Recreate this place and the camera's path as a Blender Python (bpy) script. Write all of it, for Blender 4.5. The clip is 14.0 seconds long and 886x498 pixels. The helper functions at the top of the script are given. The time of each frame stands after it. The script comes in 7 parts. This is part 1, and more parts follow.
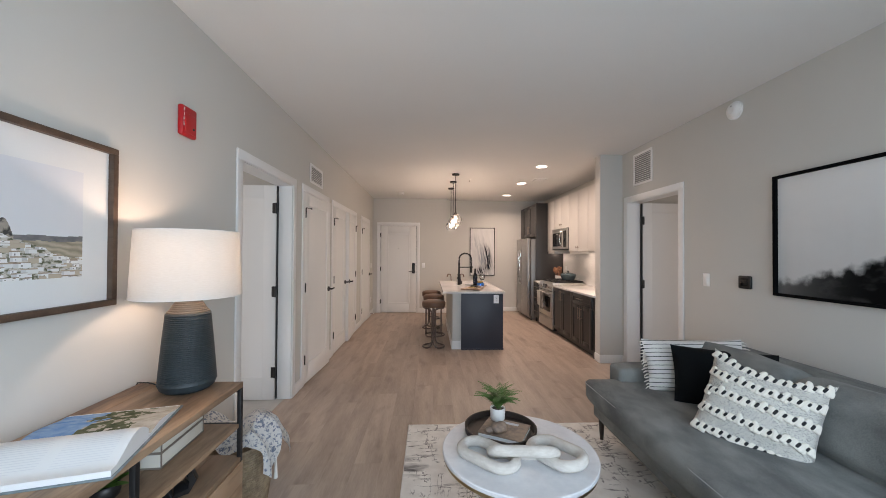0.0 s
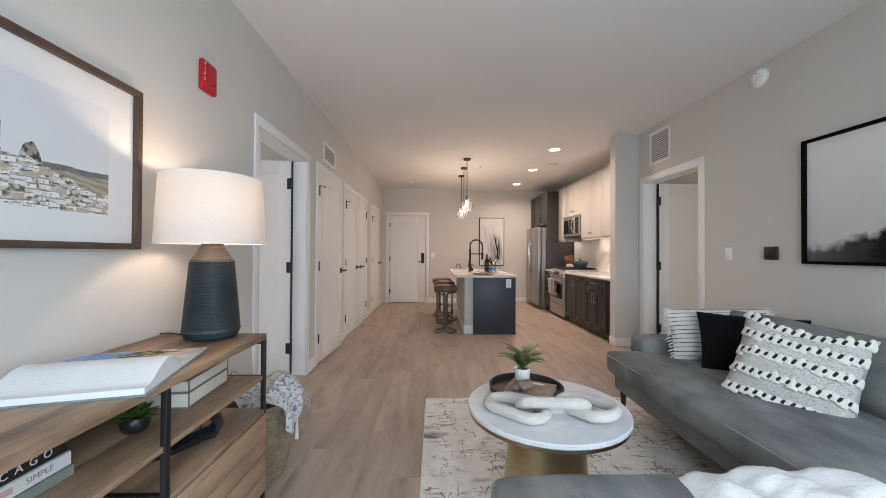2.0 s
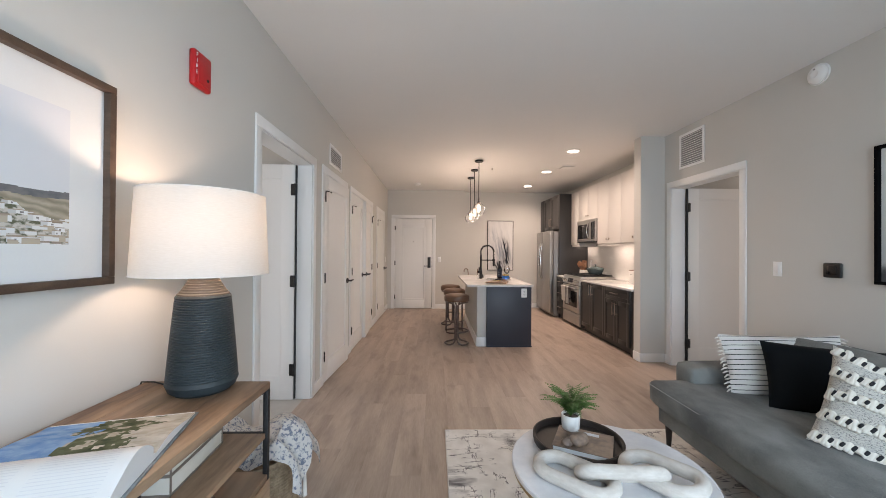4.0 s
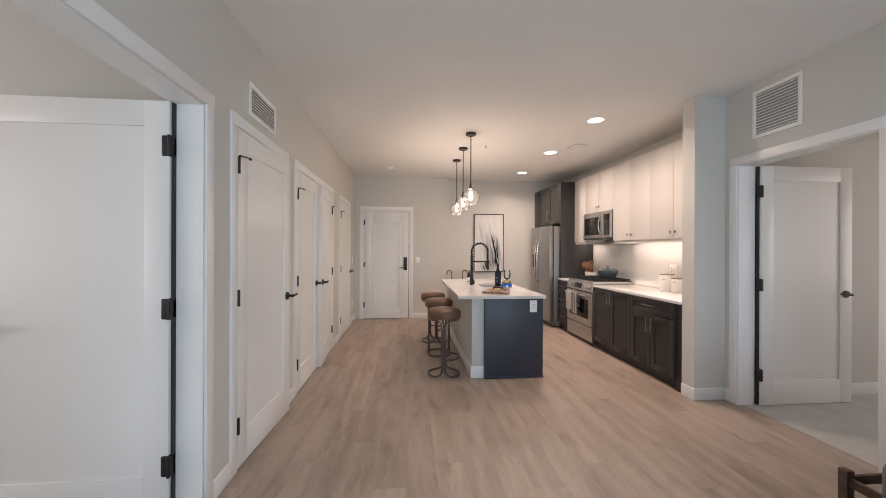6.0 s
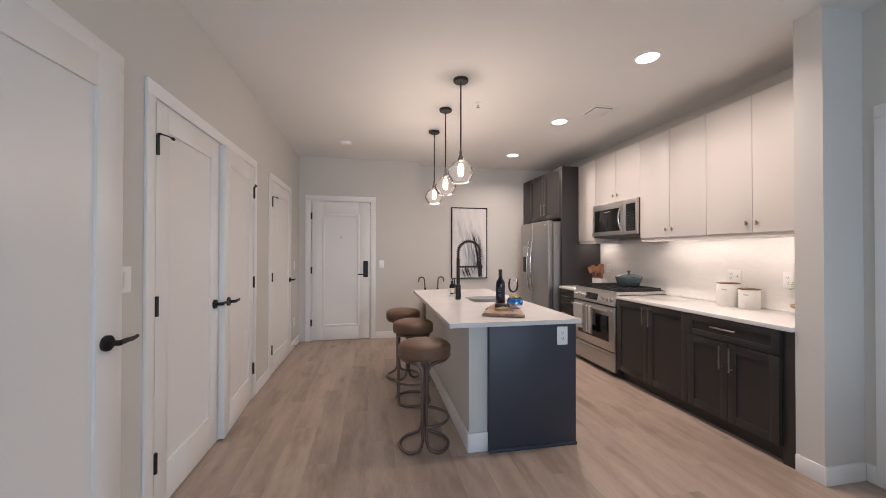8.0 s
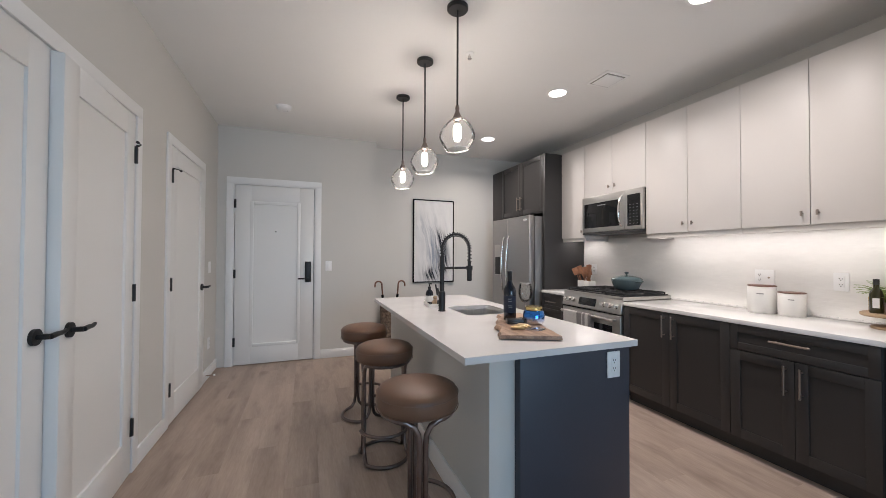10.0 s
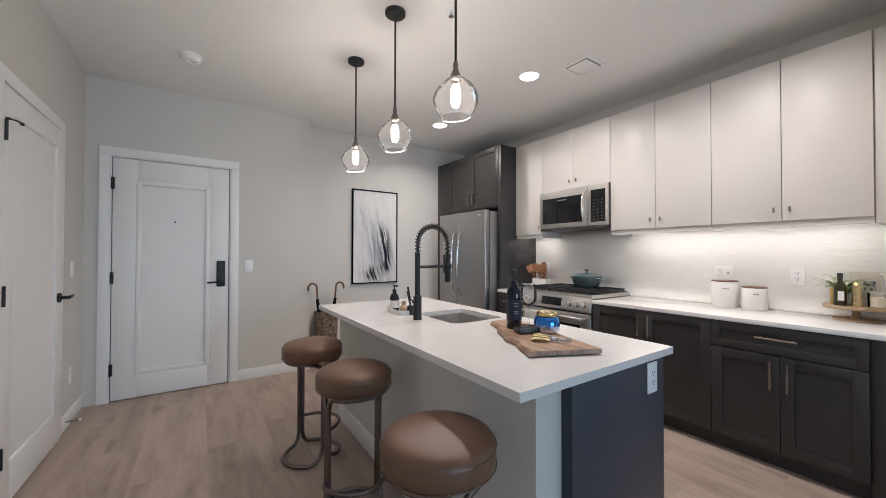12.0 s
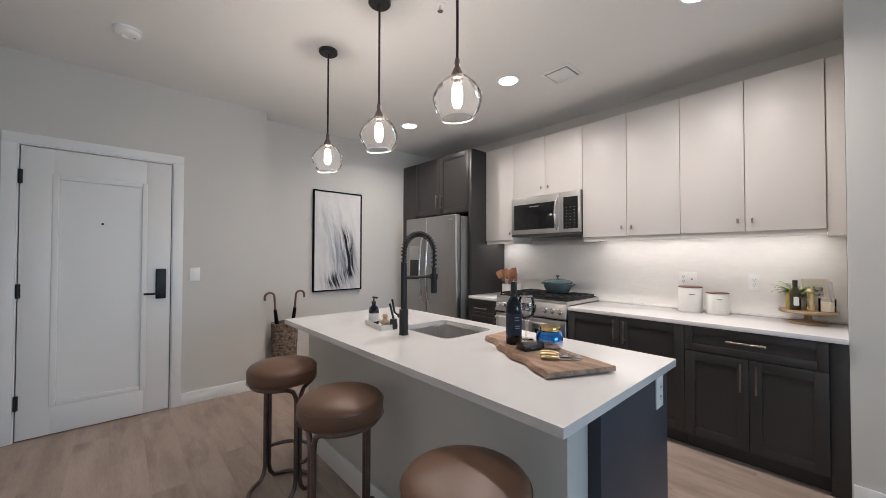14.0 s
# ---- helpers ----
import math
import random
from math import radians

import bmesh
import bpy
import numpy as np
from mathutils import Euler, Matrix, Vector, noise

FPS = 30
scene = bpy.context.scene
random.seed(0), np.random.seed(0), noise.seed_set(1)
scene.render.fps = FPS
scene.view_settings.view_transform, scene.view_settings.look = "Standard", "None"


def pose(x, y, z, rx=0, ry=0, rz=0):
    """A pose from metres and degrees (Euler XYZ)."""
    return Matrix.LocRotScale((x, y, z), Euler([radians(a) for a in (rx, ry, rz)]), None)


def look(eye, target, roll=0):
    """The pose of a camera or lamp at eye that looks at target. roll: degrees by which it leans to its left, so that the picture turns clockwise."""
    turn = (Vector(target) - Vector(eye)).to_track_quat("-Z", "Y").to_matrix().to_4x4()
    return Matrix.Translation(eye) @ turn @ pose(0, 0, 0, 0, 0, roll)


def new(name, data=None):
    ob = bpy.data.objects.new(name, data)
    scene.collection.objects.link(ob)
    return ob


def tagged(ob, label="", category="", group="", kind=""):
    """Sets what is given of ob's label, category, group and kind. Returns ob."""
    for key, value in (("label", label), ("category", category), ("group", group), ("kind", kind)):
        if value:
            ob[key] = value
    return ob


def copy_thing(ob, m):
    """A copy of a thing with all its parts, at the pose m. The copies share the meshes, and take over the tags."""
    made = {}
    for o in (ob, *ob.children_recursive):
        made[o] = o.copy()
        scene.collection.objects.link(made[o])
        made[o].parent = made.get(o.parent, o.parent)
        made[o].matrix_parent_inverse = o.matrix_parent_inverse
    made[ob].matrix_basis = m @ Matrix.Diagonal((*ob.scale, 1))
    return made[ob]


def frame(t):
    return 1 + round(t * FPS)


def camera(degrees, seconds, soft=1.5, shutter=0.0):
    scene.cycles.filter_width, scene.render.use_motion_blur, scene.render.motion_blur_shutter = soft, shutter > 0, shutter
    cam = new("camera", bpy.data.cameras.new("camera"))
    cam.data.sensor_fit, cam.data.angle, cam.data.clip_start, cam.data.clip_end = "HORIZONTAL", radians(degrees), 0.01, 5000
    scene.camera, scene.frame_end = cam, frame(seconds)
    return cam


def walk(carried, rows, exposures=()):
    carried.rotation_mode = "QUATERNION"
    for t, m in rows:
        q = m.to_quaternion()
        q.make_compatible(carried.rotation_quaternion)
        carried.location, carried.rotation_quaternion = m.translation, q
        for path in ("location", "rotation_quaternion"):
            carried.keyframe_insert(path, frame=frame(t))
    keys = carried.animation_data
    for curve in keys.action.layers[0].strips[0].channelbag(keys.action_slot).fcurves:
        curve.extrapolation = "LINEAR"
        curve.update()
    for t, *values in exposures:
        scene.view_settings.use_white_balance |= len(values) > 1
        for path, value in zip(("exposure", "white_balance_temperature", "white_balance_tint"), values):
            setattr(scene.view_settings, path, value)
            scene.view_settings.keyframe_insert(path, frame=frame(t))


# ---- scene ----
cam = camera(101.8, 14.0, 0.8)
PATH = [
    (0, (0.353, 0.099, 1.432), (0.427, 2.097, 1.455), 0.3),
    (0.5, (0.338, 0.112, 1.353), (0.416, 2.11, 1.369), 0.35),
    (1, (0.316, 0.123, 1.262), (0.394, 2.122, 1.28), 0.3),
    (1.5, (0.284, 0.131, 1.215), (0.349, 2.13, 1.235), 0.3),
    (2, (0.257, 0.143, 1.201), (0.302, 2.143, 1.221), 0.3),
    (2.5, (0.231, 0.161, 1.253), (0.255, 2.161, 1.27), 0.3),
    (3, (0.208, 0.199, 1.296), (0.225, 2.199, 1.312), 0.4),
    (3.2, (0.19, 0.222, 1.3), (0.209, 2.222, 1.316), 0.4),
    (5.5, (0.006, 1.349, 1.364), (0.152, 3.343, 1.366), 0.3),
    (6, (0.047, 1.747, 1.354), (0.232, 3.739, 1.353), 0.2),
    (6.5, (0.08, 2.114, 1.348), (0.284, 4.103, 1.349), 0.2),
    (7, (0.083, 2.456, 1.343), (0.351, 4.438, 1.351), 0.15),
    (7.5, (0.086, 2.825, 1.326), (0.409, 4.798, 1.331), 0.2),
    (7.7, (0.08, 2.967, 1.326), (0.425, 4.937, 1.336), 0.15),
    (10, (-0.038, 4.089, 1.278), (0.665, 5.961, 1.310), 0.2),
    (10.5, (-0.161, 4.253, 1.294), (0.624, 6.093, 1.323), 0.3),
    (11, (-0.204, 4.366, 1.274), (0.701, 6.150, 1.310), 0.2),
    (11.5, (-0.220, 4.507, 1.266), (0.789, 6.234, 1.291), 0.2),
    (12, (-0.203, 4.680, 1.261), (0.917, 6.339, 1.287), 0.1),
    (12.5, (-0.193, 4.752, 1.274), (1.007, 6.352, 1.313), 0.2),
    (13, (-0.241, 4.804, 1.285), (1.008, 6.367, 1.323), 0.2),
    (13.5, (-0.297, 4.889, 1.297), (1.016, 6.397, 1.335), 0.2),
    (14, (-0.296, 4.925, 1.307), (1.041, 6.413, 1.342), 0.1),
]
# seconds, stops, kelvin, tint: the clip's own drift of exposure and white balance
EXPOSURES = [
    (0, -0.05, 7640, 24), (3, 0.09, 7640, 24), (5.5, 0.16, 7400, 22), (7.5, 0.06, 6980, 22),
    (10, 0.01, 6120, 14), (12, 0.03, 6050, 13), (14, -0.09, 6080, 13),
]
walk(cam, [(t, look(eye, target, roll)) for t, eye, target, roll in PATH], EXPOSURES)

# ---- light ----
world = bpy.data.worlds.new("daylight")
scene.world = world
world.use_nodes = True
wn = world.node_tree.nodes
sky = wn.new("ShaderNodeTexSky")
sky.sky_type, sky.sun_disc, sky.sun_elevation, sky.sun_rotation = "NISHITA", False, radians(40), radians(60)
wn["Background"].inputs["Strength"].default_value = 0.12
world.node_tree.links.new(sky.outputs[0], wn["Background"].inputs["Color"])


def lamp(name, kind, m, watts, color, size=0.1, size_y=0.0, spread=180):
    data = bpy.data.lights.new(name, kind)
    data.energy, data.color = watts, color
    if kind == "AREA":
        data.shape = "RECTANGLE" if size_y else "DISK"
        data.size = size
        data.spread = radians(spread)
        if size_y:
            data.size_y = size_y
    else:
        data.shadow_soft_size = size
    ob = new(name, data)
    ob.matrix_world = m
    return ob


COOL, WARM, NEUTRAL = (0.475, 0.745, 1.0), (1.0, 0.83, 0.66), (1.0, 0.90, 0.80)
PENDANTS = [(0.778, 6.03), (0.778, 6.66), (0.778, 7.33)]
DOWNLIGHTS = [(2.03, 5.44), (2.06, 6.75), (2.08, 8.13)]
# daylight through the living-room window and the two bedroom windows
lamp("window_light", "AREA", pose(1.0, -0.97, 1.4, 51, 0, 16), 130, COOL, 3.2, 1.9)
# added fill lamp in the unseen window, tints the upper walls yellow-green
lamp("window_ground_light", "AREA", pose(1.0, -0.96, 1.0, 112, 0, 12), 9, (0.97, 1.0, 0.74), 3.2, 1.0)
lamp("bedroom_window_light", "AREA", pose(-3.95, 2.3, 1.5, 90, 0, -90), 34, (0.86, 0.94, 1.0), 1.8, 1.5)
lamp("second_bedroom_window_light", "AREA", pose(5.9, 3.3, 1.5, 90, 0, 90), 19, (0.96, 0.98, 1.0), 1.8, 1.5)
for px, py in PENDANTS:
    lamp("pendant_light", "POINT", pose(px, py, 1.972), 6.0, (1.0, 0.86, 0.72), 0.009)
for px, py in DOWNLIGHTS:
    lamp("downlight_light", "AREA", pose(px, py, 2.728), 14, NEUTRAL, 0.12, spread=150)
lamp("under_cabinet_light", "AREA", pose(2.965, 5.73, 1.445), 0.8, NEUTRAL, 0.06, 1.54)
lamp("under_cabinet_light", "AREA", pose(3.07, 7.5, 1.445), 0.25, NEUTRAL, 0.05, 0.34)
lamp("table_lamp_light", "POINT", pose(-0.73, 1.765, 1.40), 4.4, WARM, 0.035)

# ---- materials ----


def rgb(*c):
    return (*c, 1.0)


def mat(name, base, rough=0.5, metal=0.0, var=0.06, scale=3.0, fine=60.0, bump=0.1, stretch=(1, 1, 1), per_object=0.0, second=None, coat=0.0, sheen=0.0, dist=0.002, ramp=(0.45, 0.95), spec=0.5):
    """A surface with blotches at one scale and grain at another, in metres."""
    m = bpy.data.materials.new(name)
    m.use_nodes = True
    nt = m.node_tree
    n, l = nt.nodes, nt.links
    p = n["Principled BSDF"]
    tc = n.new("ShaderNodeTexCoord")
    mp = n.new("ShaderNodeMapping")
    mp.inputs["Scale"].default_value = stretch
    l.new(tc.outputs["Object"], mp.inputs["Vector"])
    vec = mp.outputs[0]
    info = n.new("ShaderNodeObjectInfo")
    if per_object:
        ad = n.new("ShaderNodeVectorMath")
        sc = n.new("ShaderNodeVectorMath")
        sc.operation = "SCALE"
        cx = n.new("ShaderNodeCombineXYZ")
        for k in range(3):
            l.new(info.outputs["Random"], cx.inputs[k])
        l.new(cx.outputs[0], sc.inputs[0])
        sc.inputs["Scale"].default_value = 37.0
        l.new(vec, ad.inputs[0])
        l.new(sc.outputs[0], ad.inputs[1])
        vec = ad.outputs[0]
    n1, n2 = n.new("ShaderNodeTexNoise"), n.new("ShaderNodeTexNoise")
    n1.inputs["Scale"].default_value, n2.inputs["Scale"].default_value = scale, fine
    n1.inputs["Detail"].default_value, n2.inputs["Detail"].default_value = 5, 3
    l.new(vec, n1.inputs["Vector"])
    l.new(vec, n2.inputs["Vector"])
    mx = n.new("ShaderNodeMath")
    mx.operation = "MULTIPLY_ADD"
    l.new(n2.outputs[0], mx.inputs[0])
    mx.inputs[1].default_value = 0.4
    l.new(n1.outputs[0], mx.inputs[2])
    fac = mx.outputs[0]
    if per_object:
        pm = n.new("ShaderNodeMath")
        pm.operation = "MULTIPLY_ADD"
        l.new(info.outputs["Random"], pm.inputs[0])
        pm.inputs[1].default_value = per_object
        l.new(fac, pm.inputs[2])
        fac = pm.outputs[0]
    rp = n.new("ShaderNodeValToRGB")
    lo = second or tuple(c * (1 - var) for c in base)
    hi = base if second else tuple(min(1, c * (1 + var)) for c in base)
    rp.color_ramp.elements[0].position, rp.color_ramp.elements[1].position = ramp[0], ramp[1] + per_object
    rp.color_ramp.elements[0].color, rp.color_ramp.elements[1].color = rgb(*lo), rgb(*hi)
    l.new(fac, rp.inputs[0])
    l.new(rp.outputs[0], p.inputs["Base Color"])
    rr = n.new("ShaderNodeMapRange")
    rr.inputs["To Min"].default_value, rr.inputs["To Max"].default_value = max(0.02, rough - 0.06), min(1, rough + 0.06)
    l.new(n1.outputs[0], rr.inputs["Value"])
    l.new(rr.outputs[0], p.inputs["Roughness"])
    p.inputs["Metallic"].default_value = metal
    p.inputs["Coat Weight"].default_value = coat
    p.inputs["Specular IOR Level"].default_value = spec
    p.inputs["Sheen Weight"].default_value = sheen
    if bump:
        bp = n.new("ShaderNodeBump")
        bp.inputs["Strength"].default_value, bp.inputs["Distance"].default_value = bump, dist
        l.new(n2.outputs[0], bp.inputs["Height"])
        l.new(bp.outputs[0], p.inputs["Normal"])
    return m


def glow(name, color, strength):
    m = bpy.data.materials.new(name)
    m.use_nodes = True
    p = m.node_tree.nodes["Principled BSDF"]
    p.inputs["Base Color"].default_value = rgb(*color)
    p.inputs["Emission Color"].default_value = rgb(*color)
    p.inputs["Emission Strength"].default_value = strength
    return m


def clear_glass(name, tint=(1, 1, 1), ior=1.45, haze=0.0):
    m = bpy.data.materials.new(name)
    m.use_nodes = True
    n, l = m.node_tree.nodes, m.node_tree.links
    out = n["Material Output"]
    tr, gl, fr, mx = (n.new("ShaderNode" + k) for k in ("BsdfTransparent", "BsdfGlossy", "Fresnel", "MixShader"))
    tr.inputs[0].default_value = rgb(*tint)
    gl.inputs["Roughness"].default_value = 0.03
    fr.inputs[0].default_value = ior
    l.new(fr.outputs[0], mx.inputs[0])
    if haze:
        hz, m2 = n.new("ShaderNodeBsdfTranslucent"), n.new("ShaderNodeMixShader")
        m2.inputs[0].default_value = haze
        l.new(tr.outputs[0], m2.inputs[1])
        l.new(hz.outputs[0], m2.inputs[2])
        l.new(m2.outputs[0], mx.inputs[1])
    else:
        l.new(tr.outputs[0], mx.inputs[1])
    l.new(gl.outputs[0], mx.inputs[2])
    l.new(mx.outputs[0], out.inputs["Surface"])
    return m


def painted(name, rough=0.9):
    """A flat print that takes its colours from the mesh."""
    m = bpy.data.materials.new(name)
    m.use_nodes = True
    n, l = m.node_tree.nodes, m.node_tree.links
    at = n.new("ShaderNodeVertexColor")
    at.layer_name = "print"
    p = n["Principled BSDF"]
    l.new(at.outputs["Color"], p.inputs["Base Color"])
    p.inputs["Roughness"].default_value = rough
    p.inputs["Specular IOR Level"].default_value = 0.02
    return m


def brushed(name, base, rough, stretch):
    return mat(name, base, rough, 1.0, 0.04, 4.0, 90.0, 0.008, stretch, dist=0.0005)


WALL = mat("wall_paint", (0.60, 0.585, 0.55), 0.75, var=0.02, scale=1.2, fine=260, bump=0.12, dist=0.001)
CEIL = mat("ceiling_paint", (0.82, 0.815, 0.80), 0.9, var=0.02, scale=1.0, fine=180, bump=0.2, dist=0.001)
TRIM = mat("trim_paint", (0.80, 0.80, 0.79), 0.38, var=0.015, scale=2.0, fine=120, bump=0.03)
DOORP = mat("door_paint", (0.78, 0.775, 0.755), 0.36, var=0.015, scale=1.5, fine=140, bump=0.04, dist=0.001)
PLANK = mat("plank_vinyl", (0.462, 0.363, 0.298), 0.42, var=0.0, second=(0.275, 0.204, 0.160), scale=2.2, fine=26, bump=0.06, stretch=(4.5, 0.55, 1), per_object=0.13, dist=0.001, ramp=(0.43, 0.98))


def smudge(m, scale, lo, hi, depth, seed):
    """Darker worn patches laid over a material's colour."""
    n, l = m.node_tree.nodes, m.node_tree.links
    p = n["Principled BSDF"]
    old = p.inputs["Base Color"].links[0].from_socket
    tc, mp, tx_, mr, mx = (n.new("ShaderNode" + k) for k in ("TexCoord", "Mapping", "TexNoise", "MapRange", "Mix"))
    info, cx, ad = n.new("ShaderNodeObjectInfo"), n.new("ShaderNodeCombineXYZ"), n.new("ShaderNodeVectorMath")
    for k in range(3):
        l.new(info.outputs["Random"], cx.inputs[k])
    sc_ = n.new("ShaderNodeVectorMath")
    sc_.operation = "SCALE"
    sc_.inputs["Scale"].default_value = seed
    l.new(cx.outputs[0], sc_.inputs[0])
    mp.inputs["Scale"].default_value = scale
    l.new(tc.outputs["Object"], mp.inputs[0])
    l.new(mp.outputs[0], ad.inputs[0])
    l.new(sc_.outputs[0], ad.inputs[1])
    tx_.inputs["Scale"].default_value, tx_.inputs["Detail"].default_value = 1.0, 3
    l.new(ad.outputs[0], tx_.inputs["Vector"])
    mr.inputs["From Min"].default_value, mr.inputs["From Max"].default_value = lo, hi
    l.new(tx_.outputs[0], mr.inputs["Value"])
    mx.data_type, mx.blend_type = "RGBA", "MULTIPLY"
    l.new(mr.outputs[0], mx.inputs["Factor"])
    l.new(old, mx.inputs["A"])
    mx.inputs["B"].default_value = rgb(depth, depth * 0.97, depth * 0.95)
    l.new(mx.outputs["Result"], p.inputs["Base Color"])
    return m


smudge(PLANK, (9, 2.2, 1), 0.56, 0.74, 0.72, 53.0)
CARPET = mat("carpet", (0.50, 0.48, 0.45), 0.95, var=0.10, scale=6, fine=350, bump=0.6, dist=0.004)
BLACK = mat("black_metal", (0.009, 0.009, 0.010), 0.46, 0.1, var=0.1, scale=20, fine=200, bump=0.03)
CHARCOAL = mat("charcoal_cabinet", (0.030, 0.0275, 0.0265), 0.42, var=0.10, scale=3, fine=90, bump=0.05, stretch=(1, 1, 0.5))
SLATE = mat("slate_panel", (0.036, 0.041, 0.058), 0.45, var=0.08, scale=3, fine=120, bump=0.05)
UPPER = mat("upper_cabinet", (0.66, 0.63, 0.60), 0.42, var=0.015, scale=2, fine=120, bump=0.02)
QUARTZ = mat("quartz", (0.72, 0.705, 0.69), 0.14, var=0.03, scale=4, fine=140, bump=0.0)
SPLASH = mat("backsplash_quartz", (0.80, 0.785, 0.755), 0.25, var=0.05, scale=2.2, fine=14, bump=0.35, stretch=(1, 0.8, 2.6), dist=0.006)
STEEL = brushed("stainless_steel", (0.39, 0.38, 0.37), 0.33, (2, 2, 40))
STEELH = brushed("stainless_front", (0.52, 0.505, 0.485), 0.36, (1, 1, 12))
CHROME = mat("chrome", (0.75, 0.74, 0.72), 0.12, 1.0, var=0.05, bump=0.0)
NICKEL = brushed("brushed_nickel", (0.36, 0.30, 0.26), 0.3, (1, 30, 30))
BLACKGLASS = mat("black_glass", (0.006, 0.006, 0.007), 0.06, var=0.1, bump=0.0)
IRON = mat("cast_iron", (0.014, 0.014, 0.015), 0.6, 0.2, var=0.2, scale=20, fine=200, bump=0.2)
GUN = mat("bronze_tube", (0.19, 0.155, 0.145), 0.30, 1.0, var=0.2, scale=8, fine=80, bump=0.03)
LEATHER = mat("brown_leather", (0.140, 0.072, 0.042), 0.38, var=0.16, scale=5, fine=230, bump=0.12)
WHITEPL = mat("white_plastic", (0.85, 0.85, 0.84), 0.35, var=0.01, bump=0.0)
# also colours the sheets and strips that stand for shaded door gaps
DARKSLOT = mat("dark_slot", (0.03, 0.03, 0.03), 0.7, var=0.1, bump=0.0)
GLASS = clear_glass("clear_glass", ior=1.3)
WGLASS = clear_glass("wine_glass", ior=1.45, haze=0.03)
LAMPGLASS = clear_glass("lamp_glass", ior=1.15, haze=0.012)
# opaque near-white, paints the bright glint along the edges of clear glass
RIMGLINT = mat("rim_glint", (0.8, 0.8, 0.78), 0.1, var=0.02, bump=0.0)
BULB = glow("bulb_glow", (1.0, 0.88, 0.74), 14)
LED = glow("led_glow", (1.0, 0.92, 0.84), 10)
PRINT = painted("print")

# ---- mesh helpers ----


class Shape:
    """One mesh under construction."""

    def __init__(self):
        self.bm = bmesh.new()

    def box(self, x0, y0, z0, x1, y1, z1, bevel=0.0, seg=2, m=None):
        lo, hi = (min(x0, x1), min(y0, y1), min(z0, z1)), (max(x0, x1), max(y0, y1), max(z0, z1))
        c = [(a + b) / 2 for a, b in zip(lo, hi)]
        s = [b - a for a, b in zip(lo, hi)]
        mm = Matrix.Translation(c) @ Matrix.Diagonal((*s, 1))
        r = bmesh.ops.create_cube(self.bm, size=1, matrix=(m @ mm) if m else mm)
        if bevel:
            es = list({e for v in r["verts"] for e in v.link_edges})
            bmesh.ops.bevel(self.bm, geom=es, offset=min(bevel, min(s) * 0.45), segments=seg, profile=0.5, affect="EDGES")
        return self

    def lathe(self, profile, seg=32, m=None, closed=False, wobble=None):
        """Turns (radius, height) rows round z."""
        rows = []
        for r, z in profile:
            if r < 1e-5:
                rows.append([self.bm.verts.new((0, 0, z))])
            else:
                rows.append([self.bm.verts.new((r * math.cos(2 * math.pi * k / seg), r * math.sin(2 * math.pi * k / seg), z)) for k in range(seg)])
        for a, b in zip(rows, rows[1:] + (rows[:1] if closed else [])):
            for k in range(seg):
                q = [a[k % len(a)], a[(k + 1) % len(a)], b[(k + 1) % len(b)], b[k % len(b)]]
                u = []
                for v in q:
                    if v not in u:
                        u.append(v)
                if len(u) > 2:
                    self.bm.faces.new(u)
        vs = [v for r in rows for v in r]
        if wobble:
            for v in vs:
                v.co = wobble(v.co)
        if m:
            bmesh.ops.transform(self.bm, matrix=m, verts=vs)
        return self

    def rod(self, a, b, r, seg=12, r2=None):
        a, b = Vector(a), Vector(b)
        d = b - a
        m = Matrix.Translation(a) @ d.to_track_quat("Z", "Y").to_matrix().to_4x4()
        r2 = r if r2 is None else r2
        return self.lathe([(0, 0), (r, 0), (r2, d.length), (0, d.length)], seg, m)

    def tube(self, pts, r, seg=10, closed=False, radii=None):
        pts = [Vector(p) for p in pts]
        n, rings, side = len(pts), [], None
        for i, p in enumerate(pts):
            a = pts[(i - 1) % n] if closed or i else p
            b = pts[(i + 1) % n] if closed or i < n - 1 else p
            t = (b - a).normalized()
            if side is None:
                side = t.orthogonal().normalized()
            side = (side - t * side.dot(t)).normalized()
            up = t.cross(side)
            rr = radii[i] if radii else r
            rings.append([self.bm.verts.new(p + rr * (math.cos(2 * math.pi * k / seg) * side + math.sin(2 * math.pi * k / seg) * up)) for k in range(seg)])
        pairs = list(zip(rings, rings[1:]))
        if closed:
            # join the last ring to the first with the nearest start
            best = min(range(seg), key=lambda s: (rings[-1][0].co - rings[0][s].co).length)
            pairs.append((rings[-1], rings[0][best:] + rings[0][:best]))
        for a, b in pairs:
            for k in range(seg):
                self.bm.faces.new((a[k], a[(k + 1) % seg], b[(k + 1) % seg], b[k]))
        if not closed:
            self.bm.faces.new(rings[0][::-1])
            self.bm.faces.new(rings[-1])
        return self

    def soft(self, size, r=0.05, puff=0.0, n=8, m=None, rough=0.0, freq=6.0):
        """A stuffed box: rounded edges, faces that swell a little."""
        grid = [2 * k / (n + 1) - 1 for k in range(n + 2)]
        made, N = {}, n + 2

        def at(key):
            if key not in made:
                made[key] = self.bm.verts.new([grid[q] for q in key])
            return made[key]
        for axis in range(3):
            for side in (0, N - 1):
                for a in range(N - 1):
                    for b in range(N - 1):
                        q = []
                        for da, db in ((0, 0), (1, 0), (1, 1), (0, 1)):
                            key = [0, 0, 0]
                            key[axis], key[(axis + 1) % 3], key[(axis + 2) % 3] = side, a + da, b + db
                            q.append(at(tuple(key)))
                        self.bm.faces.new(q if side else q[::-1])
        vs = set(made.values())
        h = [s / 2 for s in size]
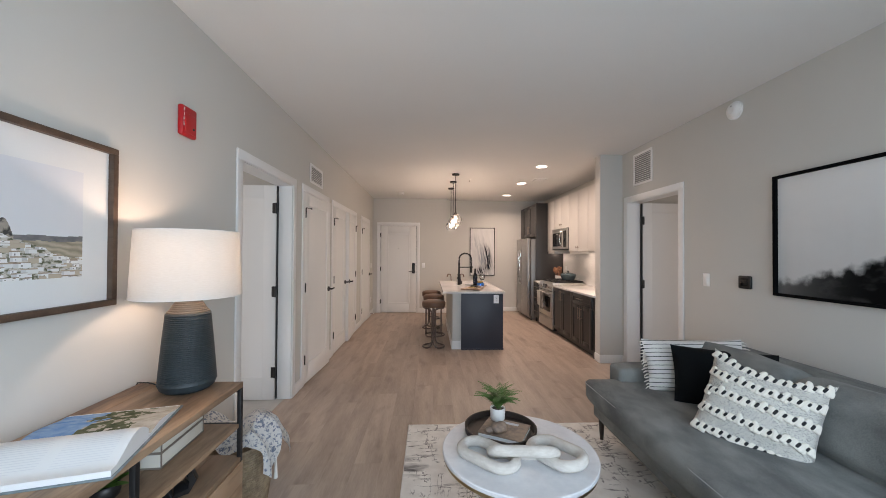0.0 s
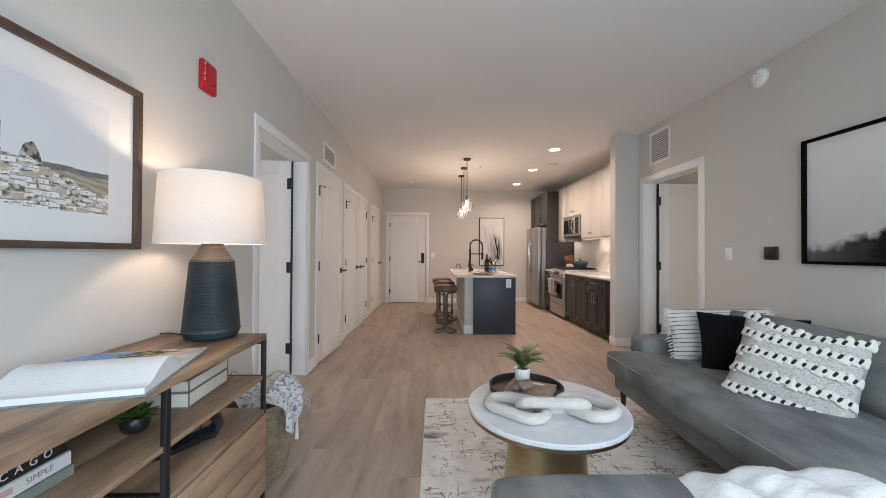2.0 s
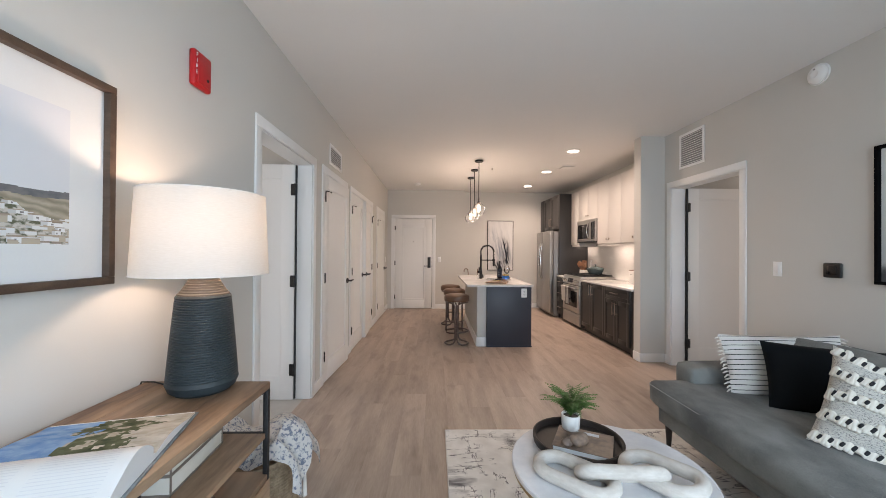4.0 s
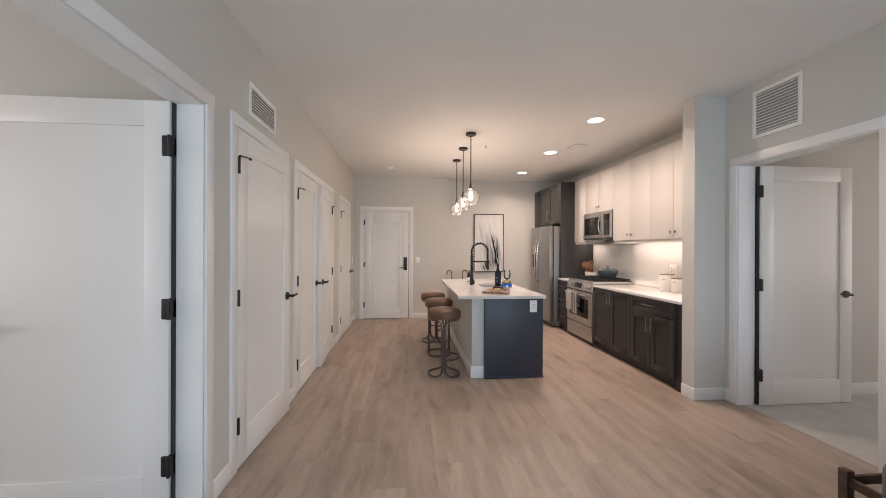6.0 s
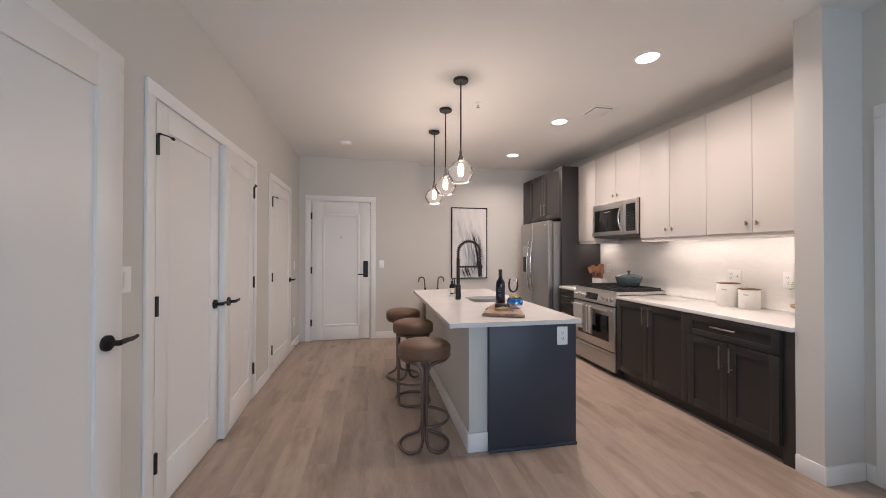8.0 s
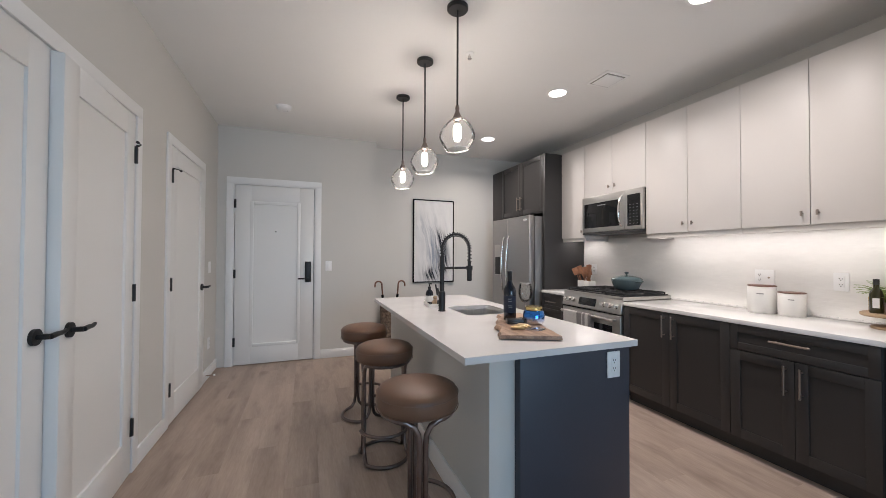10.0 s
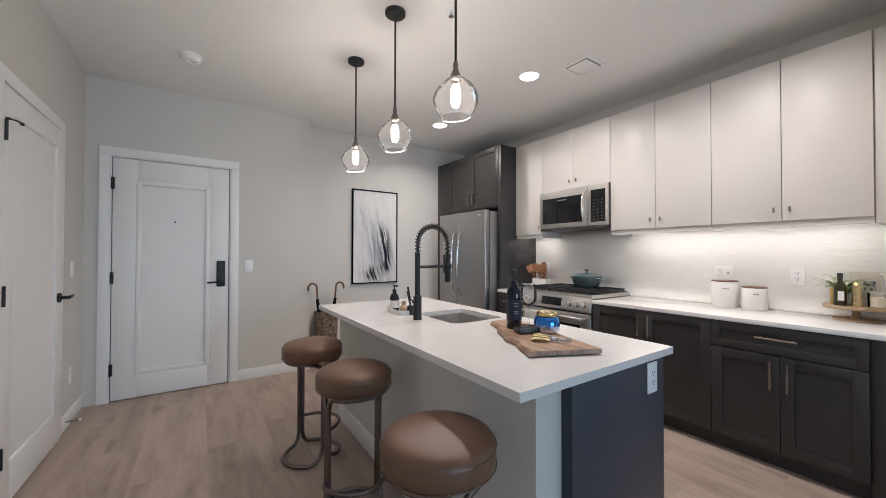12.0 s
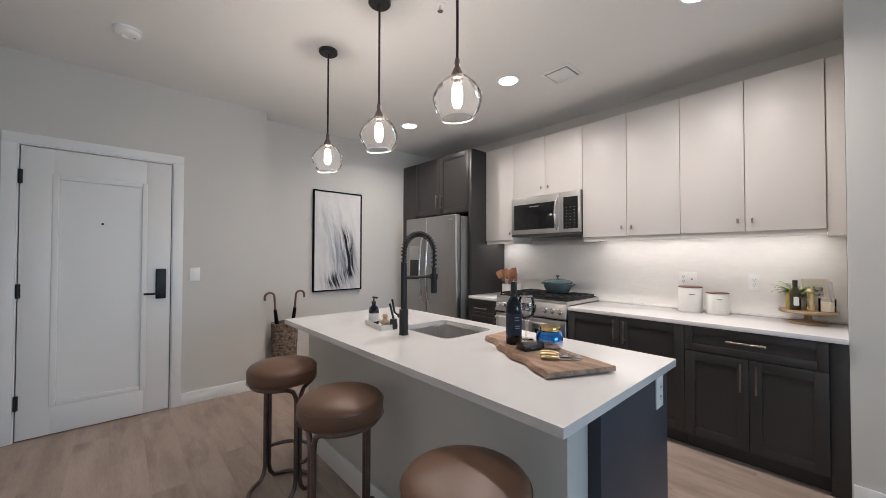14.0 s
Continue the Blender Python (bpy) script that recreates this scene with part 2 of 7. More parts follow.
        for v in vs:
            u = v.co.copy()
            u = Vector([math.copysign(abs(c) ** 0.75, c) for c in u])
            p = Vector([u[k] * h[k] for k in range(3)])
            inner = Vector([max(-h[k] + r, min(h[k] - r, p[k])) for k in range(3)])
            d = p - inner
            if d.length > 1e-6:
                p = inner + d.normalized() * min(r, max(abs(c) for c in d))
            k = max(range(3), key=lambda q: abs(u[q]))
            a, b = (k + 1) % 3, (k + 2) % 3
            p[k] += math.copysign(puff * (1 - u[a] ** 2) * (1 - u[b] ** 2), u[k])
            if rough:
                p += rough * noise.noise_vector(p * freq)
            v.co = p
        if m:
            bmesh.ops.transform(self.bm, matrix=m, verts=list(vs))
        return self

    def mesh(self, name, material, smooth=40):
        bmesh.ops.recalc_face_normals(self.bm, faces=self.bm.faces[:])
        me = bpy.data.meshes.new(name)
        lim = radians(smooth)
        for f in self.bm.faces:
            f.smooth = smooth > 0
        for e in self.bm.edges:
            if len(e.link_faces) == 2 and e.calc_face_angle(0) > lim:
                e.smooth = False
        self.bm.to_mesh(me)
        self.bm.free()
        me.materials.append(material)
        return me


def part(name, s, material, parent=None, label="", smooth=40):
    ob = new(name, s.mesh(name, material, smooth) if isinstance(s, Shape) else s)
    if parent:
        ob.parent = parent
    return tagged(ob, label)


def again(ob, m, parent=None):
    """The same part once more, at another pose under its thing."""
    o = ob.copy()
    scene.collection.objects.link(o)
    o.matrix_basis = m
    if parent:
        o.parent = parent
    return o


def thing(name, m, label, category, group="", kind=""):
    e = new(name)
    e.empty_display_size = 0.05
    e.matrix_basis = m
    return tagged(e, label, category, group, kind)


def structure(name, s, material, label, category, smooth=40):
    return tagged(part(name, s, material, None, "", smooth), label, category, "", "structure")


def picture(name, w, h, nx, ny, colour, parent=None, m=None, label=""):
    """A flat print in the local xz plane; colour(u, v) gives its paint."""
    xs, zs = np.linspace(-w / 2, w / 2, nx + 1), np.linspace(-h / 2, h / 2, ny + 1)
    verts = [(x, 0, z) for z in zs for x in xs]
    faces = [(j * (nx + 1) + i, j * (nx + 1) + i + 1, (j + 1) * (nx + 1) + i + 1, (j + 1) * (nx + 1) + i) for j in range(ny) for i in range(nx)]
    me = bpy.data.meshes.new(name)
    me.from_pydata(verts, [], faces)
    at = me.color_attributes.new("print", "FLOAT_COLOR", "CORNER")
    cols = np.array([(*colour((i + 0.5) / nx, (j + 0.5) / ny), 1.0) for j in range(ny) for i in range(nx)], dtype=np.float32)
    at.data.foreach_set("color", np.repeat(cols, 4, axis=0).ravel())
    me.materials.append(PRINT)
    ob = new(name, me)
    if parent:
        ob.parent = parent
    if m:
        ob.matrix_basis = m
    return tagged(ob, label)


def text_mesh(body, size, m, material, name, parent, depth=0.0006, spacing=1.0):
    cu = bpy.data.curves.new(name, "FONT")
    cu.body, cu.size, cu.extrude, cu.align_x, cu.align_y = body, size, depth, "CENTER", "CENTER"
    cu.space_character = spacing
    tmp = bpy.data.objects.new(name, cu)
    scene.collection.objects.link(tmp)
    me = bpy.data.meshes.new_from_object(tmp.evaluated_get(bpy.context.evaluated_depsgraph_get()))
    bpy.data.objects.remove(tmp)
    me.materials.clear()
    me.materials.append(material)
    ob = new(name, me)
    ob.parent = parent
    ob.matrix_basis = m
    return ob


def smoothstep(a, b, x):
    t = max(0.0, min(1.0, (x - a) / (b - a)))
    return t * t * (3 - 2 * t)


def mixc(a, b, t):
    return tuple(p + (q - p) * t for p, q in zip(a, b))


def fbm(x, y, z=0.0, octaves=5):
    return noise.fractal(Vector((x, y, z)), 1.0, 2.0, octaves)

# ---- structure ----
H = 2.743
XL, XR, XK = -1.0, 2.90, 3.22
Y0, YE, YA = -1.0, 8.78, 9.0
HEAD = 2.098


def wall_slab(name, axis, p0, p1, a0, a1, openings, label, z1=H):
    """A wall between the planes p0 and p1 across axis, from a0 to a1, with openings (a, b, z0, z1) through it."""
    s = Shape()

    def put(a, b, za, zb):
        if b - a > 1e-4 and zb - za > 1e-4:
            if axis == "x":
                s.box(p0, a, za, p1, b, zb)
            else:
                s.box(a, p0, za, b, p1, zb)
    at = a0
    for a, b, za, zb in sorted(openings):
        put(at, a, 0, z1)
        put(a, b, 0, za)
        put(a, b, zb, z1)
        at = b
    put(at, a1, 0, z1)
    return structure(name, s, WALL, label, "wall")


LD = (2.722, 3.702)
D2 = (4.02, 4.885)
D34 = (5.18, 6.715)
D5 = (7.28, 8.16)
ED = (-0.842, 0.050)
RD = (3.675, 4.645)
wall_slab("wall_west", "x", XL - 0.15, XL, Y0, YE + 0.25, [(*LD, 0, HEAD), (*D2, 0, HEAD), (*D34, 0, HEAD), (*D5, 0, HEAD)], "long greige painted wall with white doors")
wall_slab("wall_entry", "y", YE, YE + 0.25, XL, 0.79, [(*ED, 0, HEAD)], "greige painted wall round the entrance door")
wall_slab("wall_north", "y", YA, YA + 0.12, 0.79, XK + 0.12, [], "greige painted wall behind the framed abstract picture")
wall_slab("wall_east", "x", XR, XR + 0.155, Y0, 4.765, [(*RD, 0, HEAD)], "greige painted wall behind the grey sofa")
wall_slab("wall_wing", "y", 4.765, 4.91, 2.60, 6.0, [], "greige painted wing wall closing the kitchen run")
wall_slab("wall_kitchen", "x", XK, XK + 0.12, 4.91, YA, [], "greige painted wall behind the kitchen cabinets")
wall_slab("wall_south", "y", Y0 - 0.14, Y0, XL - 0.12, XR + 0.12, [(-0.5, 2.7, 0.45, 2.35)], "greige painted outer wall with a wide window")
# closing walls of the rooms beyond the doors
wall_slab("wall_closet", "x", -1.80, -1.70, 3.94, YE + 0.25, [], "plain wall behind the closets")
wall_slab("wall_bedroom_north", "y", 3.82, 3.94, -4.0, XL - 0.12, [], "greige painted bedroom wall")
wall_slab("wall_bedroom_west", "x", -4.12, -4.0, 0.4, 3.94, [(1.4, 3.2, 0.7, 2.3)], "greige painted bedroom outer wall")
wall_slab("wall_bedroom_south", "y", 0.4, 0.52, -4.0, XL - 0.12, [], "greige painted bedroom wall")
wall_slab("wall_second_bedroom_south", "y", 1.6, 1.72, XR + 0.155, 6.0, [], "greige painted second bedroom wall")
wall_slab("wall_second_bedroom_east", "x", 6.0, 6.12, 1.6, 4.91, [(2.4, 4.2, 0.7, 2.3)], "greige painted second bedroom outer wall")
structure("ceiling", Shape().box(-4.12, Y0 - 0.14, H, 6.12, YA + 0.12, H + 0.12), CEIL, "flat white painted ceiling", "ceiling")
structure("subfloor", Shape().box(-4.12, Y0 - 0.14, -0.12, 6.12, YA + 0.12, -0.012), DARKSLOT, "dark subfloor under the planks", "floor")
structure("floor_bedroom", Shape().box(-4.0, 0.52, -0.012, XL - 0.06, 3.82, 0.002), CARPET, "pale grey carpet in the bedroom", "carpet")
structure("floor_second_bedroom", Shape().box(XR + 0.06, 1.72, -0.012, 6.0, 4.765, 0.002), CARPET, "pale grey carpet in the second bedroom", "carpet")


def window(name, m, w, h):
    e = tagged(new(name), "white framed window to the daylight", "window", "", "structure")
    e.matrix_basis = m
    for k in (-1, 0, 1):
        part("window_frame", Shape().box(k * (w / 2 - 0.03) - 0.03, -0.03, 0, k * (w / 2 - 0.03) + 0.03, 0.03, h, 0.004), TRIM, e)
    for z in (0, h - 0.06):
        part("window_frame", Shape().box(-w / 2 + 0.06, -0.03, z, -0.03, 0.03, z + 0.06, 0.004), TRIM, e)
        part("window_frame", Shape().box(0.03, -0.03, z, w / 2 - 0.06, 0.03, z + 0.06, 0.004), TRIM, e)
    for k in (-1, 1):
        g = part("pane", Shape().box(k * w / 4 - w / 4 + 0.05, -0.004, 0.055, k * w / 4 + w / 4 - 0.05, 0.004, h - 0.055), GLASS, e)
        g.visible_shadow = False


window("window_1", pose(1.1, Y0 - 0.09, 0.45), 3.2, 1.9)
window("window_2", pose(-4.07, 2.3, 0.7, 0, 0, 90), 1.8, 1.6)
window("window_3", pose(6.07, 3.3, 0.7, 0, 0, 90), 1.8, 1.6)


CAS = 0.065


# frames, jambs and doors. Local x runs along the wall, local y points into the room, z up.
def door_frame(name, m, w, depth=0.15, head=HEAD, cas=CAS):
    e = tagged(new(name), "white painted flat door casing", "door frame", "", "structure")
    e.matrix_basis = m
    t = 0.014
    for a, b in ((-cas, 0.006), (w - 0.006, w + cas)):
        part("casing", Shape().box(a, 0, 0, b, t, head - 0.006, 0.002), TRIM, e)
    part("casing", Shape().box(-cas, 0, head - 0.006, w + cas, t, head + cas, 0.002), TRIM, e)
    for a, b in ((0, 0.014), (w - 0.014, w)):
        part("jamb", Shape().box(a, -depth, 0, b, -0.001, head - 0.014), TRIM, e)
    part("jamb", Shape().box(0, -depth, head - 0.014, w, -0.001, head), TRIM, e)
    return e


def door(name, m, w, h, label, lever_x, lever_side=1, hinge_x=None, hinge_y=0.0, lever=True, bracket=False, peep=False, stile=0.115, both=False, rise=0.008, top=0.125):
    """A one-panel door: local x from 0 to w, its face at y = 0, its back at y = -0.044."""
    d = thing(name, m, label, "door", "", "structure")
    t, bot = 0.044, 0.215
    for a, b in ((0, stile), (w - stile, w)):
        part("stile", Shape().box(a, -t, rise, b, 0, h, 0.0005), DOORP, d)
    part("rail", Shape().box(stile, -t, rise, w - stile, 0, bot, 0.0005), DOORP, d)
    part("rail", Shape().box(stile, -t, h - top, w - stile, 0, h, 0.0005), DOORP, d)
    part("panel", Shape().box(stile - 0.004, -t + 0.011, bot - 0.004, w - stile + 0.004, -0.011, h - top + 0.004), DOORP, d)
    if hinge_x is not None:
        # dark sheet behind the leaf, in place of the gap's own shade
        part("seal", Shape().box(-0.005, -0.075, 0.0, w + 0.005, -0.060, h + 0.012), DARKSLOT, d, "dark sheet standing in for the shaded gap round the door")
        for z in (0.27, 1.05, h - 0.22):
            hg = part("hinge", Shape().rod((hinge_x, hinge_y, z - 0.05), (hinge_x, hinge_y, z + 0.05), 0.009).box(hinge_x - 0.012, hinge_y - 0.014, z - 0.05, hinge_x + 0.012, hinge_y - 0.004, z + 0.05), BLACK, d, "black butt hinge")
        if bracket:
            sg = 1 if hinge_x < w / 2 else -1
            z = h - 0.165
            part("door_stop", Shape().rod((hinge_x, hinge_y, z), (hinge_x, hinge_y + 0.016, z), 0.006).tube([(hinge_x, hinge_y + 0.012, z), (hinge_x + sg * 0.03, hinge_y + 0.03, z), (hinge_x + sg * 0.075, hinge_y + 0.03, z)], 0.004, 8).rod((hinge_x + sg * 0.072, hinge_y + 0.03, z), (hinge_x + sg * 0.085, hinge_y + 0.03, z), 0.008), BLACK, d, "black hinge-pin door stop")
    if lever:
        for f in ((1, -1) if both else (1,)):
            y = 0.0 if f > 0 else -t
            s = Shape().rod((lever_x, y, 0.965), (lever_x, y + f * 0.012, 0.965), 0.031, 20)
            s.rod((lever_x, y + f * 0.012, 0.965), (lever_x, y + f * 0.05, 0.965), 0.011)
            s.tube([(lever_x, y + f * 0.05, 0.965), (lever_x + lever_side * 0.04, y + f * 0.052, 0.968), (lever_x + lever_side * 0.075, y + f * 0.05, 0.966), (lever_x + lever_side * 0.105, y + f * 0.046, 0.970)], 0.009, 10, radii=[0.011, 0.010, 0.009, 0.007])
            part("lever_handle", s, BLACK, d, "matt black lever handle")
    if peep:
        part("peephole", Shape().rod((w / 2, -0.012, 1.545), (w / 2, 0.004, 1.545), 0.008, 16), BLACK, d, "dark peephole")
    return d



def west(y):
    """Local x along +y, local y into the room (+x)."""
    return Matrix(((0, 1, 0, XL), (1, 0, 0, y), (0, 0, 1, 0), (0, 0, 0, 1)))


def east(y):
    """Local x along +y, local y into the room (-x)."""
    return Matrix(((0, -1, 0, XR), (1, 0, 0, y), (0, 0, 1, 0), (0, 0, 0, 1)))


def north(x, y):
    """Local x along +x, local y into the room (-y)."""
    return Matrix(((1, 0, 0, x), (0, -1, 0, y), (0, 0, 1, 0), (0, 0, 0, 1)))


# mirror images keep their parts upright: bake the flip into the meshes
def settle(e):
    if e.matrix_basis.determinant() > 0:
        return e
    m = e.matrix_basis
    good = Matrix.LocRotScale(m.translation, (m @ Matrix.Diagonal((-1, 1, 1, 1))).to_quaternion(), None)
    fix = good.inverted() @ m
    for c in e.children_recursive:
        c.data = c.data.copy()
        c.data.transform(fix)
        c.data.flip_normals()
    e.matrix_basis = good
    return e


SLAB = HEAD - 0.004
settle(door_frame("door_frame_1", west(LD[0]), LD[1] - LD[0]))
settle(door_frame("door_frame_2", west(D2[0]), D2[1] - D2[0]))
settle(door_frame("door_frame_3", west(D34[0]), D34[1] - D34[0]))
settle(door_frame("door_frame_4", west(D5[0]), D5[1] - D5[0]))
settle(door_frame("door_frame_5", north(ED[0], YE), ED[1] - ED[0], 0.25))
settle(door_frame("door_frame_6", east(RD[0]), RD[1] - RD[0], 0.155))

IN = Matrix.Translation((0, 0.008, 0))


def ajar(deg, at=0.0):
    """Swings a leaf about its hinge, out into the room."""
    return IN @ Matrix.Translation((at, 0, 0)) @ Matrix.Rotation(radians(deg), 4, "Z") @ Matrix.Translation((-at, 0, 0))


w2 = D2[1] - D2[0] - 0.040
settle(door("door_2", west(D2[0] + 0.020) @ ajar(3.0), w2, SLAB - 0.016, "white one-panel closet door with black lever, slightly ajar", w2 - 0.065, 1, 0.0, 0.006, bracket=True))
w3 = (D34[1] - D34[0] - 0.045) / 2
settle(door("door_3", west(D34[0] + 0.020) @ IN, w3, SLAB - 0.016, "closed white one-panel double closet door leaf", w3 - 0.062, 1, 0.0, 0.006, bracket=True))
settle(door("door_4", west(D34[0] + 0.025 + w3) @ ajar(-3.2, w3), w3, SLAB - 0.016, "white one-panel double closet door leaf, slightly ajar", 0.062, 1, w3, 0.006, bracket=True))
w5 = D5[1] - D5[0] - 0.040
settle(door("door_5", west(D5[0] + 0.020) @ ajar(1.2), w5, SLAB - 0.016, "white one-panel closet door by the entrance, slightly ajar", w5 - 0.065, 1, 0.0, 0.006, bracket=True))
we = ED[1] - ED[0] - 0.042
ent = door("door_6", north(ED[0] + 0.021, YE), we, SLAB - 0.016, "closed white one-panel entrance door with black electronic lock", 0, 1, 0.0, 0.006, lever=False, peep=True, stile=0.165, top=0.185)
mo, mi, zb0, zt0 = 0.155, 0.190, 0.205, HEAD - 0.205
for a, b, c, d in ((mo, zb0, mi, zt0), (we - mi, zb0, we - mo, zt0), (mi, zb0, we - mi, zb0 + 0.035), (mi, zt0 - 0.035, we - mi, zt0)):
    part("moulding", Shape().box(a, -0.012, b, c, 0.006, d, 0.004, 3), DOORP, ent)
lk = Shape().box(we - 0.098, 0, 0.94, we - 0.028, 0.022, 1.19, 0.008, 3)
part("lock_plate", lk, BLACK, ent, "black electronic lock plate")
part("lever_handle", Shape().rod((we - 0.062, 0.02, 0.985), (we - 0.062, 0.055, 0.985), 0.011).tube([(we - 0.062, 0.055, 0.985), (we - 0.11, 0.055, 0.985), (we - 0.175, 0.05, 0.985)], 0.009, 10), BLACK, ent, "black lever handle")
settle(ent)
# open bedroom doors, swung into their rooms
wl = 0.905
dl = door("door_1", pose(XL - 0.142, LD[1] - 0.052, 0, 0, 0, 180), wl, SLAB - 0.012, "white one-panel bedroom door standing wide open", wl - 0.065, -1, None, both=True)
for z in (0.27, 1.05, 1.86):
    part("hinge", Shape().box(-0.012, -0.056, z - 0.052, 0.034, 0.006, z + 0.052, 0.008, 3).rod((-0.006, 0.008, z - 0.052), (-0.006, 0.008, z + 0.052), 0.008), BLACK, dl, "black butt hinge")
# dark strip added as the shadow between this door's edge and the jamb
part("door_seal", Shape().box(-0.012, -0.043, 0.01, 0.0, -0.019, SLAB - 0.014), DARKSLOT, dl, "dark strip standing in for the shaded hinge gap")
# this door's local y points away from the living room once turned, so its hinge leaf wraps both faces
dr = door("door_7", pose(XR + 0.178, RD[1] - 0.008, 0), 0.88, SLAB - 0.012, "white one-panel bedroom door standing wide open", 0.815, -1, None, both=True)
for z in (0.27, 1.05, 1.86):
    part("hinge", Shape().box(-0.034, -0.056, z - 0.052, 0.012, -0.030, z + 0.052, 0.008, 3).rod((-0.006, -0.052, z - 0.052), (-0.006, -0.052, z + 0.052), 0.008), BLACK, dr, "black butt hinge")
# same added strip: shadow of the hinge gap, put in as colour
part("door_seal", Shape().box(-0.014, -0.026, 0.01, 0.0, -0.002, SLAB - 0.014), DARKSLOT, dr, "dark strip standing in for the shaded hinge gap")

# baseboards
for a, b in ((Y0, LD[0] - CAS), (LD[1] + CAS, D2[0] - CAS), (D2[1] + CAS, D34[0] - CAS), (D34[1] + CAS, D5[0] - CAS), (D5[1] + CAS, YE)):
    structure("baseboard", Shape().box(XL, a, 0, XL + 0.013, b, 0.105, 0.002), TRIM, "white painted baseboard", "baseboard")
for a, b in ((Y0, RD[0] - CAS), (RD[1] + CAS, 4.752)):
    structure("baseboard", Shape().box(XR - 0.013, a, 0, XR, b, 0.105, 0.002), TRIM, "white painted baseboard", "baseboard")
structure("baseboard", Shape().box(2.587, 4.752, 0, XR - 0.013, 4.765, 0.105, 0.002), TRIM, "white painted baseboard", "baseboard")
structure("baseboard", Shape().box(2.587, 4.765, 0, 2.60, 4.905, 0.105, 0.002), TRIM, "white painted baseboard", "baseboard")
structure("baseboard", Shape().box(ED[1] + CAS, YE - 0.013, 0, 0.803, YE, 0.105, 0.002), TRIM, "white painted baseboard", "baseboard")
structure("baseboard", Shape().box(0.79, YE, 0, 0.803, YA - 0.013, 0.105, 0.002), TRIM, "white painted baseboard", "baseboard")
structure("baseboard", Shape().box(0.79, YA - 0.013, 0, 2.60, YA, 0.105, 0.002), TRIM, "white painted baseboard", "baseboard")
structure("baseboard", Shape().box(XR + 0.155, 4.752, 0, 6.0, 4.765, 0.105, 0.002), TRIM, "white painted baseboard in the second bedroom", "baseboard")


# ---- fittings on walls and ceiling ----
VENTBACK = mat("vent_backing", (0.30, 0.30, 0.295), 0.7, var=0.05, bump=0.0)


def grille(name, m, w, h, n, label):
    g = thing(name, m, label, "air vent")
    f = 0.028
    part("backing", Shape().box(-w / 2 + f, 0.001, -h / 2 + f, w / 2 - f, 0.003, h / 2 - f), VENTBACK, g)
    for a, b, c, d in ((-w / 2, -h / 2, w / 2, -h / 2 + f), (-w / 2, h / 2 - f, w / 2, h / 2), (-w / 2, -h / 2 + f, -w / 2 + f, h / 2 - f), (w / 2 - f, -h / 2 + f, w / 2, h / 2 - f)):
        part("frame", Shape().box(a, 0, b, c, 0.010, d, 0.003), WHITEPL, g)
    sl = None
    for k in range(n):
        z = -h / 2 + f + (k + 0.5) * (h - 2 * f) / n
        mm = Matrix.Translation((0, 0.006, z)) @ Matrix.Rotation(radians(-40), 4, "X")
        if sl is None:
            sl = part("slat", Shape().box(-w / 2 + f, -0.006, -0.0015, w / 2 - f, 0.006, 0.0015), WHITEPL, g)
            sl.matrix_basis = mm
        else:
            again(sl, mm)
    return settle(g)


def up(m, z):
    return Matrix.Translation((0, 0, z)) @ m


grille("air_vent", up(west(4.43), 2.335), 0.46, 0.22, 8, "white louvred return-air vent above the closet door")
grille("air_vent", up(east(4.31), 2.47), 0.38, 0.39, 14, "white louvred return-air vent above the bedroom door")


def plate(name, m, label, kind="switch", w=0.075, h=0.118):
    g = thing(name, m, label, "outlet" if kind == "outlet" else "light switch")
    part("cover_plate", Shape().box(-w / 2, 0, -h / 2, w / 2, 0.006, h / 2, 0.003), WHITEPL, g)
    if kind == "switch":
        part("rocker", Shape().box(-0.017, 0.005, -0.034, 0.017, 0.010, 0.034, 0.002), WHITEPL, g)
    else:
        xs = (0.0,) if w < 0.1 else (0.03,)
        for x in xs:
            part("receptacle", Shape().box(x - 0.017, 0.005, -0.036, x + 0.017, 0.0085, 0.036, 0.003), WHITEPL, g)
            for z in (-0.019, 0.019):
                part("slot", Shape().box(x - 0.008, 0.0087, z - 0.001, x - 0.005, 0.0092, z + 0.008).box(x + 0.005, 0.0087, z - 0.001, x + 0.008, 0.0092, z + 0.007).rod((x, 0.0087, z - 0.008), (x, 0.0092, z - 0.008), 0.003, 10), DARKSLOT, g)
        if w > 0.1:
            part("jack", Shape().rod((-0.03, 0.005, 0), (-0.03, 0.010, 0), 0.007, 14), NICKEL, g, "small round socket")
    return settle(g)


plate("light_switch", up(west(4.985), 1.20), "white light switch plate between closet doors")
plate("light_switch", up(east(3.32), 1.20), "white light switch plate beside the bedroom door")
plate("light_switch", up(north(0.205, YE), 1.135), "white light switch plate beside the entrance door")
plate("light_switch", up(west(8.47), 1.14), "white light switch plate by the entrance")
plate("wall_outlet", up(west(8.47), 0.35), "white wall outlet near the floor by the entrance", "outlet")
KW = Matrix(((0, -1, 0, XK - 0.012), (1, 0, 0, 0), (0, 0, 1, 0), (0, 0, 0, 1)))
plate("wall_outlet", Matrix.Translation((0, 5.79, 1.115)) @ KW, "white double wall plate with outlet above the canisters", "outlet", 0.125)
plate("wall_outlet", Matrix.Translation((0, 5.37, 1.11)) @ KW, "white wall outlet on the backsplash", "outlet")
plate("wall_outlet", Matrix.Translation((0, 7.52, 1.11)) @ KW, "white wall outlet behind the wooden spoons", "outlet")
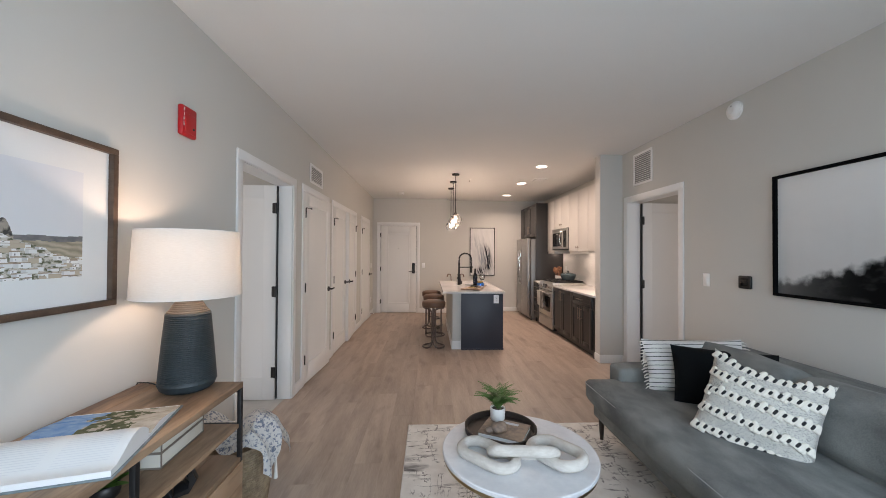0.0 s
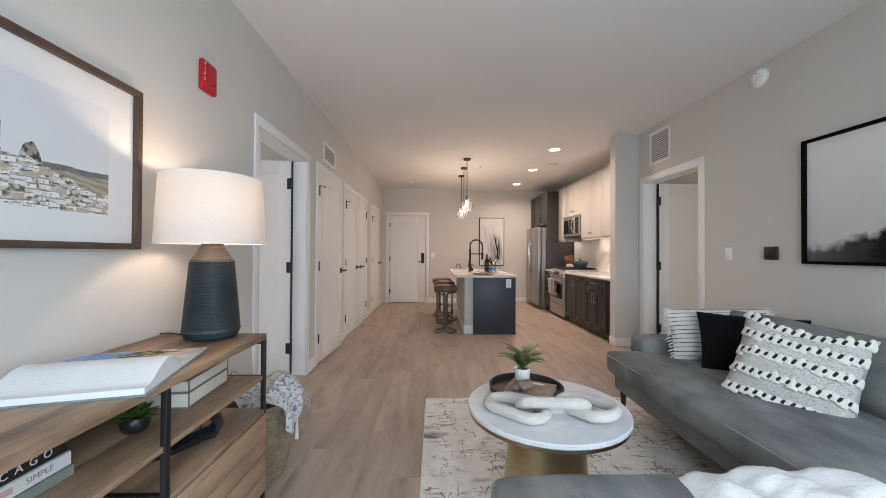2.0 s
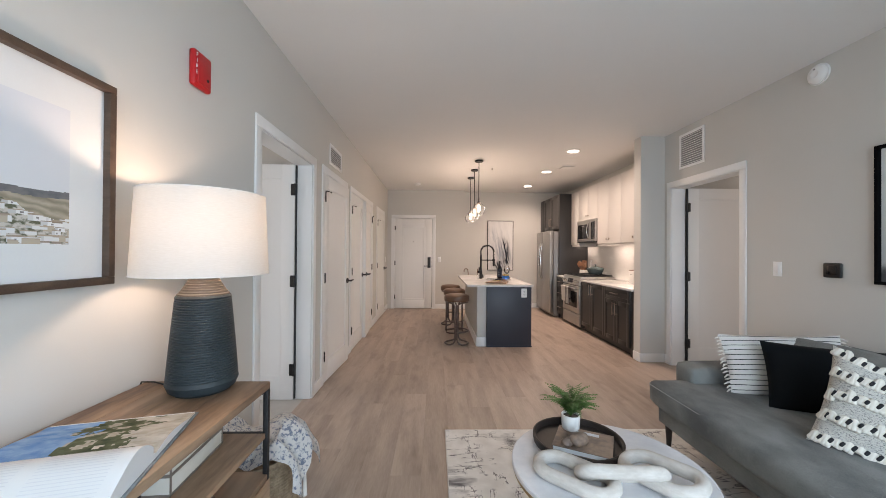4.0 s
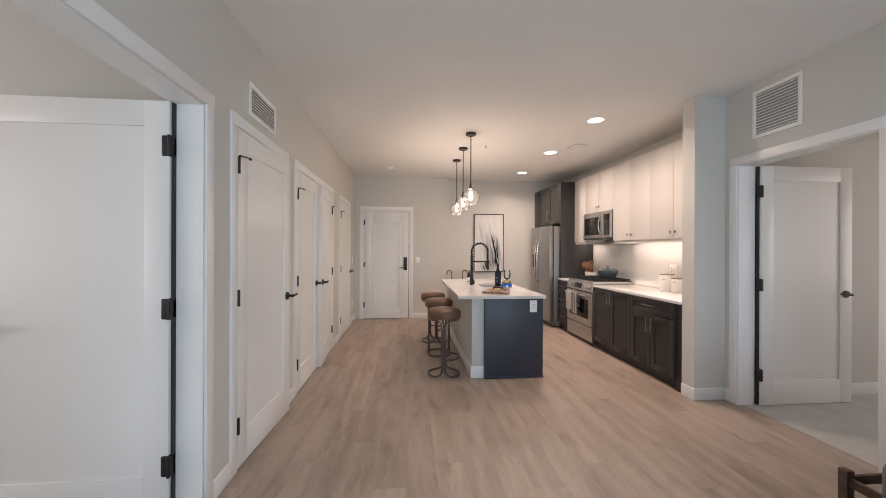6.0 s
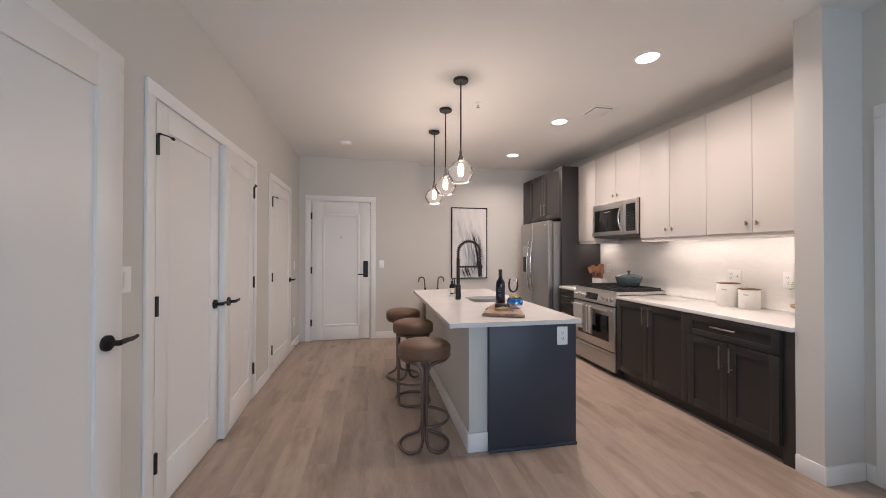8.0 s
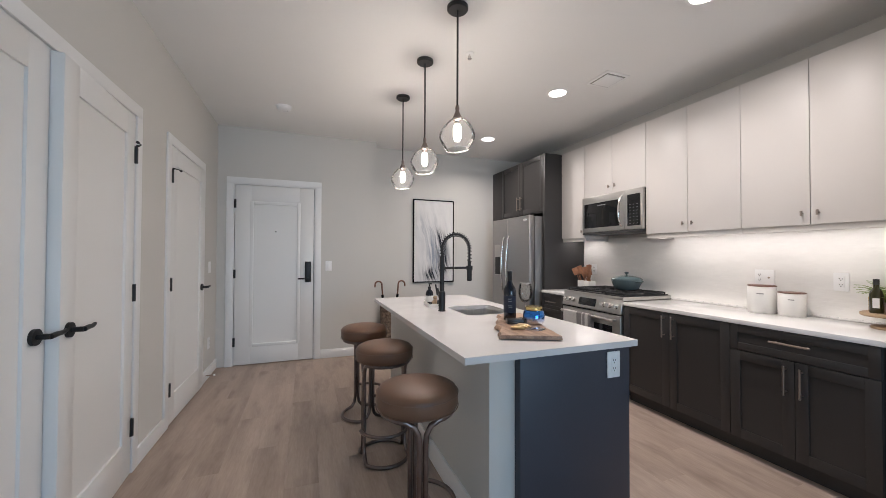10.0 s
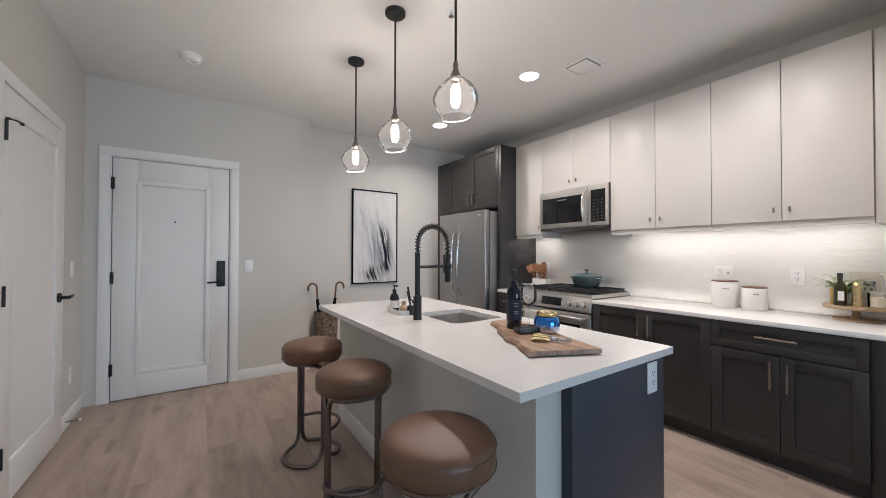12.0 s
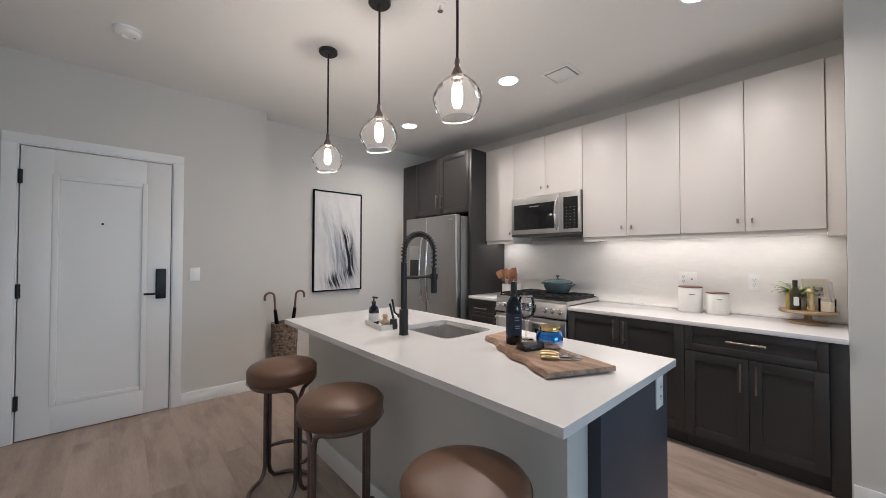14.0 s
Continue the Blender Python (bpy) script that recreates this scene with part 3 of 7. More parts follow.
plate("wall_outlet", up(north(1.348, 5.437), 0.752), "white outlet on the dark island end panel", "outlet", 0.078, 0.125)

RED = mat("red_plastic", (0.50, 0.010, 0.014), 0.35, var=0.05, bump=0.0)
fa = thing("fire_alarm", up(west(2.125), 2.145), "red wall-mounted fire alarm strobe with white lettering", "fire alarm")
part("housing", Shape().box(-0.062, 0, -0.082, 0.062, 0.030, 0.082, 0.012, 3).box(-0.045, 0.028, -0.065, 0.045, 0.036, 0.04, 0.004, 3), RED, fa)
part("sounder", Shape().rod((0.02, 0.035, -0.035), (0.02, 0.038, -0.035), 0.007, 14), DARKSLOT, fa, "small dark sounder hole")
settle(fa)
for k, ch in enumerate("FIRE"):
    text_mesh(ch, 0.026, Matrix.Translation((0.047 if fa.matrix_basis.determinant() < 0 else 0.0, 0, 0)), WHITEPL, "lettering", fa).matrix_basis = fa.matrix_basis.inverted() @ pose(XL + 0.0315, 2.125 - 0.048, 2.145 + 0.055 - k * 0.026, 90, 0, 90)

th = thing("thermostat", up(east(2.905), 1.21), "small square black wall thermostat", "thermostat")
part("housing", Shape().box(-0.058, 0, -0.052, 0.058, 0.020, 0.052, 0.012, 3), BLACK, th)
part("screen", Shape().box(-0.032, 0.0195, -0.030, 0.032, 0.0215, 0.030, 0.002), BLACKGLASS, th, "dark glass screen")
settle(th)


def round_detector(name, m, r, label):
    g = thing(name, m, label, "smoke detector")
    part("base_plate", Shape().lathe([(0, 0), (r, 0), (r, 0.012), (0, 0.012)], 32), WHITEPL, g)
    part("dome", Shape().lathe([(r * 0.88, 0.012), (r * 0.86, 0.026), (r * 0.7, 0.038), (r * 0.35, 0.042), (r * 0.3, 0.039), (0, 0.039)], 32), WHITEPL, g)
    part("indicator", Shape().lathe([(0, 0.040), (r * 0.1, 0.040), (r * 0.08, 0.0425), (0, 0.043)], 12, Matrix.Translation((r * 0.45, 0, -0.001))), DARKSLOT, g)
    return g


round_detector("smoke_detector", pose(XR, 3.0, 2.635, 0, -90, 0), 0.075, "round white smoke detector on the wall")
round_detector("smoke_detector", pose(-0.275, 7.97, H, 180, 0, 0), 0.075, "round white smoke detector on the ceiling")
sp = thing("sprinkler_head", pose(1.05, 6.45, H, 180, 0, 0), "small chrome sprinkler head in the ceiling", "sprinkler")
part("escutcheon", Shape().lathe([(0, 0), (0.03, 0), (0.026, 0.006), (0.012, 0.008), (0, 0.008)], 24), WHITEPL, sp)
part("nozzle", Shape().rod((0, 0, 0.006), (0, 0, 0.035), 0.006).lathe([(0, 0.040), (0.016, 0.040), (0.016, 0.042), (0, 0.042)], 16).rod((0.008, 0, 0.02), (0.008, 0, 0.04), 0.002, 8).rod((-0.008, 0, 0.02), (-0.008, 0, 0.04), 0.002, 8), CHROME, sp)
GREYVENT = mat("vent_grey", (0.30, 0.30, 0.29), 0.7, var=0.05, bump=0.0)
cv = thing("ceiling_vent", pose(2.29, 6.40, H, 180, 0, 0), "flat square white ceiling vent", "air vent")
part("frame", Shape().box(-0.12, -0.12, 0, 0.12, 0.12, 0.006, 0.003), WHITEPL, cv)
# no real recess: the slot's shade is this sheet's grey
part("slot", Shape().box(-0.096, -0.096, 0.0055, 0.096, 0.096, 0.0075), GREYVENT, cv, "grey sheet coloured as the shadowed slot round the plate")
part("plate", Shape().box(-0.085, -0.085, 0.0075, 0.085, 0.085, 0.014, 0.003), WHITEPL, cv)
for dx, dy in DOWNLIGHTS:
    dn = thing("downlight", pose(dx, dy, H, 180, 0, 0), "round recessed ceiling downlight, lit", "downlight", "kitchen downlights")
    part("trim_ring", Shape().lathe([(0.073, 0), (0.094, 0), (0.092, 0.006), (0.075, 0.006)], 36, closed=True), WHITEPL, dn)
    part("diffuser", Shape().lathe([(0, 0.001), (0.074, 0.001), (0.074, 0.005), (0.05, 0.008), (0, 0.010)], 32), LED, dn, "glowing white diffuser")

# ---- kitchen ----
CB = 0.836
CT = 0.866
KF = 2.60


def shaker(parent, x, y0, y1, z0, z1, material, t=0.020, frame_w=0.058, name="door"):
    """A framed cabinet front in the plane x, facing -x."""
    g = 0.0015
    y0, y1, z0, z1 = y0 + g, y1 - g, z0 + g, z1 - g
    s = Shape()
    s.box(x - t, y0, z0, x, y0 + frame_w, z1, 0.001).box(x - t, y1 - frame_w, z0, x, y1, z1, 0.001)
    s.box(x - t, y0 + frame_w, z0, x, y1 - frame_w, z0 + frame_w, 0.001).box(x - t, y0 + frame_w, z1 - frame_w, x, y1 - frame_w, z1, 0.001)
    s.box(x - t + 0.009, y0 + frame_w - 0.002, z0 + frame_w - 0.002, x, y1 - frame_w + 0.002, z1 - frame_w + 0.002)
    return part(name, s, material, parent)


def bar_handle(parent, a, b, out=(-0.032, 0, 0), r=0.006):
    a, b, o = Vector(a), Vector(b), Vector(out)
    s = Shape().rod(a + o, b + o, r, 10)
    for k in (0.12, 0.88):
        p = a.lerp(b, k)
        s.rod(p, p + o, r * 0.8, 8)
    return part("handle", s, NICKEL, parent, "brushed nickel bar handle")


def carcass(name, y0, y1, z0, z1, x0, x1, material, label, toe=0.0, group=""):
    u = thing(name, pose(0, 0, 0), label, "cabinet", group)
    part("body", Shape().box(x0, y0 + 0.0005, z0, x1, y1 - 0.0005, z1, 0.001), material, u)
    if toe:
        part("toe_kick", Shape().box(x0 + 0.055, y0 + 0.0005, 0.0, x1, y1 - 0.0005, z0), DARKSLOT if toe > 1 else CHARCOAL, u)
    return u


TOE = 0.105
u = carcass("base_cabinet", 4.985, 5.66, TOE, CB, KF, XK, CHARCOAL, "charcoal shaker base cabinet with a drawer over two doors", 1, "base cabinets")
dw = shaker(u, KF, 4.985, 5.66, 0.672, CB - 0.006, CHARCOAL, name="drawer", frame_w=0.045)
bar_handle(dw, (KF - 0.02, 5.24, 0.765), (KF - 0.02, 5.43, 0.765))
for a, b, hy in ((4.985, 5.322, 5.285), (5.322, 5.66, 5.36)):
    d = shaker(u, KF, a, b, TOE, 0.668, CHARCOAL)
    bar_handle(d, (KF - 0.02, hy, 0.47), (KF - 0.02, hy, 0.64))
u = carcass("base_cabinet", 5.66, 6.515, TOE, CB, KF, XK, CHARCOAL, "charcoal shaker base cabinet with two tall doors", 1, "base cabinets")
for a, b, hy in ((5.66, 6.088, 6.05), (6.088, 6.515, 6.126)):
    d = shaker(u, KF, a, b, TOE, CB - 0.006, CHARCOAL)
    bar_handle(d, (KF - 0.02, hy, 0.64), (KF - 0.02, hy, 0.81))
u = carcass("base_cabinet", 7.312, 7.70, TOE, CB, KF, XK, CHARCOAL, "narrow charcoal drawer base cabinet beside the range", 1, "base cabinets")
for z0, z1 in ((TOE, 0.39), (0.39, 0.66), (0.66, CB - 0.006)):
    d = shaker(u, KF, 7.312, 7.70, z0, z1, CHARCOAL, frame_w=0.04, name="drawer")
    bar_handle(d, (KF - 0.02, 7.42, (z0 + z1) / 2), (KF - 0.02, 7.59, (z0 + z1) / 2))
fl = thing("filler_panel", pose(0, 0, 0), "charcoal filler strip closing the base cabinets", "cabinet panel")
part("panel", Shape().box(KF + 0.004, 4.911, 0.0, XK, 4.984, CB, 0.001), CHARCOAL, fl)

ct = thing("countertop", pose(0, 0, 0), "polished white quartz worktop along the kitchen wall", "countertop")
part("slab", Shape().box(2.572, 4.911, CB, XK - 0.001, 6.517, CT, 0.003), QUARTZ, ct)
ct = thing("countertop", pose(0, 0, 0), "short white quartz worktop between range and fridge", "countertop")
part("slab", Shape().box(2.572, 7.310, CB, XK - 0.001, 7.699, CT, 0.003), QUARTZ, ct)
bs = thing("backsplash", pose(0, 0, 0), "plain off-white quartz backsplash slab", "backsplash", kind="structure")
part("slab", Shape().box(XK - 0.012, 4.912, CT + 0.0005, XK - 0.001, 7.699, 1.47), SPLASH, bs)
part("upstand", Shape().box(XK - 0.026, 4.912, CT + 0.0005, XK - 0.0125, 6.517, CT + 0.012, 0.002), QUARTZ, bs)

# wall cabinets
UF, UT, UB, RAILZ = 2.89, 2.51, 1.47, 1.435


def knob(parent, y, z):
    s = Shape().rod((UF - 0.02, y, z), (UF - 0.036, y, z), 0.005, 10).rod((UF - 0.036, y, z - 0.016), (UF - 0.036, y, z + 0.016), 0.0065, 12)
    return part("knob", s, NICKEL, parent, "small nickel knob")


def upper(y0, y1, z0, n, label, knobs, rail=True):
    u = thing("wall_cabinet", pose(0, 0, 0), label, "cabinet", "wall cabinets")
    part("body", Shape().box(UF, y0 + 0.0005, z0, XK - 0.0125 if z0 < 1.47 else XK, y1 - 0.0005, UT, 0.001), UPPER, u)
    w = (y1 - y0) / n
    for k in range(n):
        a, b = y0 + k * w, y0 + (k + 1) * w
        d = part("door", Shape().box(UF - 0.02, a + 0.0018, z0 + (0.002 if not rail else 0.004), UF, b - 0.0018, UT - 0.001, 0.0015), UPPER, u)
        knob(d, a + knobs[k] * w, z0 + 0.075)
    if rail:
        part("light_rail", Shape().box(UF - 0.004, y0 + 0.0005, RAILZ, UF + 0.016, y1 - 0.0005, z0 - 0.0005, 0.001), UPPER, u)
    return u


upper(4.99, 5.752, UB, 2, "flat greige-white wall cabinet with two doors", (0.90, 0.10))
ub_ = upper(5.752, 6.528, UB, 2, "flat greige-white wall cabinet with two doors", (0.90, 0.10))
upper(6.528, 7.312, 1.915, 2, "short greige-white cabinet above the microwave", (0.90, 0.10), rail=False)
un = upper(7.312, 7.70, UB, 1, "narrow greige-white wall cabinet beside the fridge panel", (0.1,))
for u, y0, y1 in ((ub_, 6.511, 6.527), (un, 7.313, 7.329)):
    part("light_rail", Shape().box(UF + 0.0165, y0, RAILZ, XK - 0.013, y1, UB - 0.0005, 0.001), UPPER, u)
fp = thing("filler_panel", pose(0, 0, 0), "greige-white filler strip closing the wall cabinets", "cabinet panel")
part("panel", Shape().box(UF - 0.004, 4.911, RAILZ, XK - 0.0125, 4.989, UT, 0.001), UPPER, fp)
for y0, y1 in ((4.95, 6.49), (7.35, 7.68)):
    st = thing("led_strip", pose(0, 0, 0), "thin lit strip light under the wall cabinets", "strip light", "under-cabinet lights")
    part("channel", Shape().box(3.04, y0, UB - 0.012, 3.10, y1, UB - 0.0005, 0.002), WHITEPL, st)
    part("diffuser", Shape().box(3.045, y0 + 0.01, UB - 0.016, 3.095, y1 - 0.01, UB - 0.0118, 0.001), LED, st, "glowing diffuser")

# fridge surround
tp = thing("fridge_panel", pose(0, 0, 0), "tall charcoal panel beside the fridge", "cabinet panel")
part("panel", Shape().box(2.625, 7.701, 0, XK, 7.745, UT, 0.001), CHARCOAL, tp)
u = carcass("over_fridge_cabinet", 7.746, 8.72, 1.80, UT, 2.645, XK, CHARCOAL, "charcoal shaker cabinet above the fridge")
for a, b, hy in ((7.746, 8.235, 8.195), (8.235, 8.72, 8.275)):
    d = shaker(u, 2.645, a, b, 1.81, UT - 0.001, CHARCOAL)
    bar_handle(d, (2.625, hy, 1.87), (2.625, hy, 2.05))
u = thing("fridge_panel", pose(0, 0, 0), "tall charcoal filler panel between fridge and wall", "cabinet panel")
part("panel", Shape().box(2.625, 8.722, 0, XK, YA - 0.001, UT, 0.001), CHARCOAL, u)

# fridge
fr = thing("refrigerator", pose(0, 0, 0), "stainless steel side-by-side refrigerator with curved handles", "refrigerator")
FF, FB = 2.455, 7.775
part("body", Shape().box(2.535, FB, 0.02, 3.19, 8.70, 1.75, 0.004), mat("fridge_side", (0.23, 0.225, 0.22), 0.42, 0.6, var=0.05, fine=200, bump=0.05), fr)
for a, b, hy in ((FB, 8.285, 8.225), (8.291, 8.70, 8.345)):
    d = part("door", Shape().box(FF, a, 0.09, 2.53, b, 1.765, 0.014, 4), STEEL, fr)
    pts = [(FF - 0.01, hy, 0.74)] + [(FF - 0.028 - 0.032 * math.sin(math.pi * k / 12), hy, 0.78 + 0.70 * k / 12) for k in range(13)] + [(FF - 0.01, hy, 1.52)]
    part("handle", Shape().tube(pts, 0.013, 12), CHROME, d, "curved steel handle")
part("grille", Shape().box(2.54, FB, 0.005, 2.56, 8.70, 0.085, 0.002), DARKSLOT, fr, "dark base grille")
dp = part("dispenser", Shape().box(FF - 0.004, 8.42, 1.0, FF + 0.002, 8.62, 1.42, 0.004), STEELH, fr, "water dispenser in the door")
part("recess", Shape().box(FF - 0.007, 8.435, 1.01, FF - 0.0035, 8.605, 1.25, 0.004), DARKSLOT, dp)
part("badge", Shape().box(FF - 0.003, 7.83, 1.70, FF + 0.002, 7.90, 1.722, 0.001), CHROME, fr, "small metal badge")

# range
rg = thing("gas_range", pose(0, 0, 0), "stainless steel gas range with towel on its oven door", "stove")
RX, RA, RB = 2.565, 6.525, 7.305
part("body", Shape().box(RX + 0.03, RA, 0.03, XK - 0.03, RB, 0.875, 0.003), mat("range_side", (0.06, 0.058, 0.056), 0.45, 0.4, var=0.1, bump=0.03), rg)
dr_ = part("drawer", Shape().box(RX, RA + 0.004, 0.055, RX + 0.03, RB - 0.004, 0.255, 0.006, 3).box(RX - 0.008, RA + 0.06, 0.205, RX + 0.01, RB - 0.06, 0.222, 0.004), STEELH, rg, "stainless storage drawer")
od = part("oven_door", Shape().box(RX - 0.004, RA + 0.004, 0.265, RX + 0.03, RB - 0.004, 0.735, 0.008, 3), STEELH, rg)
part("window", Shape().box(RX - 0.0065, RA + 0.10, 0.36, RX - 0.003, RB - 0.10, 0.635, 0.004), BLACKGLASS, od, "dark oven window")
part("handle", Shape().rod((RX - 0.05, RA + 0.04, 0.695), (RX - 0.05, RB - 0.04, 0.695), 0.013, 14).rod((RX - 0.05, RA + 0.06, 0.695), (RX, RA + 0.06, 0.695), 0.010).rod((RX - 0.05, RB - 0.06, 0.695), (RX, RB - 0.06, 0.695), 0.010), STEELH, od, "steel tube handle")
cp_m = Matrix.Translation((RX - 0.012, 0, 0.752)) @ Matrix.Rotation(radians(14), 4, "Y")
cp = part("control_panel", Shape().box(0, RA, 0, 0.05, RB, 0.135, 0.008, 3, m=cp_m).box(RX + 0.02, RA, 0.86, XK - 0.04, RB, 0.902, 0.003), STEELH, rg, "sloped control panel and cooktop rim")
part("display", Shape().box(-0.003, 6.83, 0.03, 0.001, 7.06, 0.105, 0.003, m=cp_m), BLACKGLASS, cp, "dark oven display")
for ky in (6.585, 6.66, 6.735, 7.13, 7.19, 7.25):
    part("knob", Shape().lathe([(0, 0), (0.026, 0), (0.026, 0.006), (0.020, 0.008), (0.018, 0.030), (0, 0.031)], 20, cp_m @ Matrix.Translation((0, ky, 0.065)) @ Matrix.Rotation(radians(-90), 4, "Y")), CHROME, cp, "round steel knob")
part("cooktop", Shape().box(RX + 0.05, RA + 0.015, 0.9025, XK - 0.05, RB - 0.015, 0.910, 0.003), IRON, rg, "black cooktop")
for gy in (RA + 0.03, RA + 0.285, RA + 0.54):
    s = Shape()
    y1 = gy + 0.225
    for a in (gy, y1 - 0.012):
        s.box(RX + 0.065, a, 0.918, XK - 0.07, a + 0.012, 0.934, 0.003)
    for xx in (RX + 0.065, RX + 0.19, RX + 0.31, RX + 0.43, XK - 0.082):
        s.box(xx, gy + 0.012, 0.918, xx + 0.012, y1 - 0.012, 0.934, 0.003)
    s.box(RX + 0.077, gy + 0.106, 0.920, XK - 0.082, gy + 0.118, 0.932, 0.003)
    for xx in (RX + 0.067, XK - 0.082):
        for a in (gy + 0.001, y1 - 0.011):
            s.box(xx, a, 0.910, xx + 0.01, a + 0.01, 0.919)
    part("grate", s, IRON, rg, "black cast-iron grate")
for bx, by in ((2.72, 6.67), (3.0, 6.67), (2.86, 6.915), (2.72, 7.16), (3.0, 7.16)):
    part("burner", Shape().lathe([(0, 0.910), (0.045, 0.910), (0.042, 0.918), (0.028, 0.922), (0, 0.922)], 20, Matrix.Translation((bx, by, 0))), IRON, rg, "round black burner")

# towels over the oven handle
CLOTH = mat("white_cloth", (0.78, 0.76, 0.73), 0.9, var=0.05, scale=30, fine=400, bump=0.4)
GREYCLOTH = mat("grey_cloth", (0.36, 0.34, 0.33), 0.9, var=0.08, scale=30, fine=400, bump=0.4)


def towel(y0, y1, z0, material, label, stripes=()):
    g = thing("dish_towel", pose(0, 0, 0), label, "towel", "towels on the oven")

    def sheet(a, b, off):
        s = Shape()
        rows = []
        prof = [(RX - 0.030, 0.50), (RX - 0.032, 0.69)] + [(RX - 0.05 + 0.019 * math.cos(q), 0.697 + 0.017 * math.sin(q)) for q in (0.5, 1.2, 2.0, 2.7)] + [(RX - 0.070, 0.68), (RX - 0.069, 0.60), (RX - 0.066, 0.52), (RX - 0.066, z0)]
        for k in range(9):
            y = a + (b - a) * k / 8
            rows.append([s.bm.verts.new((px - off + 0.0035 * math.sin(40 * y + 5 * pz) * (0.72 - pz) * 4 * (px < RX - 0.06), y, pz)) for px, pz in prof])
        for r0, r1 in zip(rows, rows[1:]):
            for q in range(len(prof) - 1):
                s.bm.faces.new((r0[q], r0[q + 1], r1[q + 1], r1[q]))
        bmesh.ops.solidify(s.bm, geom=s.bm.faces[:], thickness=0.003)
        return s
    part("cloth", sheet(y0, y1, 0), material, g)
    for a, b, mt in stripes:
        part("stripe", sheet(a, b, 0.0012), mt, g)
    return g


towel(7.02, 7.21, 0.43, CLOTH, "white dish towel with thin dark stripes on the oven handle")
towel(6.82, 7.015, 0.40, GREYCLOTH, "grey and white striped dish towel on the oven handle", ((6.86, 6.90, CLOTH), (6.93, 6.945, CLOTH)))

# microwave
mw = thing("microwave", pose(0, 0, 0), "stainless over-the-range microwave with dark window", "microwave")
MX = 2.835
part("body", Shape().box(MX + 0.03, 6.531, 1.50, XK - 0.0125, 7.309, 1.912, 0.004), mat("microwave_body", (0.05, 0.05, 0.05), 0.4, 0.5, bump=0.02), mw)
part("door", Shape().box(MX, 6.74, 1.525, MX + 0.03, 7.309, 1.91, 0.006, 3), STEELH, mw)
part("window", Shape().box(MX - 0.003, 6.795, 1.572, MX + 0.002, 7.272, 1.835, 0.004), BLACKGLASS, mw, "dark glass window")
part("control_panel", Shape().box(MX, 6.531, 1.525, MX + 0.03, 6.738, 1.91, 0.006, 3), STEELH, mw)
kp = part("keypad", Shape().box(MX - 0.003, 6.555, 1.56, MX + 0.002, 6.70, 1.86, 0.004), BLACKGLASS, mw, "black keypad")
GREYMARK = mat("grey_marking", (0.20, 0.20, 0.20), 0.5, bump=0.0)
for r in range(7):
    for c in range(3):
        s = Shape()
        s.box(MX - 0.0038, 6.582 + c * 0.04, 1.58 + r * 0.03, MX - 0.0028, 6.594 + c * 0.04, 1.5845 + r * 0.03)
        part("key_mark", s, GREYMARK, kp)
pts = [(MX - 0.002, 6.765, 1.56)] + [(MX - 0.02 - 0.03 * math.sin(math.pi * k / 10), 6.765, 1.58 + 0.26 * k / 10) for k in range(11)] + [(MX - 0.002, 6.765, 1.86)]
part("handle", Shape().tube(pts, 0.010, 12), CHROME, mw, "curved steel handle")
part("vent_strip", Shape().box(MX + 0.005, 6.531, 1.502, MX + 0.03, 7.309, 1.5235, 0.002), DARKSLOT, mw, "dark lower vent")
part("badge", Shape().box(MX - 0.0045, 6.97, 1.80, MX - 0.003, 7.08, 1.81), GREYMARK, mw, "small grey badge")

# ---- island ----
IX0, IX1, IX2, IY0, IY1 = 0.70, 0.828, 1.452, 5.475, 7.44
PF = 5.437
il = thing("kitchen_island", pose(0, 0, 0), "kitchen island with white knee wall and dark slate-blue cabinets", "kitchen island")
part("knee_wall", Shape().box(IX0, IY0 + 0.005, 0, IX1, IY1, CB, 0.001), WALL, il, "greige painted knee wall")
part("base_trim", Shape().box(IX0 - 0.013, IY0 - 0.008, 0, IX0, IY1, 0.125, 0.002).box(IX0, IY0 - 0.008, 0, IX1 - 0.001, IY0 + 0.004, 0.125, 0.002), TRIM, il, "white baseboard")
part("end_panel", Shape().box(IX1, PF, 0.0, IX2, IY0 + 0.018, CB, 0.001).box(IX1 - 0.002, PF - 0.008, 0, IX2 + 0.006, PF, 0.022, 0.004), SLATE, il, "slate-blue end panel")
part("body", Shape().box(IX1 + 0.001, IY0 + 0.0185, TOE, IX2 - 0.02, IY1, 0.60, 0.001).box(IX1 + 0.001, IY0 + 0.0185, 0.60, IX2 - 0.02, 6.28, CB, 0.001).box(IX1 + 0.001, 6.80, 0.60, IX2 - 0.02, IY1, CB, 0.001).box(IX1 + 0.001, IY0 + 0.0185, 0, IX2 - 0.075, IY1, TOE), CHARCOAL, il)
for k in range(4):
    a = IY0 + 0.03 + k * (IY1 - IY0 - 0.04) / 4
    part("door", Shape().box(IX2 - 0.019, a, TOE, IX2, a + (IY1 - IY0 - 0.04) / 4 - 0.004, CB - 0.006, 0.001), CHARCOAL, il)

it = thing("island_countertop", pose(0, 0, 0), "polished white quartz island worktop with an undermount sink cut-out", "countertop")
SX0, SX1, SY0, SY1 = 0.985, 1.365, 6.32, 6.76
OX0, OX1, OY0, OY1 = 0.553, 1.478, 5.408, 7.50


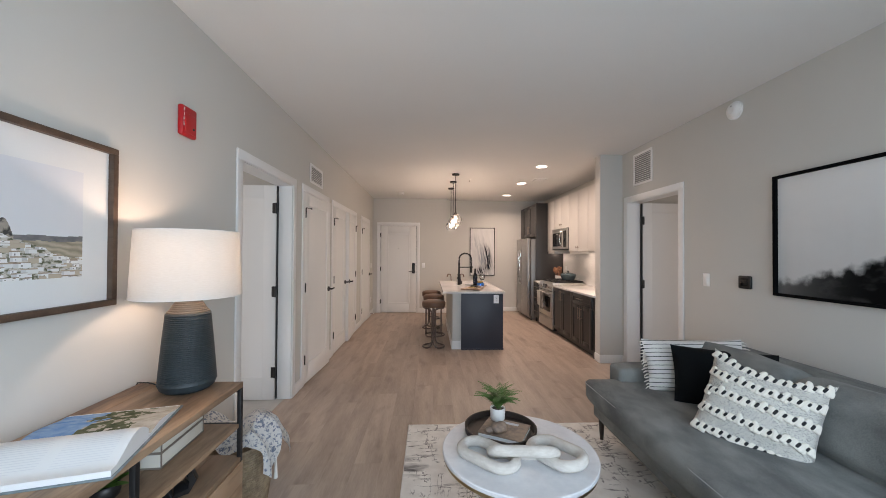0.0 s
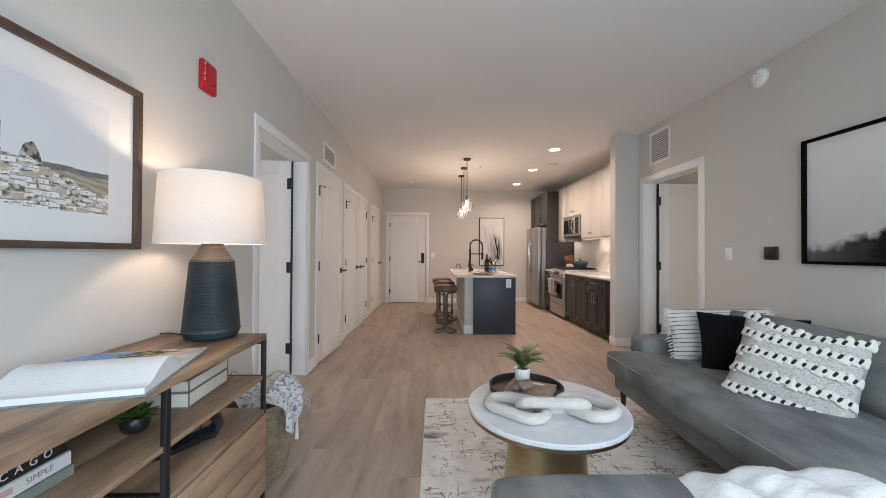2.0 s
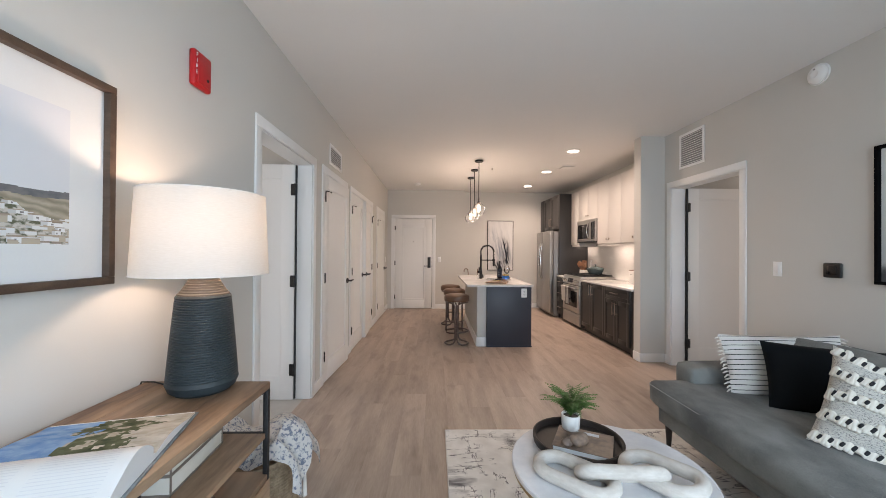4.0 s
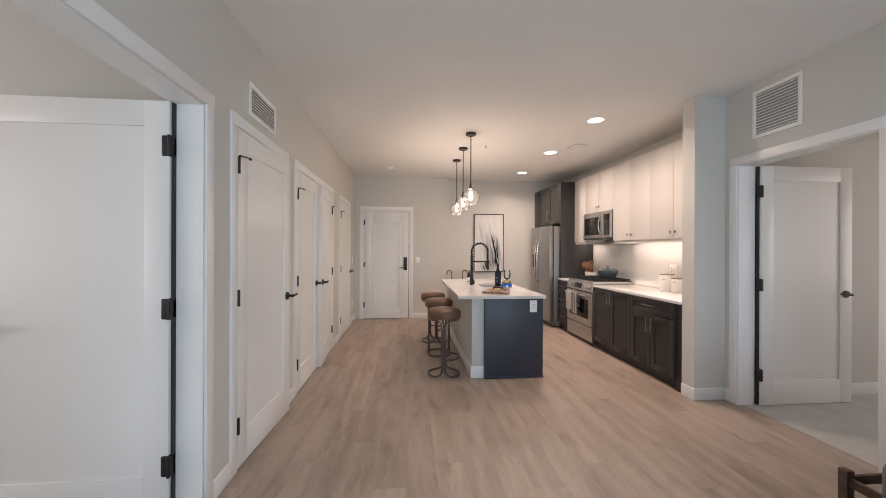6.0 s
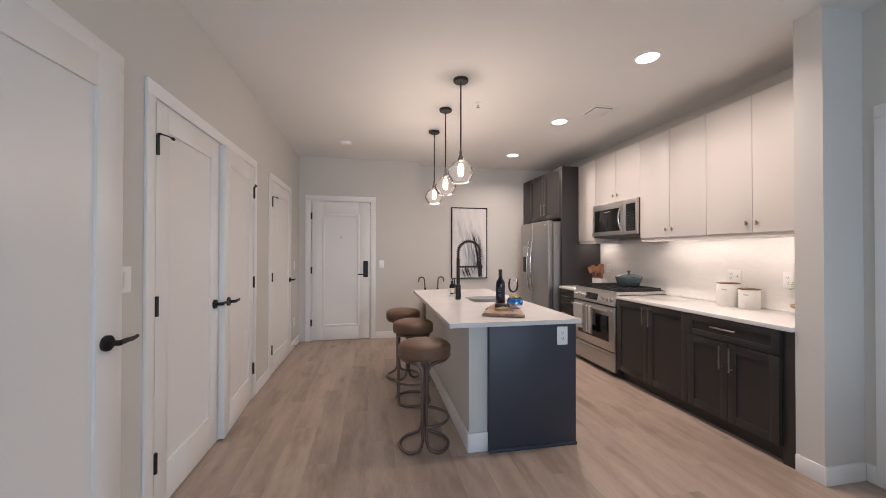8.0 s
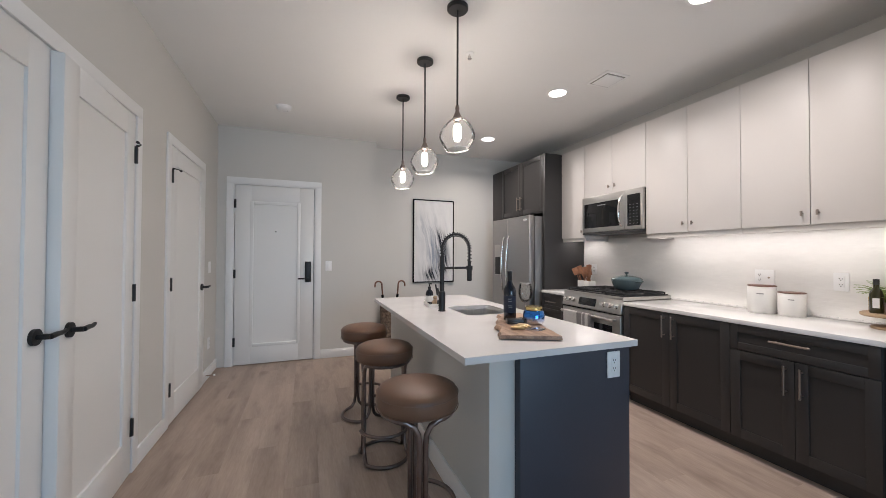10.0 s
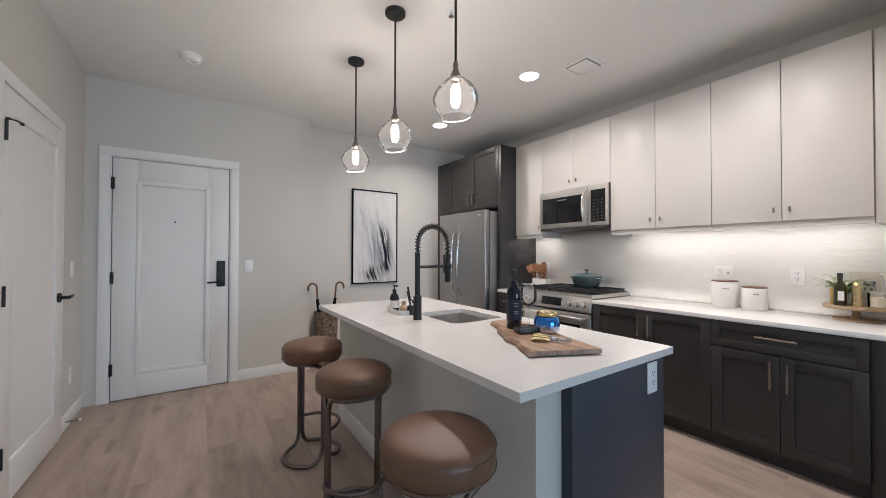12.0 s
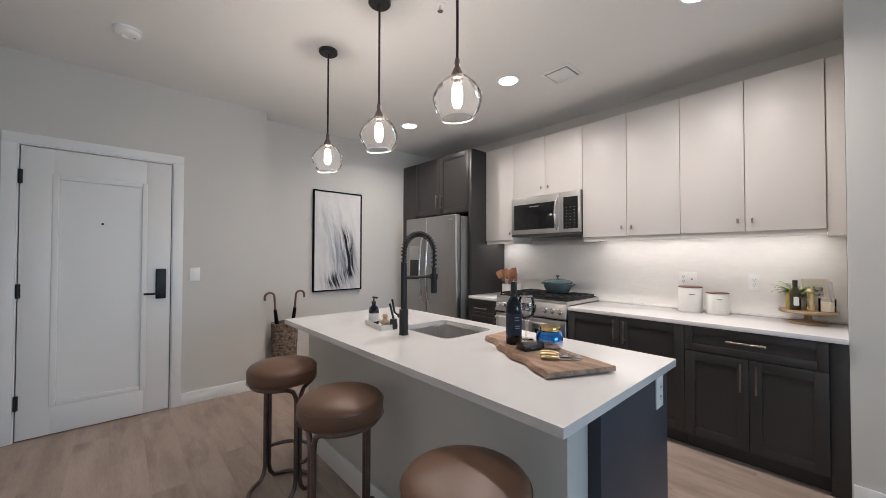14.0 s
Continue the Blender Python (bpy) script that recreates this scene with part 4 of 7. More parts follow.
def rounded(x0, y0, x1, y1, r, n=6):
    out = []
    for cx, cy, a0 in ((x1 - r, y1 - r, 0), (x0 + r, y1 - r, 90), (x0 + r, y0 + r, 180), (x1 - r, y0 + r, 270)):
        out += [(cx + r * math.cos(radians(a0 + 90 * k / n)), cy + r * math.sin(radians(a0 + 90 * k / n))) for k in range(n + 1)]
    return out


def slab_with_hole(outer, inner, z0, z1):
    s = Shape()
    n = len(outer)
    lo = [[s.bm.verts.new((x, y, z)) for x, y in ring] for z in (z0, z1) for ring in (outer, inner)]
    for k in range(n):
        q = (k + 1) % n
        s.bm.faces.new((lo[0][k], lo[1][k], lo[1][q], lo[0][q]))
        s.bm.faces.new((lo[2][k], lo[2][q], lo[3][q], lo[3][k]))
        s.bm.faces.new((lo[0][k], lo[0][q], lo[2][q], lo[2][k]))
        s.bm.faces.new((lo[1][k], lo[3][k], lo[3][q], lo[1][q]))
    return s


part("slab", slab_with_hole(rounded(OX0, OY0, OX1, OY1, 0.004), rounded(SX0, SY0, SX1, SY1, 0.05), CB + 0.0005, CT), QUARTZ, it, smooth=30)
sk = thing("sink", pose(0, 0, 0), "undermount stainless steel sink bowl", "sink")
s = Shape()
rings = []
for ins, z, r in ((-0.012, CB - 0.001, 0.055), (0.0, CB - 0.001, 0.05), (0.006, CB - 0.15, 0.05), (0.05, CB - 0.185, 0.05), (0.14, CB - 0.19, 0.03)):
    rings.append([s.bm.verts.new((x, y, z)) for x, y in rounded(SX0 + ins, SY0 + ins, SX1 - ins, SY1 - ins, r)])
for r0, r1 in zip(rings, rings[1:]):
    for k in range(len(r0)):
        q = (k + 1) % len(r0)
        s.bm.faces.new((r0[k], r0[q], r1[q], r1[k]))
s.bm.faces.new(rings[-1])
bmesh.ops.solidify(s.bm, geom=s.bm.faces[:], thickness=-0.0015)
part("bowl", s, mat("sink_steel", (0.80, 0.79, 0.77), 0.30, 0.5, 0.08, 4, 90, 0.04, (30, 2, 2)), sk)
part("drain", Shape().lathe([(0, 0), (0.04, 0), (0.042, 0.003), (0.03, 0.003), (0, 0.001)], 24, Matrix.Translation(((SX0 + SX1) / 2, (SY0 + SY1) / 2, CB - 0.188))), CHROME, sk)

# spring faucet
fx, fy = 0.885, 6.565
fc = thing("kitchen_faucet", pose(fx, fy, CT, 0, 0, 0), "matt black spring-neck kitchen faucet", "faucet")
part("base", Shape().lathe([(0, 0), (0.027, 0), (0.027, 0.008), (0.025, 0.01), (0.025, 0.14), (0.017, 0.145), (0, 0.145)], 24), BLACK, fc)
part("riser", Shape().rod((0, 0, 0.145), (0, 0, 0.40), 0.0165, 16), BLACK, fc)
arc = [(0.11 - 0.11 * math.cos(a), 0, 0.46 + 0.105 * math.sin(a)) for a in (math.pi * k / 40 for k in range(41))]
arc = [(0, 0, 0.40 + 0.06 * k / 6) for k in range(6)] + arc + [(0.22, 0, 0.46 - 0.10 * k / 8) for k in range(1, 9)]
part("hose", Shape().tube(arc, 0.008, 10), BLACK, fc)
coil, L = [], len(arc)
for k in range(26 * 14):
    f = k / (26 * 14 - 1) * (L - 1)
    i = min(int(f), L - 2)
    p = Vector(arc[i]).lerp(Vector(arc[i + 1]), f - i)
    t = (Vector(arc[i + 1]) - Vector(arc[i])).normalized()
    b = Vector((0, 1, 0))
    nn = t.cross(b)
    a = 2 * math.pi * k / 14
    coil.append(p + 0.0155 * (math.cos(a) * nn + math.sin(a) * b))
part("spring", Shape().tube(coil, 0.0034, 6), BLACK, fc, "coiled black spring")
part("spray_head", Shape().lathe([(0, 0.215), (0.016, 0.215), (0.019, 0.225), (0.019, 0.30), (0.013, 0.33), (0.013, 0.365), (0, 0.365)], 20, Matrix.Translation((0.22, 0, 0))), BLACK, fc)
part("docking_arm", Shape().rod((0, 0, 0.315), (0.205, 0, 0.315), 0.009, 12).lathe([(0.019, 0.300), (0.025, 0.300), (0.025, 0.330), (0.019, 0.330)], 20, Matrix.Translation((0.22, 0, 0)), closed=True), BLACK, fc)
part("lever", Shape().rod((0, 0.02, 0.10), (0, 0.045, 0.10), 0.013).tube([(0, 0.045, 0.10), (-0.01, 0.075, 0.115), (-0.02, 0.085, 0.19)], 0.006, 10), BLACK, fc)


# stools
def stool(m):
    st = thing("bar_stool", m, "round brown leather bar stool on bent bronze tube legs", "stool", "stools at the island")
    R, UP = 0.180, Matrix.Translation((0, 0, 0.015))
    seat = part("seat", Shape().lathe([(0, 0.600), (R - 0.016, 0.600), (R - 0.005, 0.604), (R - 0.001, 0.614), (R, 0.630), (R, 0.656), (R - 0.002, 0.668), (R - 0.010, 0.680), (R - 0.028, 0.690), (R - 0.06, 0.698), (R * 0.4, 0.704), (0, 0.706)], 56, UP, wobble=lambda c: c + 0.0015 * noise.noise_vector(c * 8)), LEATHER, st)
    for zz, rr in ((0.678, 0.0016), (0.620, 0.002)):
        seam = [((R + 0.0005) * math.cos(2 * math.pi * k / 56), (R + 0.0005) * math.sin(2 * math.pi * k / 56), zz) for k in range(56)]
        part("piping", Shape().tube(seam, rr, 6, True), LEATHER, seat)
    # two bent loops, each with half a floor ring, two uprights and half a ring under the seat
    for dy in (-1, 1):
        rise = [(0.134, 0.075, 0.016), (0.132, 0.040, 0.030), (0.132, 0.020, 0.060), (0.132, 0.0125, 0.100), (0.132, 0.0125, 0.300), (0.132, 0.0125, 0.505), (0.132, 0.017, 0.545), (0.132, 0.034, 0.578), (0.130, 0.066, 0.597)]
        arcs = [(math.cos(a), math.sin(a)) for a in (radians(36 + 108 * k / 14) for k in range(15))]
        pts = [(0.158 * c, dy * 0.166 * q, 0.0122) for c, q in arcs]
        pts += [(-x, dy * y, z) for x, y, z in rise]
        pts += [(0.155 * c, dy * 0.155 * q, 0.6025) for c, q in arcs[::-1]]
        pts += [(x, dy * y, z) for x, y, z in rise[::-1]]
        part("frame_loop", Shape().tube(pts, 0.0118, 12, True), GUN, st, "bent bronze tube loop")
    foot = [(0.155 * math.cos(a), 0.165 * math.sin(a), 0.19) for a in (math.pi * (k / 30) + math.pi for k in range(31))]
    part("foot_rest", Shape().tube([(-0.140, -0.012, 0.19)] + foot[1:-1] + [(0.140, -0.012, 0.19)], 0.0105, 10), GUN, st, "bent tube foot rest")
    return st


s0 = stool(pose(0.422, 5.63, 0, 0, 0, 83))
for x, y, a in ((0.428, 6.39, 5), (0.392, 7.03, 108)):
    copy_thing(s0, pose(x, y, 0, 0, 0, a))

# pendants
def facet(c):
    a = math.atan2(c.y, c.x)
    f = 1 + 0.035 * math.sin(3 * a + 28 * c.z) + 0.02 * math.sin(5 * a - 40 * c.z)
    return Vector((c.x * f, c.y * f, c.z + 0.08 * c.x))


for px, py in PENDANTS:
    pd = thing("pendant_lamp", pose(px, py, 0), "clear wavy glass pendant lamp on a black rod, lit", "pendant lamp", "pendants over the island")
    part("canopy", Shape().lathe([(0, H), (0.062, H), (0.062, H - 0.018), (0.056, H - 0.024), (0, H - 0.024)], 32), BLACK, pd, "black ceiling canopy")
    part("rod", Shape().rod((0, 0, 2.135), (0, 0, H - 0.024), 0.006, 10), BLACK, pd)
    part("socket", Shape().lathe([(0, 2.155), (0.010, 2.155), (0.013, 2.135), (0.010, 2.125), (0.016, 2.11), (0.027, 2.085), (0.027, 2.078), (0, 2.078)], 20), GUN, pd)
    part("lamp_holder", Shape().lathe([(0, 2.0775), (0.026, 2.0775), (0.027, 2.066), (0.018, 2.062), (0.017, 2.0465), (0, 2.0465)], 20), NICKEL, pd, "metal lamp holder").visible_shadow = False
    gl = part("glass_shade", Shape().lathe([(0.026, 2.082), (0.050, 2.068), (0.082, 2.035), (0.102, 1.995), (0.106, 1.975), (0.101, 1.955), (0.088, 1.925), (0.068, 1.895)], 40, wobble=facet), LAMPGLASS, pd, "clear wavy glass shade", smooth=60)
    gl.visible_shadow = False
    rim = part("rim", Shape().tube([facet(Vector((0.068 * math.cos(2 * math.pi * k / 36), 0.068 * math.sin(2 * math.pi * k / 36), 1.895))) for k in range(36)], 0.0022, 6, True), RIMGLINT, pd, "pale rim painted as the glint on the glass edge")
    rim.visible_shadow = False
    bl = part("bulb", Shape().lathe([(0, 2.046), (0.014, 2.045), (0.022, 2.030), (0.024, 2.00), (0.023, 1.965), (0.014, 1.944), (0, 1.940)], 20), BULB, pd, "glowing tubular bulb")
    bl.visible_shadow = False

# ---- living room ----
MANGO = mat("mango_wood", (0.40, 0.255, 0.160), 0.5, second=(0.105, 0.052, 0.030), scale=2.3, fine=16, bump=0.15, stretch=(5, 0.9, 5), per_object=0.42, dist=0.001, ramp=(0.56, 0.98))
smudge(MANGO, (7, 1.1, 7), 0.47, 0.66, 0.46, 31.0)
PICBLACK = mat("black_lacquer", (0.005, 0.005, 0.0055), 0.8, var=0.1, bump=0.02, spec=0.04)
VELVET = mat("grey_velvet", (0.228, 0.238, 0.228), 0.88, second=(0.092, 0.099, 0.098), scale=4.5, fine=220, bump=0.3, sheen=0.05, ramp=(0.52, 0.86), stretch=(1.6, 0.8, 1))
SEAM = mat("grey_piping", (0.34, 0.35, 0.345), 0.85, var=0.1, scale=20, fine=200, bump=0.2)
BLACKVEL = mat("black_velvet", (0.004, 0.005, 0.006), 0.9, var=0.2, scale=6, fine=300, bump=0.15, spec=0.15)
MARBLE = mat("white_marble", (0.74, 0.74, 0.745), 0.42, second=(0.56, 0.57, 0.59), scale=5, fine=30, bump=0.0)
BRASS = mat("brushed_brass", (0.50, 0.40, 0.24), 0.34, 1.0, var=0.12, scale=5, fine=120, bump=0.05, stretch=(1, 1, 8))
WHITEWOOD = mat("whitewashed_wood", (0.70, 0.66, 0.61), 0.75, second=(0.50, 0.45, 0.40), scale=5, fine=40, bump=0.25, stretch=(1, 1, 3))
DARKWOOD = mat("dark_wood", (0.030, 0.020, 0.016), 0.5, var=0.2, scale=6, fine=60, bump=0.1)
LEAF = mat("fern_leaf", (0.10, 0.22, 0.05), 0.5, second=(0.05, 0.13, 0.030), scale=20, fine=100, bump=0.1)
PAPER = mat("paper", (0.72, 0.72, 0.71), 0.8, var=0.02, scale=6, fine=200, bump=0.05)
WICKER = mat("wicker", (0.36, 0.27, 0.175), 0.8, second=(0.18, 0.12, 0.075), scale=30, fine=120, bump=0.4)
WALNUT = mat("walnut_frame", (0.115, 0.068, 0.045), 0.5, second=(0.055, 0.032, 0.022), scale=4, fine=40, bump=0.1, stretch=(6, 1, 6))
WOOL = mat("white_wool", (0.70, 0.67, 0.62), 0.95, var=0.08, scale=30, fine=250, bump=0.5)
CERAMIC = mat("white_ceramic", (0.74, 0.73, 0.70), 0.3, var=0.02, bump=0.02)
BLACKCER = mat("black_ceramic", (0.014, 0.014, 0.015), 0.35, var=0.1, bump=0.05)


def rug_material():
    m = bpy.data.materials.new("distressed_rug")
    m.use_nodes = True
    n, l = m.node_tree.nodes, m.node_tree.links
    p = n["Principled BSDF"]
    tc = n.new("ShaderNodeTexCoord")

    def veins(scale, lo, hi, seed):
        mp = n.new("ShaderNodeMapping")
        mp.inputs["Scale"].default_value, mp.inputs["Location"].default_value = scale, (seed, seed * 2, 0)
        l.new(tc.outputs["Object"], mp.inputs[0])
        t = n.new("ShaderNodeTexNoise")
        t.inputs["Scale"].default_value, t.inputs["Detail"].default_value, t.inputs["Roughness"].default_value = 1, 5, 0.6
        l.new(mp.outputs[0], t.inputs["Vector"])
        sb = n.new("ShaderNodeMath")
        sb.operation = "SUBTRACT"
        sb.inputs[1].default_value = 0.5
        l.new(t.outputs[0], sb.inputs[0])
        ab = n.new("ShaderNodeMath")
        ab.operation = "ABSOLUTE"
        l.new(sb.outputs[0], ab.inputs[0])
        mr = n.new("ShaderNodeMapRange")
        mr.inputs["From Min"].default_value, mr.inputs["From Max"].default_value = lo, hi
        mr.inputs["To Min"].default_value, mr.inputs["To Max"].default_value = 1, 0
        l.new(ab.outputs[0], mr.inputs["Value"])
        return mr.outputs[0]

    def blend(op, a, b):
        k = n.new("ShaderNodeMath")
        k.operation = op
        l.new(a, k.inputs[0])
        l.new(b, k.inputs[1])
        return k.outputs[0]

    def patches(scale, lo, hi):
        t = n.new("ShaderNodeTexNoise")
        t.inputs["Scale"].default_value, t.inputs["Detail"].default_value = scale, 4
        l.new(tc.outputs["Object"], t.inputs["Vector"])
        mr = n.new("ShaderNodeMapRange")
        mr.inputs["From Min"].default_value, mr.inputs["From Max"].default_value = lo, hi
        l.new(t.outputs[0], mr.inputs["Value"])
        return mr.outputs[0]
    lines = blend("MAXIMUM", veins((2.2, 9.5, 1), 0.0, 0.016, 3.1), veins((9.0, 2.0, 1), 0.0, 0.013, 8.7))
    lines = blend("MULTIPLY", lines, patches(7.0, 0.46, 0.54))
    dark = blend("MULTIPLY", veins((1.2, 9.0, 1), 0.0, 0.10, 5.5), patches(2.1, 0.58, 0.66))
    fac = blend("MAXIMUM", lines, dark)
    grain = n.new("ShaderNodeTexNoise")
    grain.inputs["Scale"].default_value = 240
    l.new(tc.outputs["Object"], grain.inputs["Vector"])
    wv = n.new("ShaderNodeTexNoise")
    wv.inputs["Scale"].default_value, wv.inputs["Detail"].default_value = 9, 6
    l.new(tc.outputs["Object"], wv.inputs["Vector"])
    cr = n.new("ShaderNodeValToRGB")
    cr.color_ramp.elements[0].color, cr.color_ramp.elements[1].color = rgb(0.74, 0.72, 0.68), rgb(0.88, 0.865, 0.83)
    cr.color_ramp.elements[0].position, cr.color_ramp.elements[1].position = 0.35, 0.65
    l.new(wv.outputs[0], cr.inputs[0])
    mx = n.new("ShaderNodeMix")
    mx.data_type = "RGBA"
    l.new(fac, mx.inputs["Factor"])
    l.new(cr.outputs[0], mx.inputs["A"])
    mx.inputs["B"].default_value = rgb(0.11, 0.10, 0.105)
    l.new(mx.outputs["Result"], p.inputs["Base Color"])
    p.inputs["Roughness"].default_value = 0.95
    bp = n.new("ShaderNodeBump")
    bp.inputs["Strength"].default_value, bp.inputs["Distance"].default_value = 0.5, 0.003
    l.new(grain.outputs[0], bp.inputs["Height"])
    l.new(bp.outputs[0], p.inputs["Normal"])
    return m


rug = thing("area_rug", pose(1.265, 1.705, 0), "cream area rug with a distressed dark broken pattern", "rug")
part("rug_sheet", Shape().box(-1.075, -1.40, 0.0003, 1.075, 1.40, 0.010, 0.004), rug_material(), rug)
part("binding", Shape().tube([(-1.075, -1.40, 0.005), (1.075, -1.40, 0.005), (1.075, 1.40, 0.005), (-1.075, 1.40, 0.005)], 0.0055, 8, True), WOOL, rug, "cream bound edge")
RZ = 0.010


# framed pictures
def frame_bars(parent, w, h, bar, depth, material):
    for a, b, c, d in ((-w / 2, h / 2 - bar, w / 2, h / 2), (-w / 2, -h / 2, w / 2, -h / 2 + bar), (-w / 2, -h / 2 + bar, -w / 2 + bar, h / 2 - bar), (w / 2 - bar, -h / 2 + bar, w / 2, h / 2 - bar)):
        part("frame_bar", Shape().box(a, -depth, b, c, 0, d, 0.002), material, parent)


def village(u, v):
    """A white hill village under a pale sky."""
    sky_c = mixc((0.70, 0.69, 0.69), (0.66, 0.67, 0.70), v)
    ridge = 0.385 + 0.04 * fbm(u * 2.2, 1.3)
    crag = max(0.70 * smoothstep(0.51, 0.49, u), 0.28 + 0.22 * math.exp(-((u - 0.61) / 0.05) ** 4)) + 0.035 * fbm(u * 16, 4.0)
    if v > max(ridge, crag):
        return sky_c
    town = 0.19 + 0.04 * fbm(u * 7, 9.0) + 0.27 * smoothstep(0.95, 0.45, u)
    if v > town:
        g = 0.5 + 0.5 * fbm(u * 24, v * 24)
        if v > ridge - 0.05 and u > 0.5 or u < 0.67:
            if u < 0.67 and v <= crag:
                crack = max(0, fbm(u * 40, v * 14))
                return mixc(mixc((0.26, 0.23, 0.20), (0.44, 0.37, 0.30), g), (0.07, 0.065, 0.06), min(1, 2.6 * crack))
            return mixc((0.13, 0.13, 0.14), (0.24, 0.22, 0.21), g)
        base = mixc((0.50, 0.42, 0.32), (0.38, 0.31, 0.24), g)
        row = 0.5 + 0.5 * math.sin(110 * v + 40 * u + 5 * fbm(u * 5, v * 5))
        return mixc(base, (0.15, 0.14, 0.09), 0.55 * row if u > 0.68 else 0.5 * max(0, g - 0.4))
    gx, gz = u * 17, v * 27
    for dj in (-1, 0):
        for di in (-1, 0, 1):
            i, j = int(gx) + di, int(gz) + dj
            r = [(math.sin(i * 12.9898 + j * 78.233 + q * 37.7) * 43758.5453) % 1 for q in range(6)]
            if r[0] < 0.08:
                continue
            fx, fz = (gx - i - r[1] * 0.6 + 0.3) / (0.6 + 0.9 * r[2]), (gz + 0.35 * math.sin(6 * u) - j - r[3] * 0.8 + 0.2) / (0.6 + 0.85 * r[4])
            if not (0 < fx < 1 and 0 < fz < 1):
                continue
            if fz > 0.80:
                return mixc((0.46, 0.37, 0.29), (0.30, 0.23, 0.18), r[5])
            if 0.3 < fz < 0.55 and 0.45 < fx < 0.58 and r[5] > 0.45:
                return (0.24, 0.22, 0.21)
            w = (0.66 + 0.10 * r[5]) if fx > 0.3 else (0.47 + 0.15 * r[4])
            return (w, w * 0.985, w * 0.965) if r[5] > 0.12 else (0.48, 0.40, 0.31)
    g = 0.5 + 0.5 * fbm(u * 30, v * 30)
    return mixc((0.13, 0.13, 0.085), (0.56, 0.51, 0.45), smoothstep(0.3, 0.6, g))


def forest(u, v):
    """Dark firs on a slope, fading into mist."""
    line = 0.13 + 0.35 * smoothstep(0.02, 0.80, u) + 0.05 * fbm(u * 4, 3.3) + 0.05 * abs(fbm(u * 13, 7.1, octaves=3)) + 0.03 * fbm(u * 22, v * 16, 2.0)
    mist = 0.60 + 0.18 * smoothstep(line, 0.95, v) + 0.015 * fbm(u * 3, v * 3)
    wood = smoothstep(line + 0.02, line - 0.06, v)
    bank = 0.06 * smoothstep(0.5, 0.0, u) * (0.6 + 0.5 * fbm(u * 5, v * 7)) + 0.05 * max(0, fbm(u * 9, v * 9))
    c = mist + (0.006 + 0.8 * bank - mist) * wood * (0.88 + 0.12 * smoothstep(0.0, 0.4, u))
    return (c, c * 0.99, c * 0.975)


def abstract(u, v):
    """Blue-grey brush sweeps with ink running down one side of a pale sheet."""
    across = u - 0.36 * (1 - v) + 0.06 * fbm(u * 3, v * 3, 2.0)
    along = v + 0.5 * u
    streak = fbm(across * 11 + 0.5 * fbm(u * 4, v * 4, 6.0), along * 2.2, 8.0)
    fine = fbm(across * 38, along * 4.0, 3.0)
    g = 0.66 + 0.03 * fbm(u * 8, v * 8)
    mass = math.exp(-((across - 0.28) / 0.30) ** 2) * smoothstep(0.97, 0.62, v)
    grey = mass * (0.42 + 0.95 * streak + 0.25 * fine)
    base = mixc((g, g * 0.985, g * 0.97), (0.27, 0.30, 0.35), max(0, min(1, grey)))
    white = smoothstep(0.25, 0.55, fbm(across * 7 + 3.0, along * 1.6, 12.0))
    base = mixc(base, (0.70, 0.69, 0.68), 0.7 * white)
    ink = math.exp(-((across - 0.50) / 0.13) ** 2) * smoothstep(0.72, 0.50, v) * smoothstep(0.08, 0.22, v)
    foot = math.exp(-(((u - 0.48) / 0.22) ** 2 + ((v - 0.10) / 0.08) ** 2))
    dark = (ink + 0.9 * foot) * (0.55 + 1.3 * fbm(across * 15, along * 3.2, 11.0) + 0.5 * fine)
    return mixc(base, (0.022, 0.026, 0.036), max(0, min(1, dark * 1.5)))


pl = thing("framed_picture", pose(XL, 1.20, 1.535, 0, 0, 90), "walnut-framed photograph of a white hill village on the wall", "picture")
frame_bars(pl, 0.945, 0.655, 0.024, 0.034, WALNUT)
part("mat_board", Shape().box(-0.45, -0.012, -0.305, 0.45, -0.002, 0.305), PAPER, pl, "white mat board")
picture("photograph", 0.68, 0.40, 300, 176, village, pl, pose(0, -0.0125, 0))
pr = thing("framed_picture", pose(XR, 1.97, 1.57, 0, 0, -90), "black-framed photograph of misty dark firs on the wall", "picture")
frame_bars(pr, 1.36, 0.87, 0.020, 0.034, PICBLACK)
picture("photograph", 1.33, 0.84, 220, 130, forest, pr, pose(0, -0.010, 0))
part("backing_board", Shape().box(-0.665, -0.009, -0.42, 0.665, -0.001, 0.42), PAPER, pr)
pa = thing("framed_picture", pose(1.655, YA, 1.474), "black-framed abstract ink painting in grey and white", "picture")
frame_bars(pa, 0.615, 1.18, 0.014, 0.036, PICBLACK)
picture("canvas", 0.59, 1.155, 110, 210, abstract, pa, pose(0, -0.026, 0))
part("backing_board", Shape().box(-0.29, -0.025, -0.575, 0.29, -0.001, 0.575), PAPER, pa)

# ---- console table ----
CX0, CX1, CY0, CYM, CY1, CTOP = -0.985, -0.522, 0.61, 1.224, 1.838, 0.822
SH, LO = 0.632, 0.478
cs = thing("console_table", pose(0, 0, 0), "mango wood console table with black iron frame and drawers", "console table")


def boards(name, x0, y0, x1, y1, z0, z1, cuts, parent):
    xs = [x0] + [x0 + (x1 - x0) * c for c in cuts] + [x1]
    for a, b in zip(xs, xs[1:]):
        part(name, Shape().box(a + 0.0002, y0, z0, b - 0.0002, y1, z1, 0.0015), MANGO, parent)


